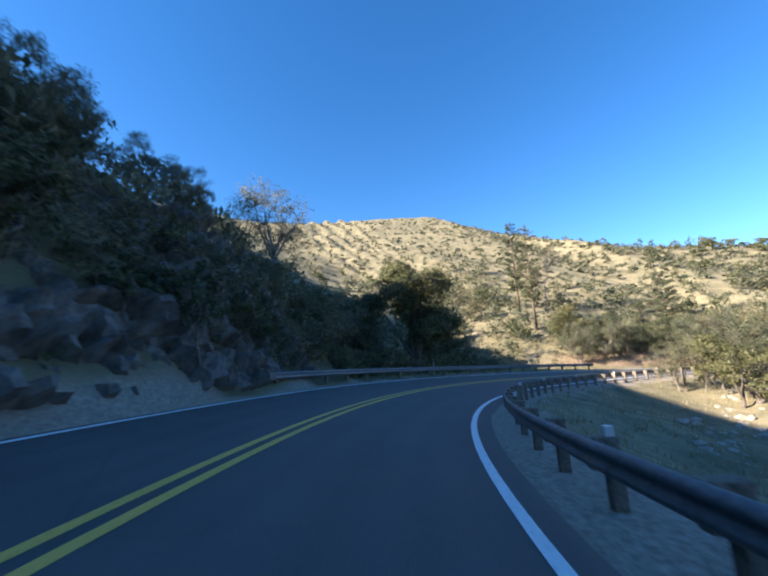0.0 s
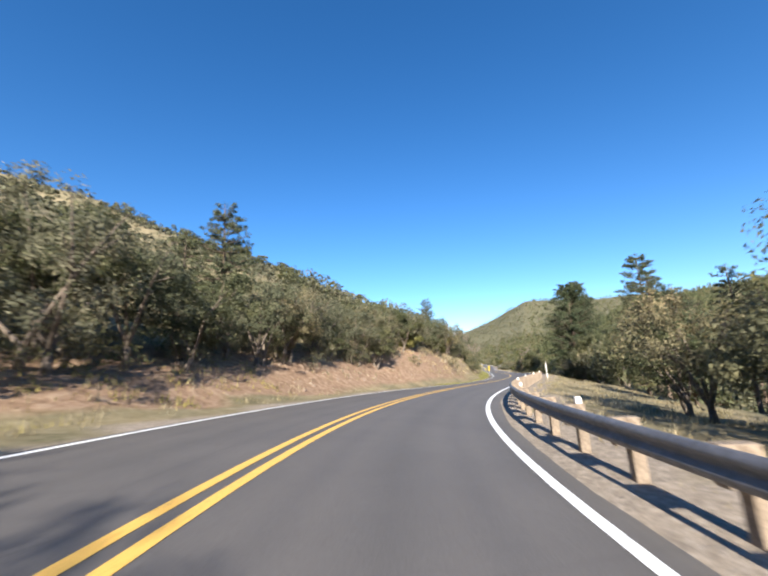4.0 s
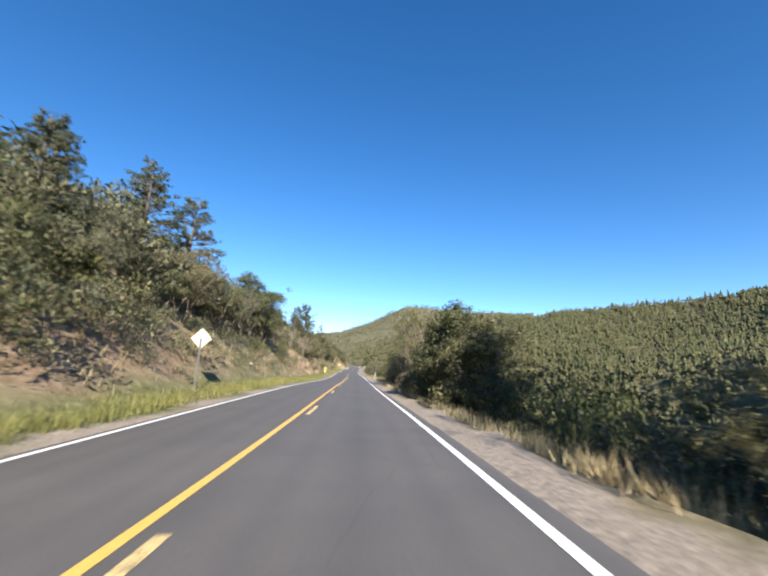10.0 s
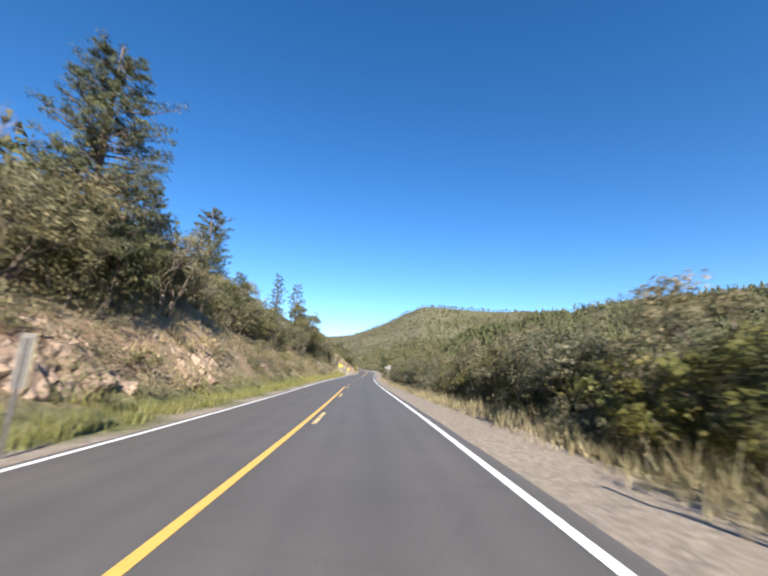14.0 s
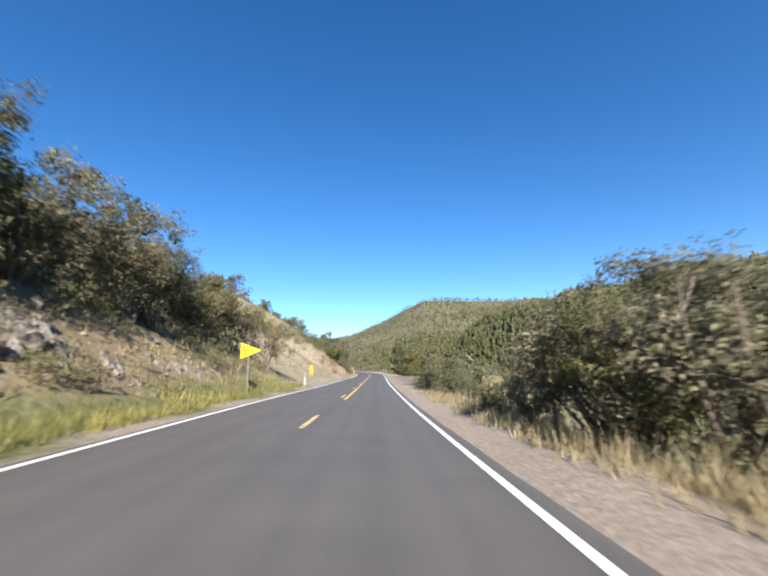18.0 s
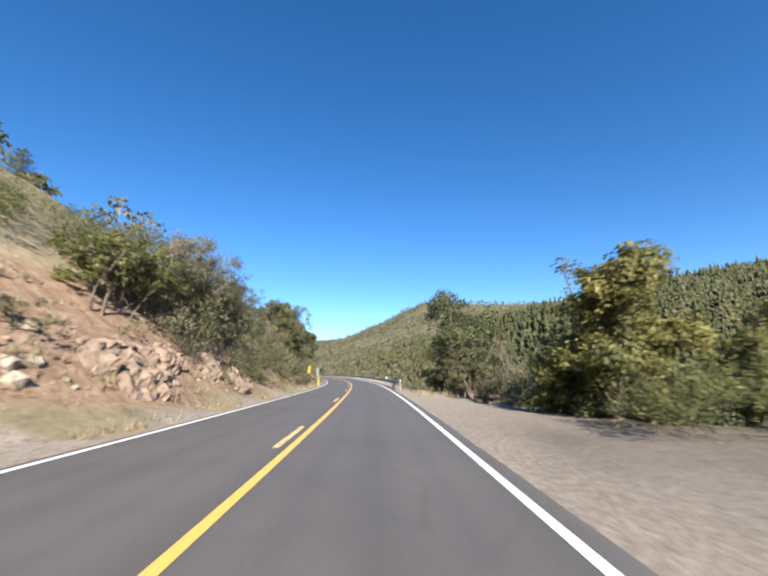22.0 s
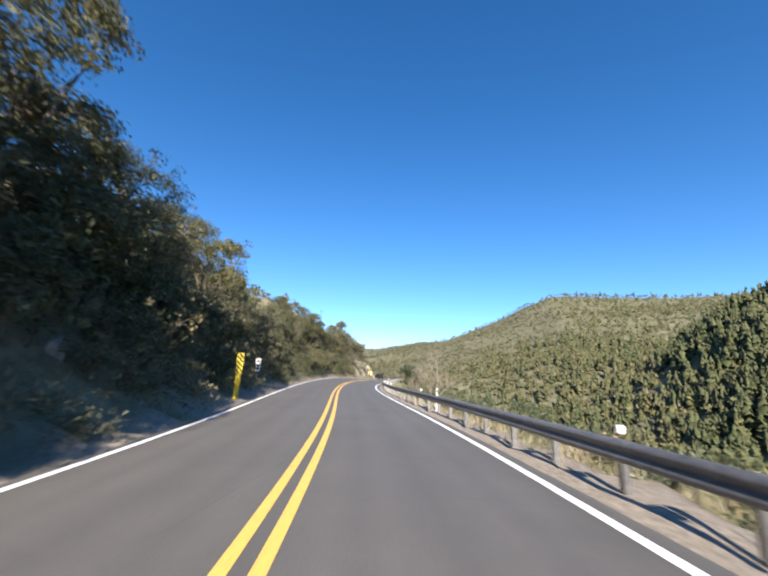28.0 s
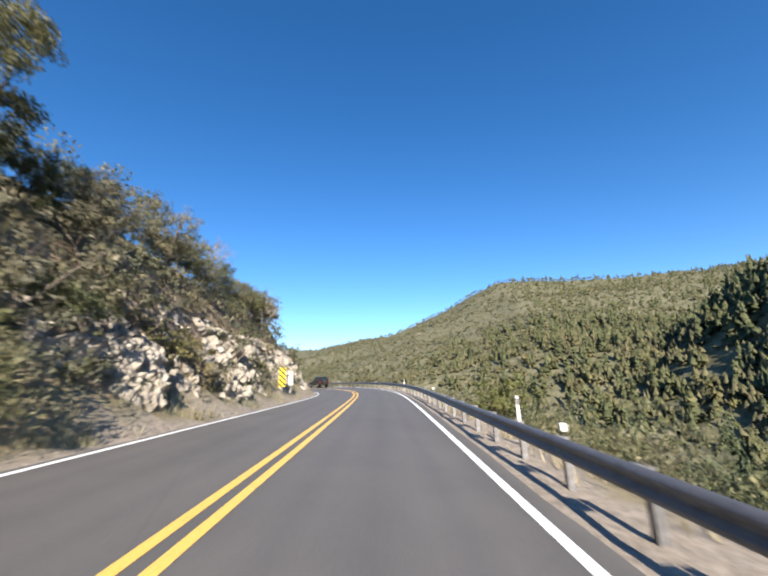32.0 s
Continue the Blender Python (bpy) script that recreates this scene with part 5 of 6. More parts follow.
# ---- scattered trees: station range, side range, how many, kind, size range ----
SCATTER = [
    (58, 130, -9.5, -16, 30, OAKS, 0.7, 1.05), (56, 130, -16, -42, 70, OAKS, 0.6, 0.95), (36, 60, -24, -46, 26, OAKS, 0.8, 1.2), (30, 60, -9, -30, 60, SHRUBS, 0.5, 1.0),
    (92, 134, -9.5, -14, 22, OAKS, 0.85, 1.2), (152, 200, -10, -14, 30, OAKS, 0.75, 1.05), (200, 335, -10.2, -14, 76, OAKS, 0.65, 1.0), (100, 335, -14, -26, 120, OAKS, 0.65, 1.0), (155, 335, -7.4, -10.4, 44, SHRUBS, 0.45, 0.9), (155, 335, -10.4, -16, 70, SHRUBS, 0.7, 1.3),
    (-28, 22, -6.2, -9, 60, SHRUBS, 0.9, 1.6), (-28, 22, -9, -16, 80, SHRUBS, 1.0, 1.8), (96, 130, 9, 15, 14, OAKS, 0.8, 1.2),
    # rows from -30: oaks behind the start are unseen, added to block sky light
    (-30, 4, -8.5, -11, 16, OAKS, 0.8, 1.15), (-30, 14, -12.5, -20, 40, OAKS, 0.6, 0.85), (-24, 20, -5.8, -8.5, 60, SHRUBS, 0.9, 1.7), (5, 20, -8.5, -11, 9, OAKS, 0.35, 0.5), (17, 27, -7.5, -12, 9, OAKS, 0.4, 0.6), (23, 41, -7.2, -8.4, 16, SHRUBS, 1.0, 1.6), (24, 40, -10, -14, 7, OAKS, 0.6, 0.85),
    (24, 46, -14, -30, 14, OAKS, 0.7, 1.1), (34, 66, -22, -60, 34, OAKS, 0.7, 1.1), (50, 64, -14, -24, 14, OAKS, 0.8, 1.1), (70, 130, -9, -14, 26, OAKS, 0.8, 1.15), (60, 128, -14, -34, 26, OAKS, 0.6, 1.0), (58, 130, -7.5, -18, 34, SHRUBS, 0.6, 1.2), (26, 58, -9, -24, 40, SHRUBS, 0.5, 1.1),
    (0, 50, 12, 26, 14, OAKS, 0.6, 0.9), (58, 95, 9, 22, 14, OAKS, 0.6, 0.9), (95, 135, 8.5, 16, 10, OAKS, 0.7, 1.0), (100, 140, 14, 34, 12, OAKS, 0.8, 1.2),
    (130, 160, -8, -20, 14, OAKS, 0.6, 1.0), (160, 195, -9, -14, 16, OAKS, 0.7, 1.0), (195, 250, -9.5, -15, 13, OAKS, 0.5, 0.8), (160, 250, -15, -34, 30, OAKS, 0.7, 1.1), (140, 330, -7.5, -14, 26, SHRUBS, 0.6, 1.2),
    (250, 335, -9.4, -13.4, 36, OAKS, 0.75, 1.1), (205, 335, -7.0, -9.0, 16, SHRUBS, 0.5, 0.9), (250, 330, -15, -32, 24, OAKS, 0.7, 1.1),
    (142, 172, 7.5, 12, 14, OAKS, 0.55, 0.8), (170, 186, 9, 12, 8, OAKS, 0.7, 0.95), (186, 210, 7.8, 12, 14, OAKS, 0.7, 0.95), (212, 262, 9, 13, 16, OAKS, 0.6, 0.9), (262, 316, 7.8, 12.4, 24, OAKS, 0.65, 0.95), (140, 330, 14, 30, 34, OAKS, 0.7, 1.1), (140, 332, 6.2, 9, 20, SHRUBS, 0.5, 1.0),
    (250, 275, 7.5, 10, 6, OAKS, 0.7, 1.0), (308, 338, 8, 11, 10, OAKS, 0.45, 0.65),
    (340, 384, -20, -40, 10, SHRUBS, 1.0, 1.8), (380, 388, -7, -10, 5, SHRUBS, 0.6, 0.9), (366, 384, 24, 30, 10, SHRUBS, 1.0, 1.6), (338, 347, 8, 10.3, 9, OAKS, 0.6, 0.9), (347, 354, 11, 14, 10, OAKS, 0.7, 1.0), (354, 361, 14.5, 18, 10, OAKS, 0.8, 1.1),
    (392, 402, 9, 14, 7, OAKS, 0.4, 0.6), (399, 422, -9, -15, 10, OAKS, 0.5, 0.75), (422, 432, -9, -12, 4, OAKS, 0.8, 1.1), (390, 416, -6.4, -8.4, 14, SHRUBS, 0.4, 0.8), (414, 434, -6, -8.4, 26, SHRUBS, 0.8, 1.5), (436, 470, -6.2, -8.4, 14, SHRUBS, 0.4, 0.9), (440, 458, -7.2, -9.6, 16, SHRUBS, 0.8, 1.4), (442, 462, -8.6, -10.3, 8, OAKS, 0.6, 0.85), (430, 475, -9, -16, 18, OAKS, 0.6, 1.0), (406, 480, -15, -28, 16, OAKS, 0.7, 1.0),
    (473, 502, -8, -9.5, 8, GREAT_OAK, 0.6, 0.8), (473, 502, -7, -9, 10, OAKS, 0.75, 1.0), (502, 514, -6.8, -9.5, 8, OAKS, 0.65, 0.95), (514, 548, -6.8, -9.5, 20, OAKS, 0.45, 0.7), (475, 560, -11, -22, 34, OAKS, 0.7, 1.0), (475, 560, -5.7, -7.6, 54, SHRUBS, 0.8, 1.5), (545, 625, -9, -18, 30, OAKS, 0.55, 0.8), (548, 622, -6.3, -9.5, 55, SHRUBS, 0.7, 1.3), (546, 590, -5.6, -8.0, 44, SHRUBS, 0.8, 1.5), (548, 588, -7.6, -9.4, 7, OAKS, 0.6, 0.85), (545, 620, -5.6, -6.4, 36, SHRUBS, 0.4, 0.75), (584, 622, -8.6, -11, 12, OAKS, 0.5, 0.75),
    (500, 640, 7.5, 14, 22, SHRUBS, 0.7, 1.4), (410, 640, 13, 26, 24, OAKS, 0.6, 0.95),
]
DEEP, LOW = [], []
for s0, s1, d0, d1, count, kind, lo, hi in SCATTER:
    for k in range(count):
        s = s0 + (s1 - s0) * (k + T.uniform(0.1, 0.9)) / count
        d = T.uniform(d0, d1)
        size, spin, tall = T.uniform(lo, hi), turn(), T.uniform(0.85, 1.15)
        if kind is OAKS and abs(d) > 10.4:
            DEEP.append((s, d, size))
        elif kind is SHRUBS and abs(d) > 7.5:
            LOW.append((s, d, size))
        else:
            kind.stand(s, d, size, spin, tall=tall)


for kind in (OAKS, SHRUBS, LIMES, PINES, BIG_PINES, GREAT_OAK, SPUR_OAK, JUNIPERS, BARES):
    kind.tidy()


# ---- woods and scrub too many to count ----
def thicket(name, label, rng, x, y, high, wide, pieces, mat, cone=0.0, grain_size=1.7, category="woods", spray=False):
    """Crowns of loose clumps standing on the ground, in one mesh."""
    z = ground_at(x, y)
    m = len(x)
    if cone > 0.5:
        tiers = 7
        step, sink = rng.integers(0, tiers, (m, pieces)), rng.uniform(0, 1, (m, pieces))
        k = (step + sink) / tiers
        r = wide[:, None] * (1 - 0.8 * step / tiers) * (1 - 0.62 * sink) * rng.uniform(0.55, 1.05, (m, pieces))
        a = rng.uniform(0, 6.283, (m, pieces))
        c = np.stack([x[:, None] + r * np.cos(a), y[:, None] + r * np.sin(a), z[:, None] + (0.08 + 0.94 * k) * high[:, None]], 2).reshape(-1, 3)
        out = np.stack([np.cos(a), np.sin(a), np.full(a.shape, 0.45)], 2).reshape(-1, 3) + rng.normal(size=(m * pieces, 3)) * 0.4
    else:
        boughs = 7
        pieces = pieces // boughs
        lift = (np.arange(boughs) + rng.uniform(0, 1, (m, boughs))) / boughs
        a = rng.uniform(0, 6.283, (m, boughs))
        girth = np.sqrt(np.clip(1 - ((lift - 0.35) / 0.75) ** 2, 0.1, 1))
        r = 0.6 * wide[:, None] * girth * rng.uniform(0.6, 1.15, (m, boughs))
        hub = np.stack([x[:, None] + r * np.cos(a), y[:, None] + r * np.sin(a), z[:, None] + high[:, None] * (0.15 + 0.62 * lift)], 2)
        out = rng.normal(size=(m, boughs, pieces, 3))
        out /= np.linalg.norm(out, axis=3)[..., None]
        out[..., 2] = np.where(rng.uniform(0, 1, out.shape[:3]) < 0.75, abs(out[..., 2]), out[..., 2])
        big = wide[:, None] * rng.uniform(0.34, 0.52, (m, boughs)) * (0.7 + 0.3 * girth)
        tall = np.clip(high / (2 * wide), 0.5, 1.1)
        far_out = big[:, :, None] * rng.uniform(0.6, 1.08, (m, boughs, pieces))
        c = hub[:, :, None, :] + out * far_out[..., None] * np.stack([np.ones(m), np.ones(m), tall], 1)[:, None, None, :]
        c, out = c.reshape(-1, 3), out.reshape(-1, 3) + rng.normal(size=(m * boughs * pieces, 3)) * 0.4 + (0, 0, 0.2)
        pieces = pieces * boughs
    size = np.repeat(wide, pieces) * rng.uniform(0.6, 1.4, m * pieces) * (grain_size / np.sqrt(pieces))
    u = np.cross(out, rng.normal(size=(len(c), 3)))
    u /= np.linalg.norm(u, axis=1)[:, None] + 1e-9
    v = np.cross(out, u)
    v /= np.linalg.norm(v, axis=1)[:, None] + 1e-9
    s = size[:, None]
    if spray:
        u = out / (np.linalg.norm(out, axis=1)[:, None] + 1e-9) + (0, 0, 0.35) + 0.35 * rng.normal(size=c.shape)
        s = s * 0.72
        v = v * 0.8
        u = u * 1.25
    verts = np.stack([c - u * s, c + u * s * 0.6 - v * s * 0.7, c + u * s * 0.4 + v * s * 0.8], 1).reshape(-1, 3)
    tagged(new(name, sheet(name, verts, np.arange(len(verts)).reshape(-1, 3), mat, False)), label, category, kind="stuff")


def far_crowns(name, label, rng, x, y, high, wide, mat, lumps=6):
    """Distant round-headed trees: each a cluster of small uneven leaf masses."""
    z = ground_at(x, y)
    m = len(x)
    a, r = rng.uniform(0, 6.283, (m, lumps)), wide[:, None] * rng.uniform(0.1, 0.85, (m, lumps))
    up = rng.uniform(0.2, 0.8, (m, lumps)) * (1 - 0.45 * (r / wide[:, None]) ** 2)
    c = np.stack([x[:, None] + r * np.cos(a), y[:, None] + r * np.sin(a), z[:, None] + high[:, None] * up], 2)
    girth, tall = wide[:, None] * rng.uniform(0.24, 0.5, (m, lumps)), high[:, None] * rng.uniform(0.18, 0.34, (m, lumps))
    spin = rng.uniform(0, 6.283, (m, lumps))
    rim = [np.stack([girth * np.cos(spin + q), girth * np.sin(spin + q), -0.5 * tall + 0.3 * tall * rng.normal(size=(m, lumps))], 2) for q in (0, 1.257, 2.513, 3.77, 5.027)]
    tip = [np.stack([0.3 * girth * rng.normal(size=(m, lumps)), 0.3 * girth * rng.normal(size=(m, lumps)), tall], 2)]
    verts = (c[:, :, None, :] + np.stack(rim + tip, 2) * rng.uniform(0.6, 1.3, (m, lumps, 6, 1))).reshape(-1, 3)
    one = np.array([(k, (k + 1) % 5, 5) for k in range(5)])
    faces = (one[None] + 6 * np.arange(m * lumps)[:, None, None]).reshape(-1, 3)
    tagged(new(name, sheet(name, verts, faces, mat)), label, "woods", kind="stuff")


def far_spires(name, label, rng, x, y, high, wide, mat, tiers=4, sides=6):
    """Distant conifers: each a few ragged skirts of boughs round a spire."""
    z = ground_at(x, y)
    m = len(x)
    k = np.arange(tiers) / tiers
    top = z[:, None] + high[:, None] * np.minimum(1.0, k + 1.5 / tiers)
    rim = z[:, None] + high[:, None] * (0.06 + k * 0.94)
    r = wide[:, None] * (1 - 0.82 * k) * rng.uniform(0.75, 1.2, (m, tiers))
    a = rng.uniform(0, 6.283, (m, tiers, 1)) + np.arange(sides) * 6.283 / sides
    out = r[..., None] * rng.uniform(0.55, 1.25, (m, tiers, sides))
    ring = np.stack([x[:, None, None] + out * np.cos(a), y[:, None, None] + out * np.sin(a), rim[..., None] + 0.06 * high[:, None, None] * rng.normal(size=(m, tiers, sides))], 3)
    tip = np.stack([x[:, None] + 0 * r, y[:, None] + 0 * r, top], 2)[:, :, None, :]
    verts = np.concatenate([ring, tip], 2).reshape(-1, 3)
    one = np.array([(q, (q + 1) % sides, sides) for q in range(sides)])
    faces = (one[None] + (sides + 1) * np.arange(m * tiers)[:, None, None]).reshape(-1, 3)
    tagged(new(name, sheet(name, verts, faces, mat)), label, "woods", kind="stuff")


rng = np.random.default_rng(5)


def strewn(count, s0, s1, d0, d1):
    s, d = rng.uniform(s0, s1, count), d0 + (d1 - d0) * rng.uniform(0, 1, count)
    p = on_road(s, 0.0)
    h = np.interp(s, ST, RH)
    return p[:, 0] + d * np.cos(h), p[:, 1] + d * np.sin(h)


def kept(x, y, lo, hi):
    s, d = nearest(x, y)
    ok = (d > lo) & (d < hi)
    return x[ok], y[ok]


for k, (mat, word) in enumerate(((OAK_LEAF, "olive"), (GREY_LEAF, "grey"))):
    for near in (True, False):
        deep = np.array([r for r in DEEP[k::2] if (abs(r[1]) < 15) == near])
        p = on_road(deep[:, 0], 0.0)
        h = np.interp(deep[:, 0], ST, RH)
        thicket("slope_oaks", word + " scrub oaks set back from the road on both slopes", rng, p[:, 0] + deep[:, 1] * np.cos(h), p[:, 1] + deep[:, 1] * np.sin(h), 5.0 * deep[:, 2], 2.7 * deep[:, 2], 420 if near else 168, mat, 0.0, 1.25, "woods", near)
low = np.array(LOW)
p = on_road(low[:, 0], 0.0)
h = np.interp(low[:, 0], ST, RH)
thicket("slope_shrubs", "low grey-green scrub set back on the slopes", rng, p[:, 0] + low[:, 1] * np.cos(h), p[:, 1] + low[:, 1] * np.sin(h), 1.6 * low[:, 2], 1.15 * low[:, 2], 154, GREY_LEAF, 0.0, 1.3, "woods", True)
def brush_wall(name, label, count, s0, s1, d0, d1, lo, hi, mats):
    """Bushes grown into one another along the road."""
    for mat in mats:
        x, y = strewn(count // len(mats), s0, s1, d0, d1)
        high = rng.uniform(lo, hi, len(x))
        thicket(name, label, rng, x, y, high, 0.34 * high + rng.uniform(0.3, 0.8, len(x)), 434, mat, 0.0, 1.02, "woods", True)


brush_wall("brush_wall", "dense grey-olive brush grown down to the verge", 44, 133, 161, -7.6, -11, 2.6, 4.6, (OAK_LEAF, GREY_LEAF))
brush_wall("brush_wall", "dense olive brush below the downhill shoulder", 110, 122, 182, 11, 44, 2.6, 5.6, (OAK_LEAF, GREY_LEAF, PINE_LEAF))
brush_wall("brush_wall", "dense brush crowding the top of the cut bank", 36, 224, 262, -9, -11.5, 2.0, 4.0, (OAK_LEAF, GREY_LEAF))
brush_wall("brush_wall", "dense grey brush hanging over the cut bank", 36, 296, 330, -8.6, -11, 2.2, 4.2, (OAK_LEAF, GREY_LEAF))
brush_wall("brush_wall", "grey-green bushes grown over the rock cut", 56, 391, 412, -6.8, -9.8, 1.8, 3.6, (OAK_LEAF, GREY_LEAF))
brush_wall("brush_wall", "olive bushes along the downhill shoulder", 44, 149, 178, 8.0, 12.5, 3.4, 5.4, (OAK_LEAF, LIME_LEAF))
brush_wall("brush_wall", "brownish tangle of brush under the half-bare trees", 36, 184, 199, 8.2, 12, 3.2, 5.2, (BARE_TWIG, OAK_LEAF, GREY_LEAF))
brush_wall("brush_wall", "dark olive bushes beyond the shoulder grass", 40, 226, 262, 8.6, 12.5, 2.8, 4.6, (OAK_LEAF, LIME_LEAF))
brush_wall("brush_wall", "brownish grey brush hanging on the cut bank", 60, 160, 206, -7.2, -9.4, 0.7, 1.9, (GREY_LEAF, OAK_LEAF))
brush_wall("brush_wall", "pinkish bare brush hanging down to the verge", 40, 227, 258, -6.2, -8.8, 0.8, 2.2, (BARE_TWIG, GREY_LEAF))
brush_wall("brush_wall", "brownish grey brush on the tan bank", 56, 258, 330, -7.0, -9.2, 0.7, 1.9, (GREY_LEAF, OAK_LEAF))
brush_wall("brush_wall", "grey bushes at the foot of the rock cut", 34, 396, 420, -5.6, -7.2, 0.7, 1.8, (GREY_LEAF, OAK_LEAF))
brush_wall("brush_wall", "light green brush at the foot of the junipers", 30, 384, 394, 8.6, 14, 1.0, 2.6, (LIME_LEAF, OAK_LEAF))
brush_wall("brush_wall", "dense dark brush hanging down to the road edge", 110, 478, 516, -6.0, -9.8, 2.4, 4.4, (OAK_LEAF, GREY_LEAF))
brush_wall("brush_wall", "dense olive brush covering the steep bank", 140, 514, 568, -6.0, -10.4, 1.4, 3.0, (OAK_LEAF, GREY_LEAF))
brush_wall("brush_wall", "low brush at the road edge under the bank", 150, 480, 562, -4.7, -6.2, 0.6, 1.9, (OAK_LEAF, GREY_LEAF))
brush_wall("brush_wall", "dense grey-green brush before the pale rocks", 74, 560, 580.5, -4.9, -8.6, 1.2, 3.0, (OAK_LEAF, GREY_LEAF))
brush_wall("brush_wall", "grey twiggy brush above the pale rocks", 50, 584, 616, -8.2, -11, 1.4, 2.8, (GREY_LEAF, OAK_LEAF))
brush_wall("brush_wall", "low brush and weeds at the foot of the reddish cut", 30, 438, 458, -5.0, -6.2, 0.4, 1.2, (GREY_LEAF, OAK_LEAF))
brush_wall("brush_wall", "tangled olive brush round the marker signs", 70, 422, 440, -6.4, -9.6, 1.4, 3.4, (OAK_LEAF, GREY_LEAF))
brush_wall("brush_wall", "grey brush grown over the reddish rock cut", 60, 438, 470, -6.0, -9.4, 1.0, 2.4, (GREY_LEAF, OAK_LEAF))
brush_wall("brush_wall", "dark brush over the steep left bank of the bend", 120, -6, 25, -5.5, -9.5, 0.8, 2.2, (OAK_LEAF, GREY_LEAF))
for s0, s1, d0, d1, count, high in ((361, 370, -25, -30, 14, 3.2), (373, 379.5, -20, -25, 12, 2.6), (379, 390, -13.5, -20, 22, 2.0), (375, 384, -16.5, -22, 16, 2.2)):
    brush_wall("brush_wall", "green bushes along the crest of the dry slope", count, s0, s1, d0, d1, 0.6 * high, high, (OAK_LEAF, LIME_LEAF))
brush_wall("brush_wall", "leafy bushes at the near end of the lay-by", 18, 340, 349, 8, 11.5, 1.6, 3.0, (LIME_LEAF, OAK_LEAF))
brush_wall("brush_wall", "grey-olive brush between the trunks above the red bank", 50, 57, 92, -8.2, -12, 1.4, 3.2, (OAK_LEAF, GREY_LEAF))
brush_wall("brush_wall", "dark brush under the big roadside oak", 44, 24, 45, -7.4, -14, 1.6, 3.8, (OAK_LEAF, PINE_LEAF))
brush_wall("brush_wall", "green bushes topping the rock cut", 26, 388, 402, -11.5, -17, 1.2, 2.6, (OAK_LEAF, LIME_LEAF))


def below_rail(x, y, lo, hi, over):
    """Heights that leave the crowns about level with the rail."""
    s, d = nearest(x, y)
    return np.clip(on_road(s, 0.0)[:, 2] + over - ground_at(x, y), 0.5, rng.uniform(lo, hi, len(x)))


for count, mat, lo, hi, label in ((150, OAK_LEAF, 1.8, 4.4, "olive scrub oak just below the guardrail"), (120, GREY_LEAF, 1.2, 3.4, "grey-green brush just below the guardrail"),
                                  (60, BARE_TWIG, 0.8, 2.2, "dry brown brush just below the guardrail"), (70, PINE_LEAF, 2.5, 5.5, "dark bushy conifers just below the guardrail")):
    x, y = kept(*strewn(count, 392, 690, 6.6, 21), 6.4, 24)
    high = below_rail(x, y, lo, hi, 0.35)
    thicket("rail_scrub", label, rng, x, y, high, 0.45 * high + rng.uniform(0.3, 0.9, len(x)), 440, mat, 0.0, 1.15, "woods", True)
x, y = kept(*strewn(240, 380, 700, 18, 40), 16, 42)
thicket("rail_scrub", "haze-tinted scrub oak on the slope below the guardrail", rng, x, y, rng.uniform(2.2, 5.0, len(x)), rng.uniform(1.4, 2.6, len(x)), 300, FAR_LEAF, 0.0, 1.15)
x, y = kept(*strewn(70, 400, 690, 20, 46), 18, 48)
thicket("rail_pines", "dark conifers on the slope below the guardrail", rng, x, y, rng.uniform(6, 11, len(x)), rng.uniform(1.5, 2.4, len(x)), 620, PINE_LEAF, 0.85, 1.2)
x, y = kept(*strewn(700, 40, 700, 22, 80), 20, 90)
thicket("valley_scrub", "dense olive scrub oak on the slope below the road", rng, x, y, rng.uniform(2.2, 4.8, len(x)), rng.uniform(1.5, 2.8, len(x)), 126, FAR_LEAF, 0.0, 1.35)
x, y = kept(*strewn(700, 130, 700, 20, 110), 20, 130)
thicket("valley_brush", "grey-green brush on the slope below the road", rng, x, y, rng.uniform(1.2, 2.6, len(x)), rng.uniform(1.0, 2.0, len(x)), 80, GREY_LEAF, 0.0, 1.3)
x, y = kept(*strewn(420, 130, 640, -75, -26), -80, -24)
thicket("upper_scrub", "olive scrub oak on the hillside above the road", rng, x, y, rng.uniform(2.5, 4.5, len(x)), rng.uniform(1.5, 2.6, len(x)), 150, OAK_LEAF)
x, y = kept(*strewn(320, 440, 640, 55, 170), 50, 190)
thicket("valley_pines", "dark conifers filling the valley beside the road", rng, x, y, rng.uniform(7, 13, len(x)), rng.uniform(1.7, 2.8, len(x)), 60, FAR_PINE, 0.9, 1.3)
# bare western hill with scattered low bushes
x, y = kept(*strewn(4000, 20, 150, -250, -26), -260, -24)
thicket("hill_bushes", "small dark bushes dotted over the bare tan hill", rng, x, y, rng.uniform(0.5, 1.9, len(x)), rng.uniform(0.5, 1.4, len(x)), 28, GREY_LEAF)
x, y = kept(*strewn(60, 30, 160, -90, -24), -95, -22)
thicket("hill_oaks", "olive oaks at the foot of the bare tan hill", rng, x, y, rng.uniform(2.5, 4.5, len(x)), rng.uniform(1.6, 2.6, len(x)), 260, OAK_LEAF)


def polar(count, a0, a1, k0, k1):
    az = np.radians(rng.uniform(a0, a1, count))
    dist = np.interp(np.degrees(az), [r[0] for r in SKYLINE], [r[1] for r in SKYLINE])
    r = dist * np.sqrt(rng.uniform(k0 * k0, k1 * k1, count))
    return HUB[0] - r * np.sin(az), HUB[1] + r * np.cos(az)


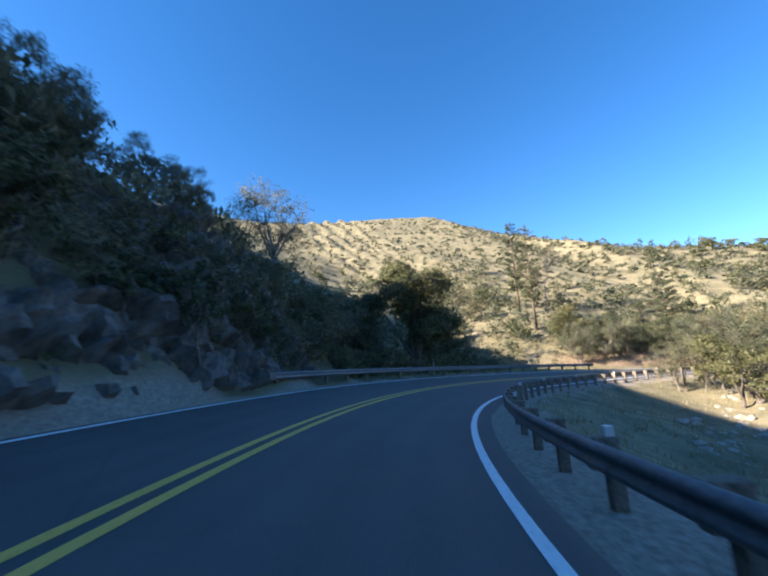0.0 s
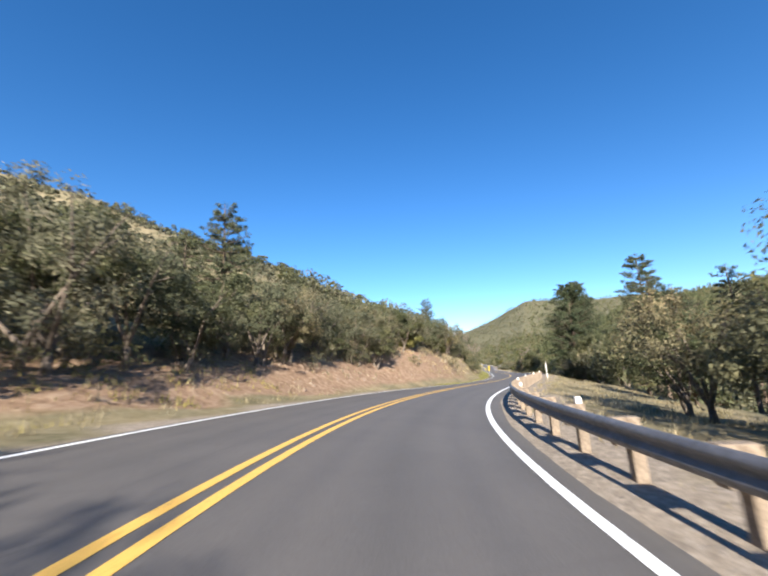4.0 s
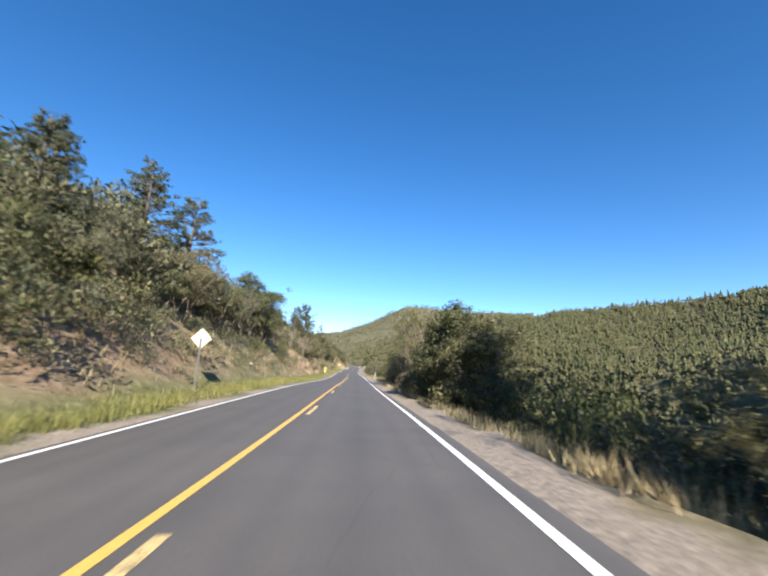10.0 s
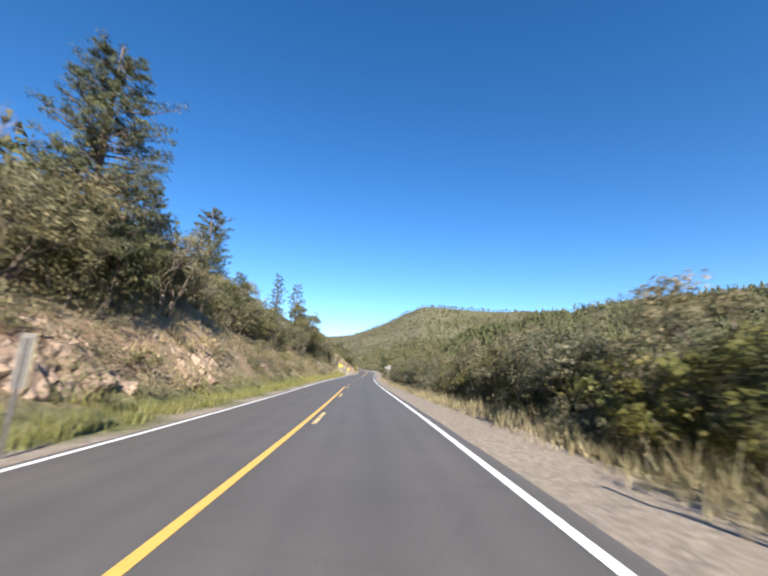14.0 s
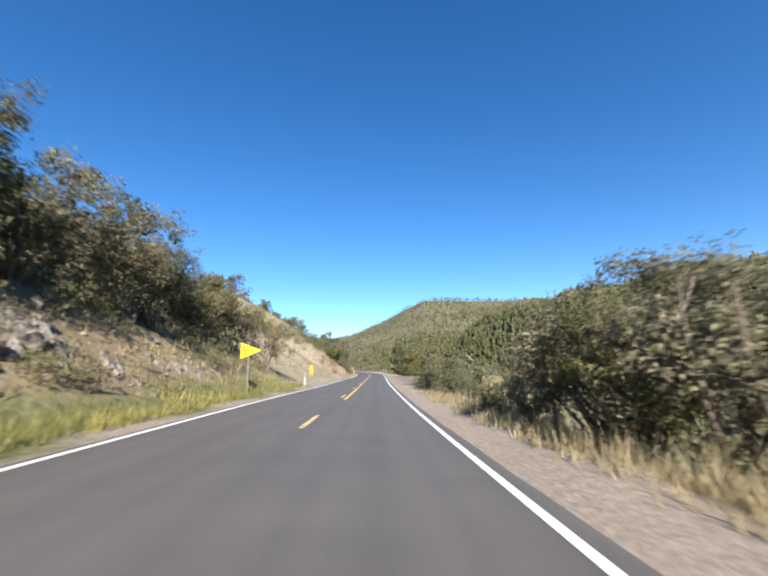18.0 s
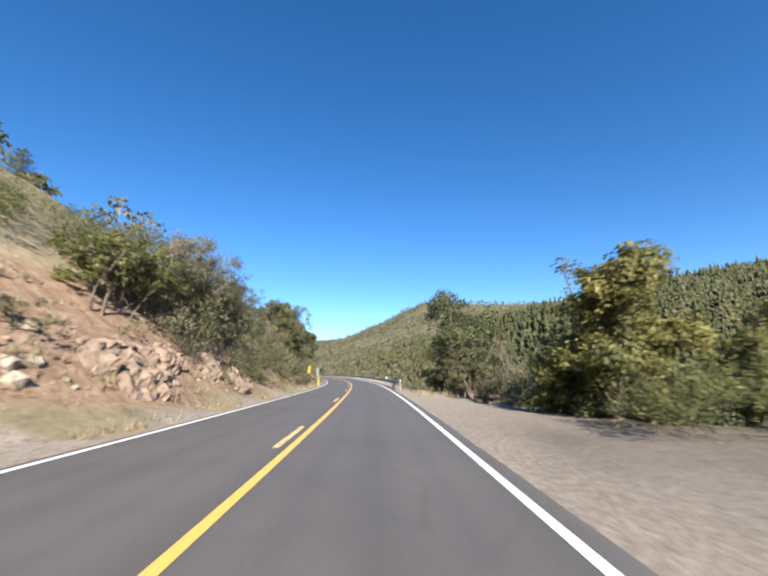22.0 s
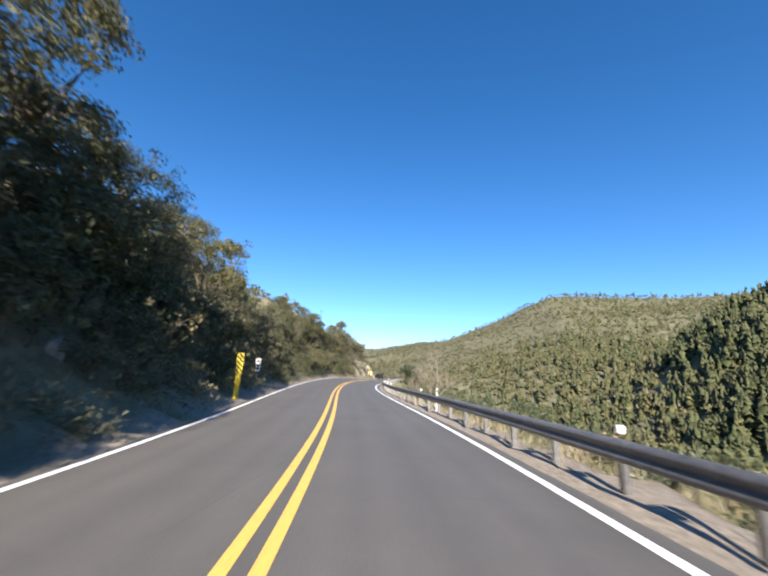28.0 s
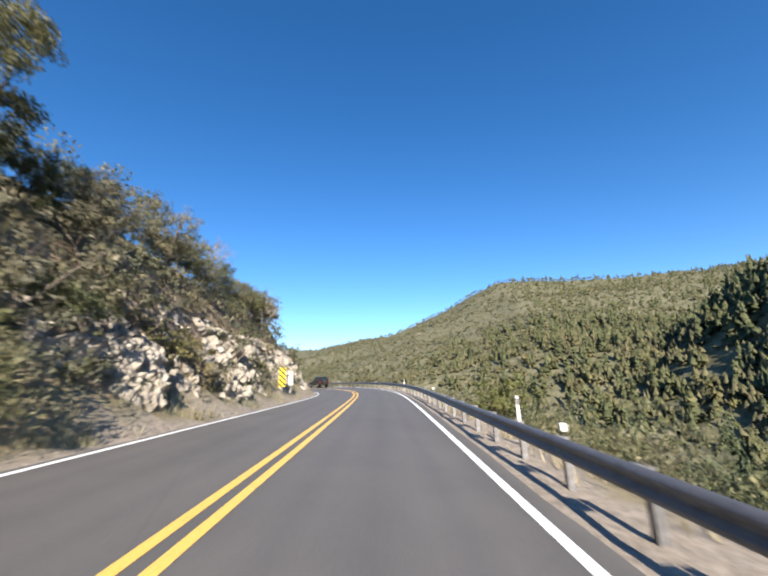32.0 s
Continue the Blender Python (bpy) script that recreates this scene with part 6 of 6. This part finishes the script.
x, y = kept(*polar(8200, -120, 2, 0.18, 1.01), 70, 2000)
far_crowns("far_pines", "dark bushy conifers covering the opposite valley slope", rng, x[::2], y[::2], rng.uniform(3, 6, len(x[::2])), rng.uniform(1.4, 2.7, len(x[::2])), FAR_PINE, 5)
far_spires("far_pines", "scattered taller conifers on the opposite valley slope", rng, x[1::3], y[1::3], rng.uniform(5, 9, len(x[1::3])), rng.uniform(1.5, 2.5, len(x[1::3])), FAR_PINE)
az, r = np.radians(rng.uniform(-75, -5, 2600)), rng.uniform(170, 430, 2600)
x, y = kept(HUB[0] - r * np.sin(az), HUB[1] + r * np.cos(az), 75, 3000)
far_crowns("ridge_pines", "round-headed trees on the nearer wooded ridge", rng, x[::2], y[::2], rng.uniform(4, 8, len(x[::2])), rng.uniform(1.8, 3.4, len(x[::2])), FAR_PINE)
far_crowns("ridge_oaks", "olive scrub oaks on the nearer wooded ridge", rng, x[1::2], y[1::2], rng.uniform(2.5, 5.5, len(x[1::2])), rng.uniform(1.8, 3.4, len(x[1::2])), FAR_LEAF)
far_spires("ridge_spires", "taller conifers on the nearer wooded ridge", rng, x[3::10], y[3::10], rng.uniform(5, 9, len(x[3::10])), rng.uniform(1.5, 2.4, len(x[3::10])), FAR_PINE)
az, r = np.radians(-2.0 - 32 * np.sqrt(rng.uniform(0, 1, 700))), rng.uniform(215, 380, 700)
x, y = kept(HUB[0] - r * np.sin(az), HUB[1] + r * np.cos(az), 100, 3000)
far_spires("ridge_firs", "dark firs at the end of the wooded ridge", rng, x[::4], y[::4], rng.uniform(6, 11, len(x[::4])), rng.uniform(1.6, 2.8, len(x[::4])), FAR_PINE)
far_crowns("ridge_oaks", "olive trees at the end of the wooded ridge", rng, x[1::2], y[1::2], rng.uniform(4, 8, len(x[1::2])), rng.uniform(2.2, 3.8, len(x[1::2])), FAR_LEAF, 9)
x, y = kept(*strewn(420, 400, 700, 24, 95), 22, 110)
thicket("valley_trees", "tall olive trees crowding the valley floor", rng, x, y, rng.uniform(4, 8, len(x)), rng.uniform(2.0, 3.4, len(x)), 154, FAR_LEAF, 0.25, 1.3)
az, r = np.radians(14 - 64 * np.sqrt(rng.uniform(0, 1, 2500))), np.sqrt(rng.uniform(70 ** 2, 340 ** 2, 2500))
x, y = kept(-174 - r * np.sin(az), 521 + r * np.cos(az), 45, 3000)
far_crowns("hollow_oaks", "olive trees crowding the hollow below the wooded ridge", rng, x[::2], y[::2], rng.uniform(4, 8, len(x[::2])), rng.uniform(2.0, 3.4, len(x[::2])), FAR_LEAF, 9)
far_crowns("hollow_pines", "dark bushy conifers crowding the hollow", rng, x[1::4], y[1::4], rng.uniform(5, 10, len(x[1::4])), rng.uniform(2.0, 3.2, len(x[1::4])), FAR_PINE, 9)
far_spires("hollow_firs", "tall firs standing in the hollow below the ridge", rng, x[3::4], y[3::4], rng.uniform(7, 13, len(x[3::4])), rng.uniform(1.7, 2.8, len(x[3::4])), FAR_PINE, 7, 7)
az, r = np.radians(rng.uniform(-15, -3, 420)), rng.uniform(290, 420, 420)
x, y = kept(HUB[0] - r * np.sin(az), HUB[1] + r * np.cos(az), 60, 3000)
far_spires("ridge_firs", "tall dark firs on the nose of the wooded ridge", rng, x, y, rng.uniform(8, 14, len(x)), rng.uniform(1.8, 3.0, len(x)), FAR_PINE, 6, 7)
x, y = kept(*strewn(5200, 430, 760, 30, 330), 28, 340)
far_crowns("slope_brush", "low olive brush between the valley trees", rng, x, y, rng.uniform(1.4, 3.2, len(x)), rng.uniform(1.2, 2.6, len(x)), FAR_LEAF, 5)
x, y = kept(*strewn(210, 548, 690, 22, 80), 20, 90)
s, d = nearest(x, y)
high = np.clip(on_road(s, 0.0)[:, 2] - 1.5 - 0.12 * (d - 20) - ground_at(x, y), 2.5, rng.uniform(6, 12, len(x)))
thicket("slope_firs", "dark firs on the slope below the last bend", rng, x, y, high, 0.2 * high + rng.uniform(0.5, 1.0, len(x)), 420, PINE_LEAF, 0.8, 1.2)
y = rng.uniform(585, 725, 460)
x = -116 + 0.3 * (y - 610) + 125 * rng.uniform(0, 1, 460)
far_crowns("valley_firs", "dense bushy conifers below the wooded ridge", rng, x, y, rng.uniform(5, 10, len(x)), rng.uniform(2.2, 3.6, len(x)), FAR_PINE, 14)
x, y = kept(*strewn(1500, 380, 740, 36, 200), 32, 210)
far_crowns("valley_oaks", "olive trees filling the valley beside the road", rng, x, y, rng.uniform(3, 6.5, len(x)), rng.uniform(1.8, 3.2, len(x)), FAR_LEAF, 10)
x, y = kept(*strewn(170, 380, 700, 30, 150), 26, 160)
thicket("valley_firs", "dark firs among the olive trees in the valley", rng, x, y, rng.uniform(7, 13, len(x)), rng.uniform(1.8, 2.8, len(x)), 150, FAR_PINE, 0.85, 1.3)
x, y = kept(*polar(9500, -100, 30, 0.15, 1.0), 70, 3000)
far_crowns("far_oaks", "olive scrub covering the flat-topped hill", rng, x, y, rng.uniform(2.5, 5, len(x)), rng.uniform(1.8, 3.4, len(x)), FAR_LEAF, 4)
x, y = kept(*polar(260, -16, 26, 0.45, 0.97), 80, 3000)
thicket("far_rocks", "pale rock ledges showing between the scrub", rng, x, y, rng.uniform(1.0, 2.6, len(x)), rng.uniform(1.0, 3.2, len(x)), 10, TAN_ROCK, 0.0, 1.0, "rocks")
x, y = kept(*polar(2600, -20, 30, 0.25, 1.0), 80, 3000)
far_crowns("far_brush", "grey brush on the flat-topped hill", rng, x, y, rng.uniform(2, 4, len(x)), rng.uniform(1.6, 3.0, len(x)), FAR_LEAF, 4)


# ---- grass ----
def tufts(name, label, x, y, high, mat, blades=9, wide=0.017):
    z = ground_at(x, y)
    m = len(x)
    rep = lambda q: np.repeat(q, blades)
    a, lean = rng.uniform(0, 6.283, m * blades), rng.uniform(0.05, 0.6, m * blades)
    h = rep(high) * rng.uniform(0.55, 1.15, m * blades)
    bx, by = rep(x) + rng.normal(size=m * blades) * 0.16, rep(y) + rng.normal(size=m * blades) * 0.16
    bz = rep(z) - 0.05
    q = rng.uniform(0, 6.283, m * blades)
    wx, wy = np.cos(q) * wide, np.sin(q) * wide
    tip = np.stack([bx + np.cos(a) * lean * h, by + np.sin(a) * lean * h, bz + h], 1)
    w = np.stack([wx, wy, 0 * wx], 1)
    foot = np.stack([bx, by, bz], 1)
    verts = np.stack([foot - w, foot + w, tip], 1).reshape(-1, 3)
    tagged(new(name, sheet(name, verts, np.arange(len(verts)).reshape(-1, 3), mat, False)), label, "grass", kind="stuff")


x, y = kept(*strewn(7200, 92, 338, -6.9, -4.9), -8, -4.9)
s, d = nearest(x, y)
x, y, s = (q[(s > 128) | (d > -5.7)] for q in (x, y, s))
tufts("green_verge_grass", "green and straw verge grass along the uphill edge", x, y, rng.uniform(0.25, 0.65, len(x)) * (0.5 + 0.5 * ease(s, 112, 134)), VERGE, 10, 0.014)
x, y = kept(*strewn(3600, 55, 470, -13, -5.2), -14, -5)
tufts("bank_grass", "dry straw tufts on the cut bank", x, y, rng.uniform(0.15, 0.42, len(x)), STRAW, 8)
x, y = kept(*strewn(4000, 95, 335, -13, -6.4), -14, -6.2)
tufts("slope_straw", "dry straw and weeds over the cut bank", x, y, rng.uniform(0.2, 0.6, len(x)), STRAW, 9, 0.02)
x, y = kept(*strewn(2600, 335, 388, -28, -6.8), -30, -6.6)
tufts("hillside_grass", "pale dry grass covering the bare slope", x, y, rng.uniform(0.12, 0.4, len(x)), STRAW, 10, 0.03)
x, y = kept(*strewn(3600, 150, 336, 5.6, 8.8), 5.5, 9)
s, d = nearest(x, y)
tufts("shoulder_grass", "tall straw grass along the downhill shoulder", x, y, rng.uniform(0.2, 0.6, len(x)) * (1 + 0.9 * ease(d, 6, 7.4)), STRAW, 10)
x, y = kept(*strewn(2400, 400, 720, 4.9, 9), 4.9, 10)
tufts("rail_grass", "straw grass behind the guardrail", x, y, rng.uniform(0.15, 0.5, len(x)), STRAW, 9)
x, y = kept(*strewn(3200, 385, 640, -7.0, -4.6), -7.2, -4.5)
tufts("rock_foot_grass", "dry straw grass at the foot of the rock cut", x, y, rng.uniform(0.15, 0.5, len(x)), STRAW, 10)
x, y = kept(*strewn(1900, 530, 640, -6.0, -4.6), -6.2, -4.6)
tufts("foot_straw", "tall straw grass at the foot of the pale rocks", x, y, rng.uniform(0.3, 0.8, len(x)), STRAW, 12, 0.013)
x, y = kept(*strewn(1800, 10, 110, 5.2, 14), 5.1, 16)
tufts("bend_grass", "pale dry grass inside the bend", x, y, rng.uniform(0.1, 0.3, len(x)), STRAW, 9)
x, y = kept(*strewn(1800, 24, 70, -24, -6), -25, -5.8)
tufts("flat_grass", "short yellowish grass beyond the outer guardrail", x, y, rng.uniform(0.15, 0.4, len(x)), VERGE, 8)


x, y = kept(*strewn(120, 548, 564, 6.0, 8.8), 5.8, 9)
tufts("tall_straw_grass", "big clump of tall straw grass behind the guardrail", x, y, rng.uniform(0.9, 1.5, len(x)), STRAW, 40, 0.012)


# dried flower stalks among the tall grass
for s, d, high in ((559.5, 6.6, 3.9), (555.8, 7.2, 3.2), (553.6, 7.4, 3.4), (554.6, 8.2, 2.7)):
    stalk = thing("flower_stalk", "tall thin dried yucca stalk rising from straw grass", "plant", "dried flower stalks", at=at_road(s, d))
    kv, kf = [], []
    tube(kv, kf, [(0, 0, -1.2), (0.02, 0.01, high * 0.5), (0.05, 0.03, high)], [0.016, 0.012, 0.006], 6)
    part("stem", sheet("stem", kv, kf, STRAW), stalk)
    pods = np.random.default_rng(int(s * 10))
    q = pods.uniform(0.62, 1.0, 40)
    pv2, pf2 = leaves(pods, np.stack([0.05 * q, 0.03 * q, high * q], 1), np.full(40, 0.045), 4, 0.02)
    part("seed_head", sheet("seed_head", pv2, pf2, STRAW, False), stalk, "dry pale seed pods")


# ---- rocks ----
def cells(u, v, size, seed):
    """Jittered cells: a random value for each cell and how near its edge is."""
    u, v = u / size, v / size
    i, j = np.floor(u), np.floor(v)
    r = lambda a, b, k: (np.sin(a * 127.1 + b * 311.7 + k * 74.7 + seed) * 43758.5453) % 1.0
    one, two, val = np.full(u.shape, 9.0), np.full(u.shape, 9.0), np.zeros(u.shape)
    for di in (-1, 0, 1):
        for dj in (-1, 0, 1):
            a, b = i + di, j + dj
            d = np.hypot(a + r(a, b, 1) - u, b + r(a, b, 2) - v)
            nearer = d < one
            two = np.where(nearer, one, np.minimum(two, d))
            val = np.where(nearer, r(a, b, 3), val)
            one = np.where(nearer, d, one)
    return val, two - one


def crag(parent, s0, s1, low, high, mat, depth=0.7, seed=1, cover=0.2, step=0.2, proud=0.0):
    """Broken blocky rock face laid over the cut."""
    s, h = np.arange(s0, s1 + step, step), np.arange(low, high + step, step)
    S, H = np.meshgrid(s, h)
    S, H = S.ravel(), H.ravel()
    v, a1, h1, a2 = (table(UPHILL, S, k) for k in range(1, 5))
    d = -4.15 - v - np.where(H < h1, H / a1, h1 / a1 + (H - h1) / a2)
    p = on_road(S, 0.0)
    hd = np.interp(S, ST, RH)
    x, y = p[:, 0] + d * np.cos(hd), p[:, 1] + d * np.sin(hd)
    z = ground_at(x, y)
    warp = 0.35 * wobble(S, H, 1.1, seed + 9)
    big, e1 = cells(S + 0.3 * H + warp, H * 0.8 + warp, 0.95, seed)
    small, e2 = cells(S - 0.2 * H + warp, H * 1.0, 0.36, seed + 5)
    out = depth * (big - 0.35) + 0.4 * depth * (small - 0.5) - 0.55 * depth * (e1 < 0.12) - 0.2 * depth * (e2 < 0.12)
    out += depth * (0.4 * wobble(S, H, 2.6, seed + 3) + 0.16 * wobble(S, H, 0.45, seed + 4))
    out -= 0.9 * depth * ease(wobble(S, H * 1.6, 4.5, seed + 2), cover, cover + 0.35)
    out += proud
    rim = np.minimum(np.minimum(S - s0, s1 - S) / 1.5, np.minimum((H - low) / 0.4, (high - H) / 1.2))
    out = np.where(rim < 1, out * np.clip(rim, 0, 1) - 0.45 * (1 - np.clip(rim, 0, 1)), out)
    x, y, z = x + out * 0.85 * np.cos(hd), y + out * 0.85 * np.sin(hd), z + out * 0.45
    n, m = len(s), len(h)
    q = (np.arange(m - 1)[:, None] * n + np.arange(n - 1)).ravel()
    part("rock_face", sheet("rock_face", np.stack([x, y, z], 1), np.stack([q, q + 1, q + n + 1, q + n], 1), mat, False), parent, "broken blocky rock")



def boulder(seed, mat):
    r = np.random.default_rng(seed)
    def build(bm):
        bmesh.ops.create_icosphere(bm, subdivisions=1, radius=0.5)
        cut = [(r.normal(size=3), r.uniform(0.22, 0.38)) for _ in range(9)]
        for v in bm.verts:
            for n, lim in cut:
                n = Vector(n).normalized()
                over = v.co.dot(n) - lim
                if over > 0:
                    v.co -= n * over
            v.co = Vector((v.co.x * 1.25, v.co.y, v.co.z * 1.1))
    return solid("stone", build, mat)


STONES = [boulder(100 + k, ROCK) for k in range(5)] + [boulder(120 + k, PALE_ROCK) for k in range(4)]
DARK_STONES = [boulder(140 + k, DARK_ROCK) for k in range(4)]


def outcrop(label, s0, s1, count, lo, hi, low, high, pale=0.3, d_off=0.0, dark=False):
    """A broken rock face: stones set into the cut."""
    ob = thing("rock_outcrop", label, "rock face")
    for k in range(count):
        s = T.uniform(s0, s1)
        v, a1 = float(table(UPHILL, s, 1)), float(table(UPHILL, s, 2))
        d = -4.15 - v - T.uniform(low, high) / a1 + 0.15 + d_off
        x, y, _ = on_road(s, d)
        z = float(ground_at(x, y)[0])
        size = T.uniform(lo, hi) * (0.6 if T.random() < 0.5 else 1.0)
        me = DARK_STONES[T.randrange(4)] if dark else STONES[5 + T.randrange(4)] if T.random() < pale else STONES[T.randrange(5)]
        part("stone", me, ob, "", Matrix.Translation((x, y, z)) @ Matrix.Rotation(T.uniform(0, 6.28), 4, "Z") @ Matrix.Rotation(T.uniform(-0.5, 0.5), 4, "X") @ Matrix.Diagonal((size, size * T.uniform(0.7, 1.1), size * T.uniform(0.7, 1.3), 1)))
    return ob


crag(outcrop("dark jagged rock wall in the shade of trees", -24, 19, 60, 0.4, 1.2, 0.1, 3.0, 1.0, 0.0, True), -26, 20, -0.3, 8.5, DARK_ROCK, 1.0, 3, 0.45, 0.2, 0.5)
crag(outcrop("pinkish broken rock cut with loose stones", 387, 422, 90, 0.1, 0.4, 0.0, 1.6, 0.35), 387, 423, 0.0, 3.4, ROCK, 0.6, 7, 0.2, 0.14)
crag(outcrop("reddish layered rock cut with bushes above", 434, 470, 70, 0.1, 0.4, 0.0, 1.4, 0.25), 432, 472, 0.0, 5.2, ROCK, 0.9, 11, 0.5, 0.14)
crag(outcrop("pale jagged rock face above the bend", 582, 624, 90, 0.12, 0.45, 0.0, 1.6, 0.7), 579.5, 626, 0.0, 5.4, PALE_ROCK, 0.85, 15, 0.1, 0.14)
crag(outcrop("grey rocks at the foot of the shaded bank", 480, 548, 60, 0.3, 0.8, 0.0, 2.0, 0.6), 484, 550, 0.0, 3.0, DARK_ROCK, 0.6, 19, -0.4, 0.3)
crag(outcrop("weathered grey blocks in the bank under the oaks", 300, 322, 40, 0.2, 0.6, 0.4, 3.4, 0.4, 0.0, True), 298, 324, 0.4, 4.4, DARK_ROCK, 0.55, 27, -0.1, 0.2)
crag(outcrop("tan broken bank with loose stones", 225, 262, 60, 0.1, 0.35, 0.1, 3.0, 0.1), 214, 264, 0.2, 4.0, ROCK, 0.5, 23, 0.0, 0.2)
outcrop("pale scree of broken stones below the grassy slope", 378, 387, 90, 0.15, 0.6, 0.3, 5.5, 0.7)
outcrop("scattered stones in the red cut bank", 70, 128, 110, 0.12, 0.45, 0.1, 3.6, 0.3)
outcrop("scattered stones in the tan cut bank", 165, 330, 90, 0.12, 0.5, 0.2, 4.5, 0.4)
outcrop("loose stones on the bare grassy slope", 340, 384, 60, 0.1, 0.4, 0.2, 9.0, 0.5)
# pale boulders in the dry wash inside the bend
wash = thing("wash_stones", "pale boulders strewn in the dry wash", "stones")
for k in range(70):
    x, y, _ = on_road(20 + k * 0.45 + T.uniform(-2, 2), T.uniform(11, 15))
    z = float(ground_at(x, y)[0])
    q = T.uniform(0.25, 0.8)
    part("stone", STONES[5 + k % 4], wash, "", Matrix.Translation((x, y, z)) @ Matrix.Rotation(T.uniform(0, 6.28), 4, "Z") @ Matrix.Diagonal((q, q, q * 0.8, 1)))


# ---- pole on the hill ----
pole = thing("utility_pole", "twin-mast wooden utility pole with a crossarm on the hill", "pole", at=at_road(552.9, -30.7))
for mx in (-0.55, 0.55):
    pv, pf = [], []
    tube(pv, pf, [(mx * 1.3, 0, -0.8), (mx * 1.1, 0, 2.4), (mx, 0, 4.9)], [0.13, 0.11, 0.09], 8)
    part("mast", sheet("mast", pv, pf, POST_WOOD), pole)
part("crossarm", solid("crossarm", lambda bm: box(bm, -1.5, 1.5, -0.07, 0.07, 4.35, 4.52), POST_WOOD, 0.01), pole)
for ix in (-1.4, 0.0, 1.4):
    iv, jf = [], []
    tube(iv, jf, [(ix, 0, 4.52), (ix, 0, 4.6), (ix, 0, 4.74)], [0.03, 0.055, 0.03], 8)
    part("insulator", sheet("insulator", iv, jf, GLASS_DARK), pole)


# ---- prickly pear at the foot of the bank ----
def prickly_pear(s, d, seed):
    ob = thing("prickly_pear", "pale green prickly pear cactus under the bank brush", "cactus", at=at_road(s, d))
    r = np.random.default_rng(seed)

    def pad_at(base, way, turn_to, size, level):
        def build(bm):
            bmesh.ops.create_uvsphere(bm, u_segments=10, v_segments=6, radius=0.5)
            for v in bm.verts:
                v.co = Vector((v.co.x * (0.72 + 0.3 * v.co.z), v.co.y * 0.16, v.co.z + 0.48))
        m = Matrix.Translation(base) @ way.to_track_quat("Z", "Y").to_matrix().to_4x4() @ Matrix.Rotation(turn_to, 4, "Z") @ Matrix.Diagonal((size, size, size, 1))
        part("pad", solid("pad", build, CACTUS), ob, "", m)
        if level < 3:
            for q in range(2):
                side = (way + Vector((r.normal() * 0.45, r.normal() * 0.45, 0.2))).normalized()
                pad_at(base + way * size * 0.9, side, r.uniform(0, 6.28), size * r.uniform(0.75, 0.95), level + 1)

    for q in range(3):
        pad_at(Vector((r.normal() * 0.25, r.normal() * 0.25, 0.0)), Vector((r.normal() * 0.3, r.normal() * 0.3, 1)).normalized(), r.uniform(0, 6.28), 0.34, 0)


prickly_pear(580.4, -5.7, 7)
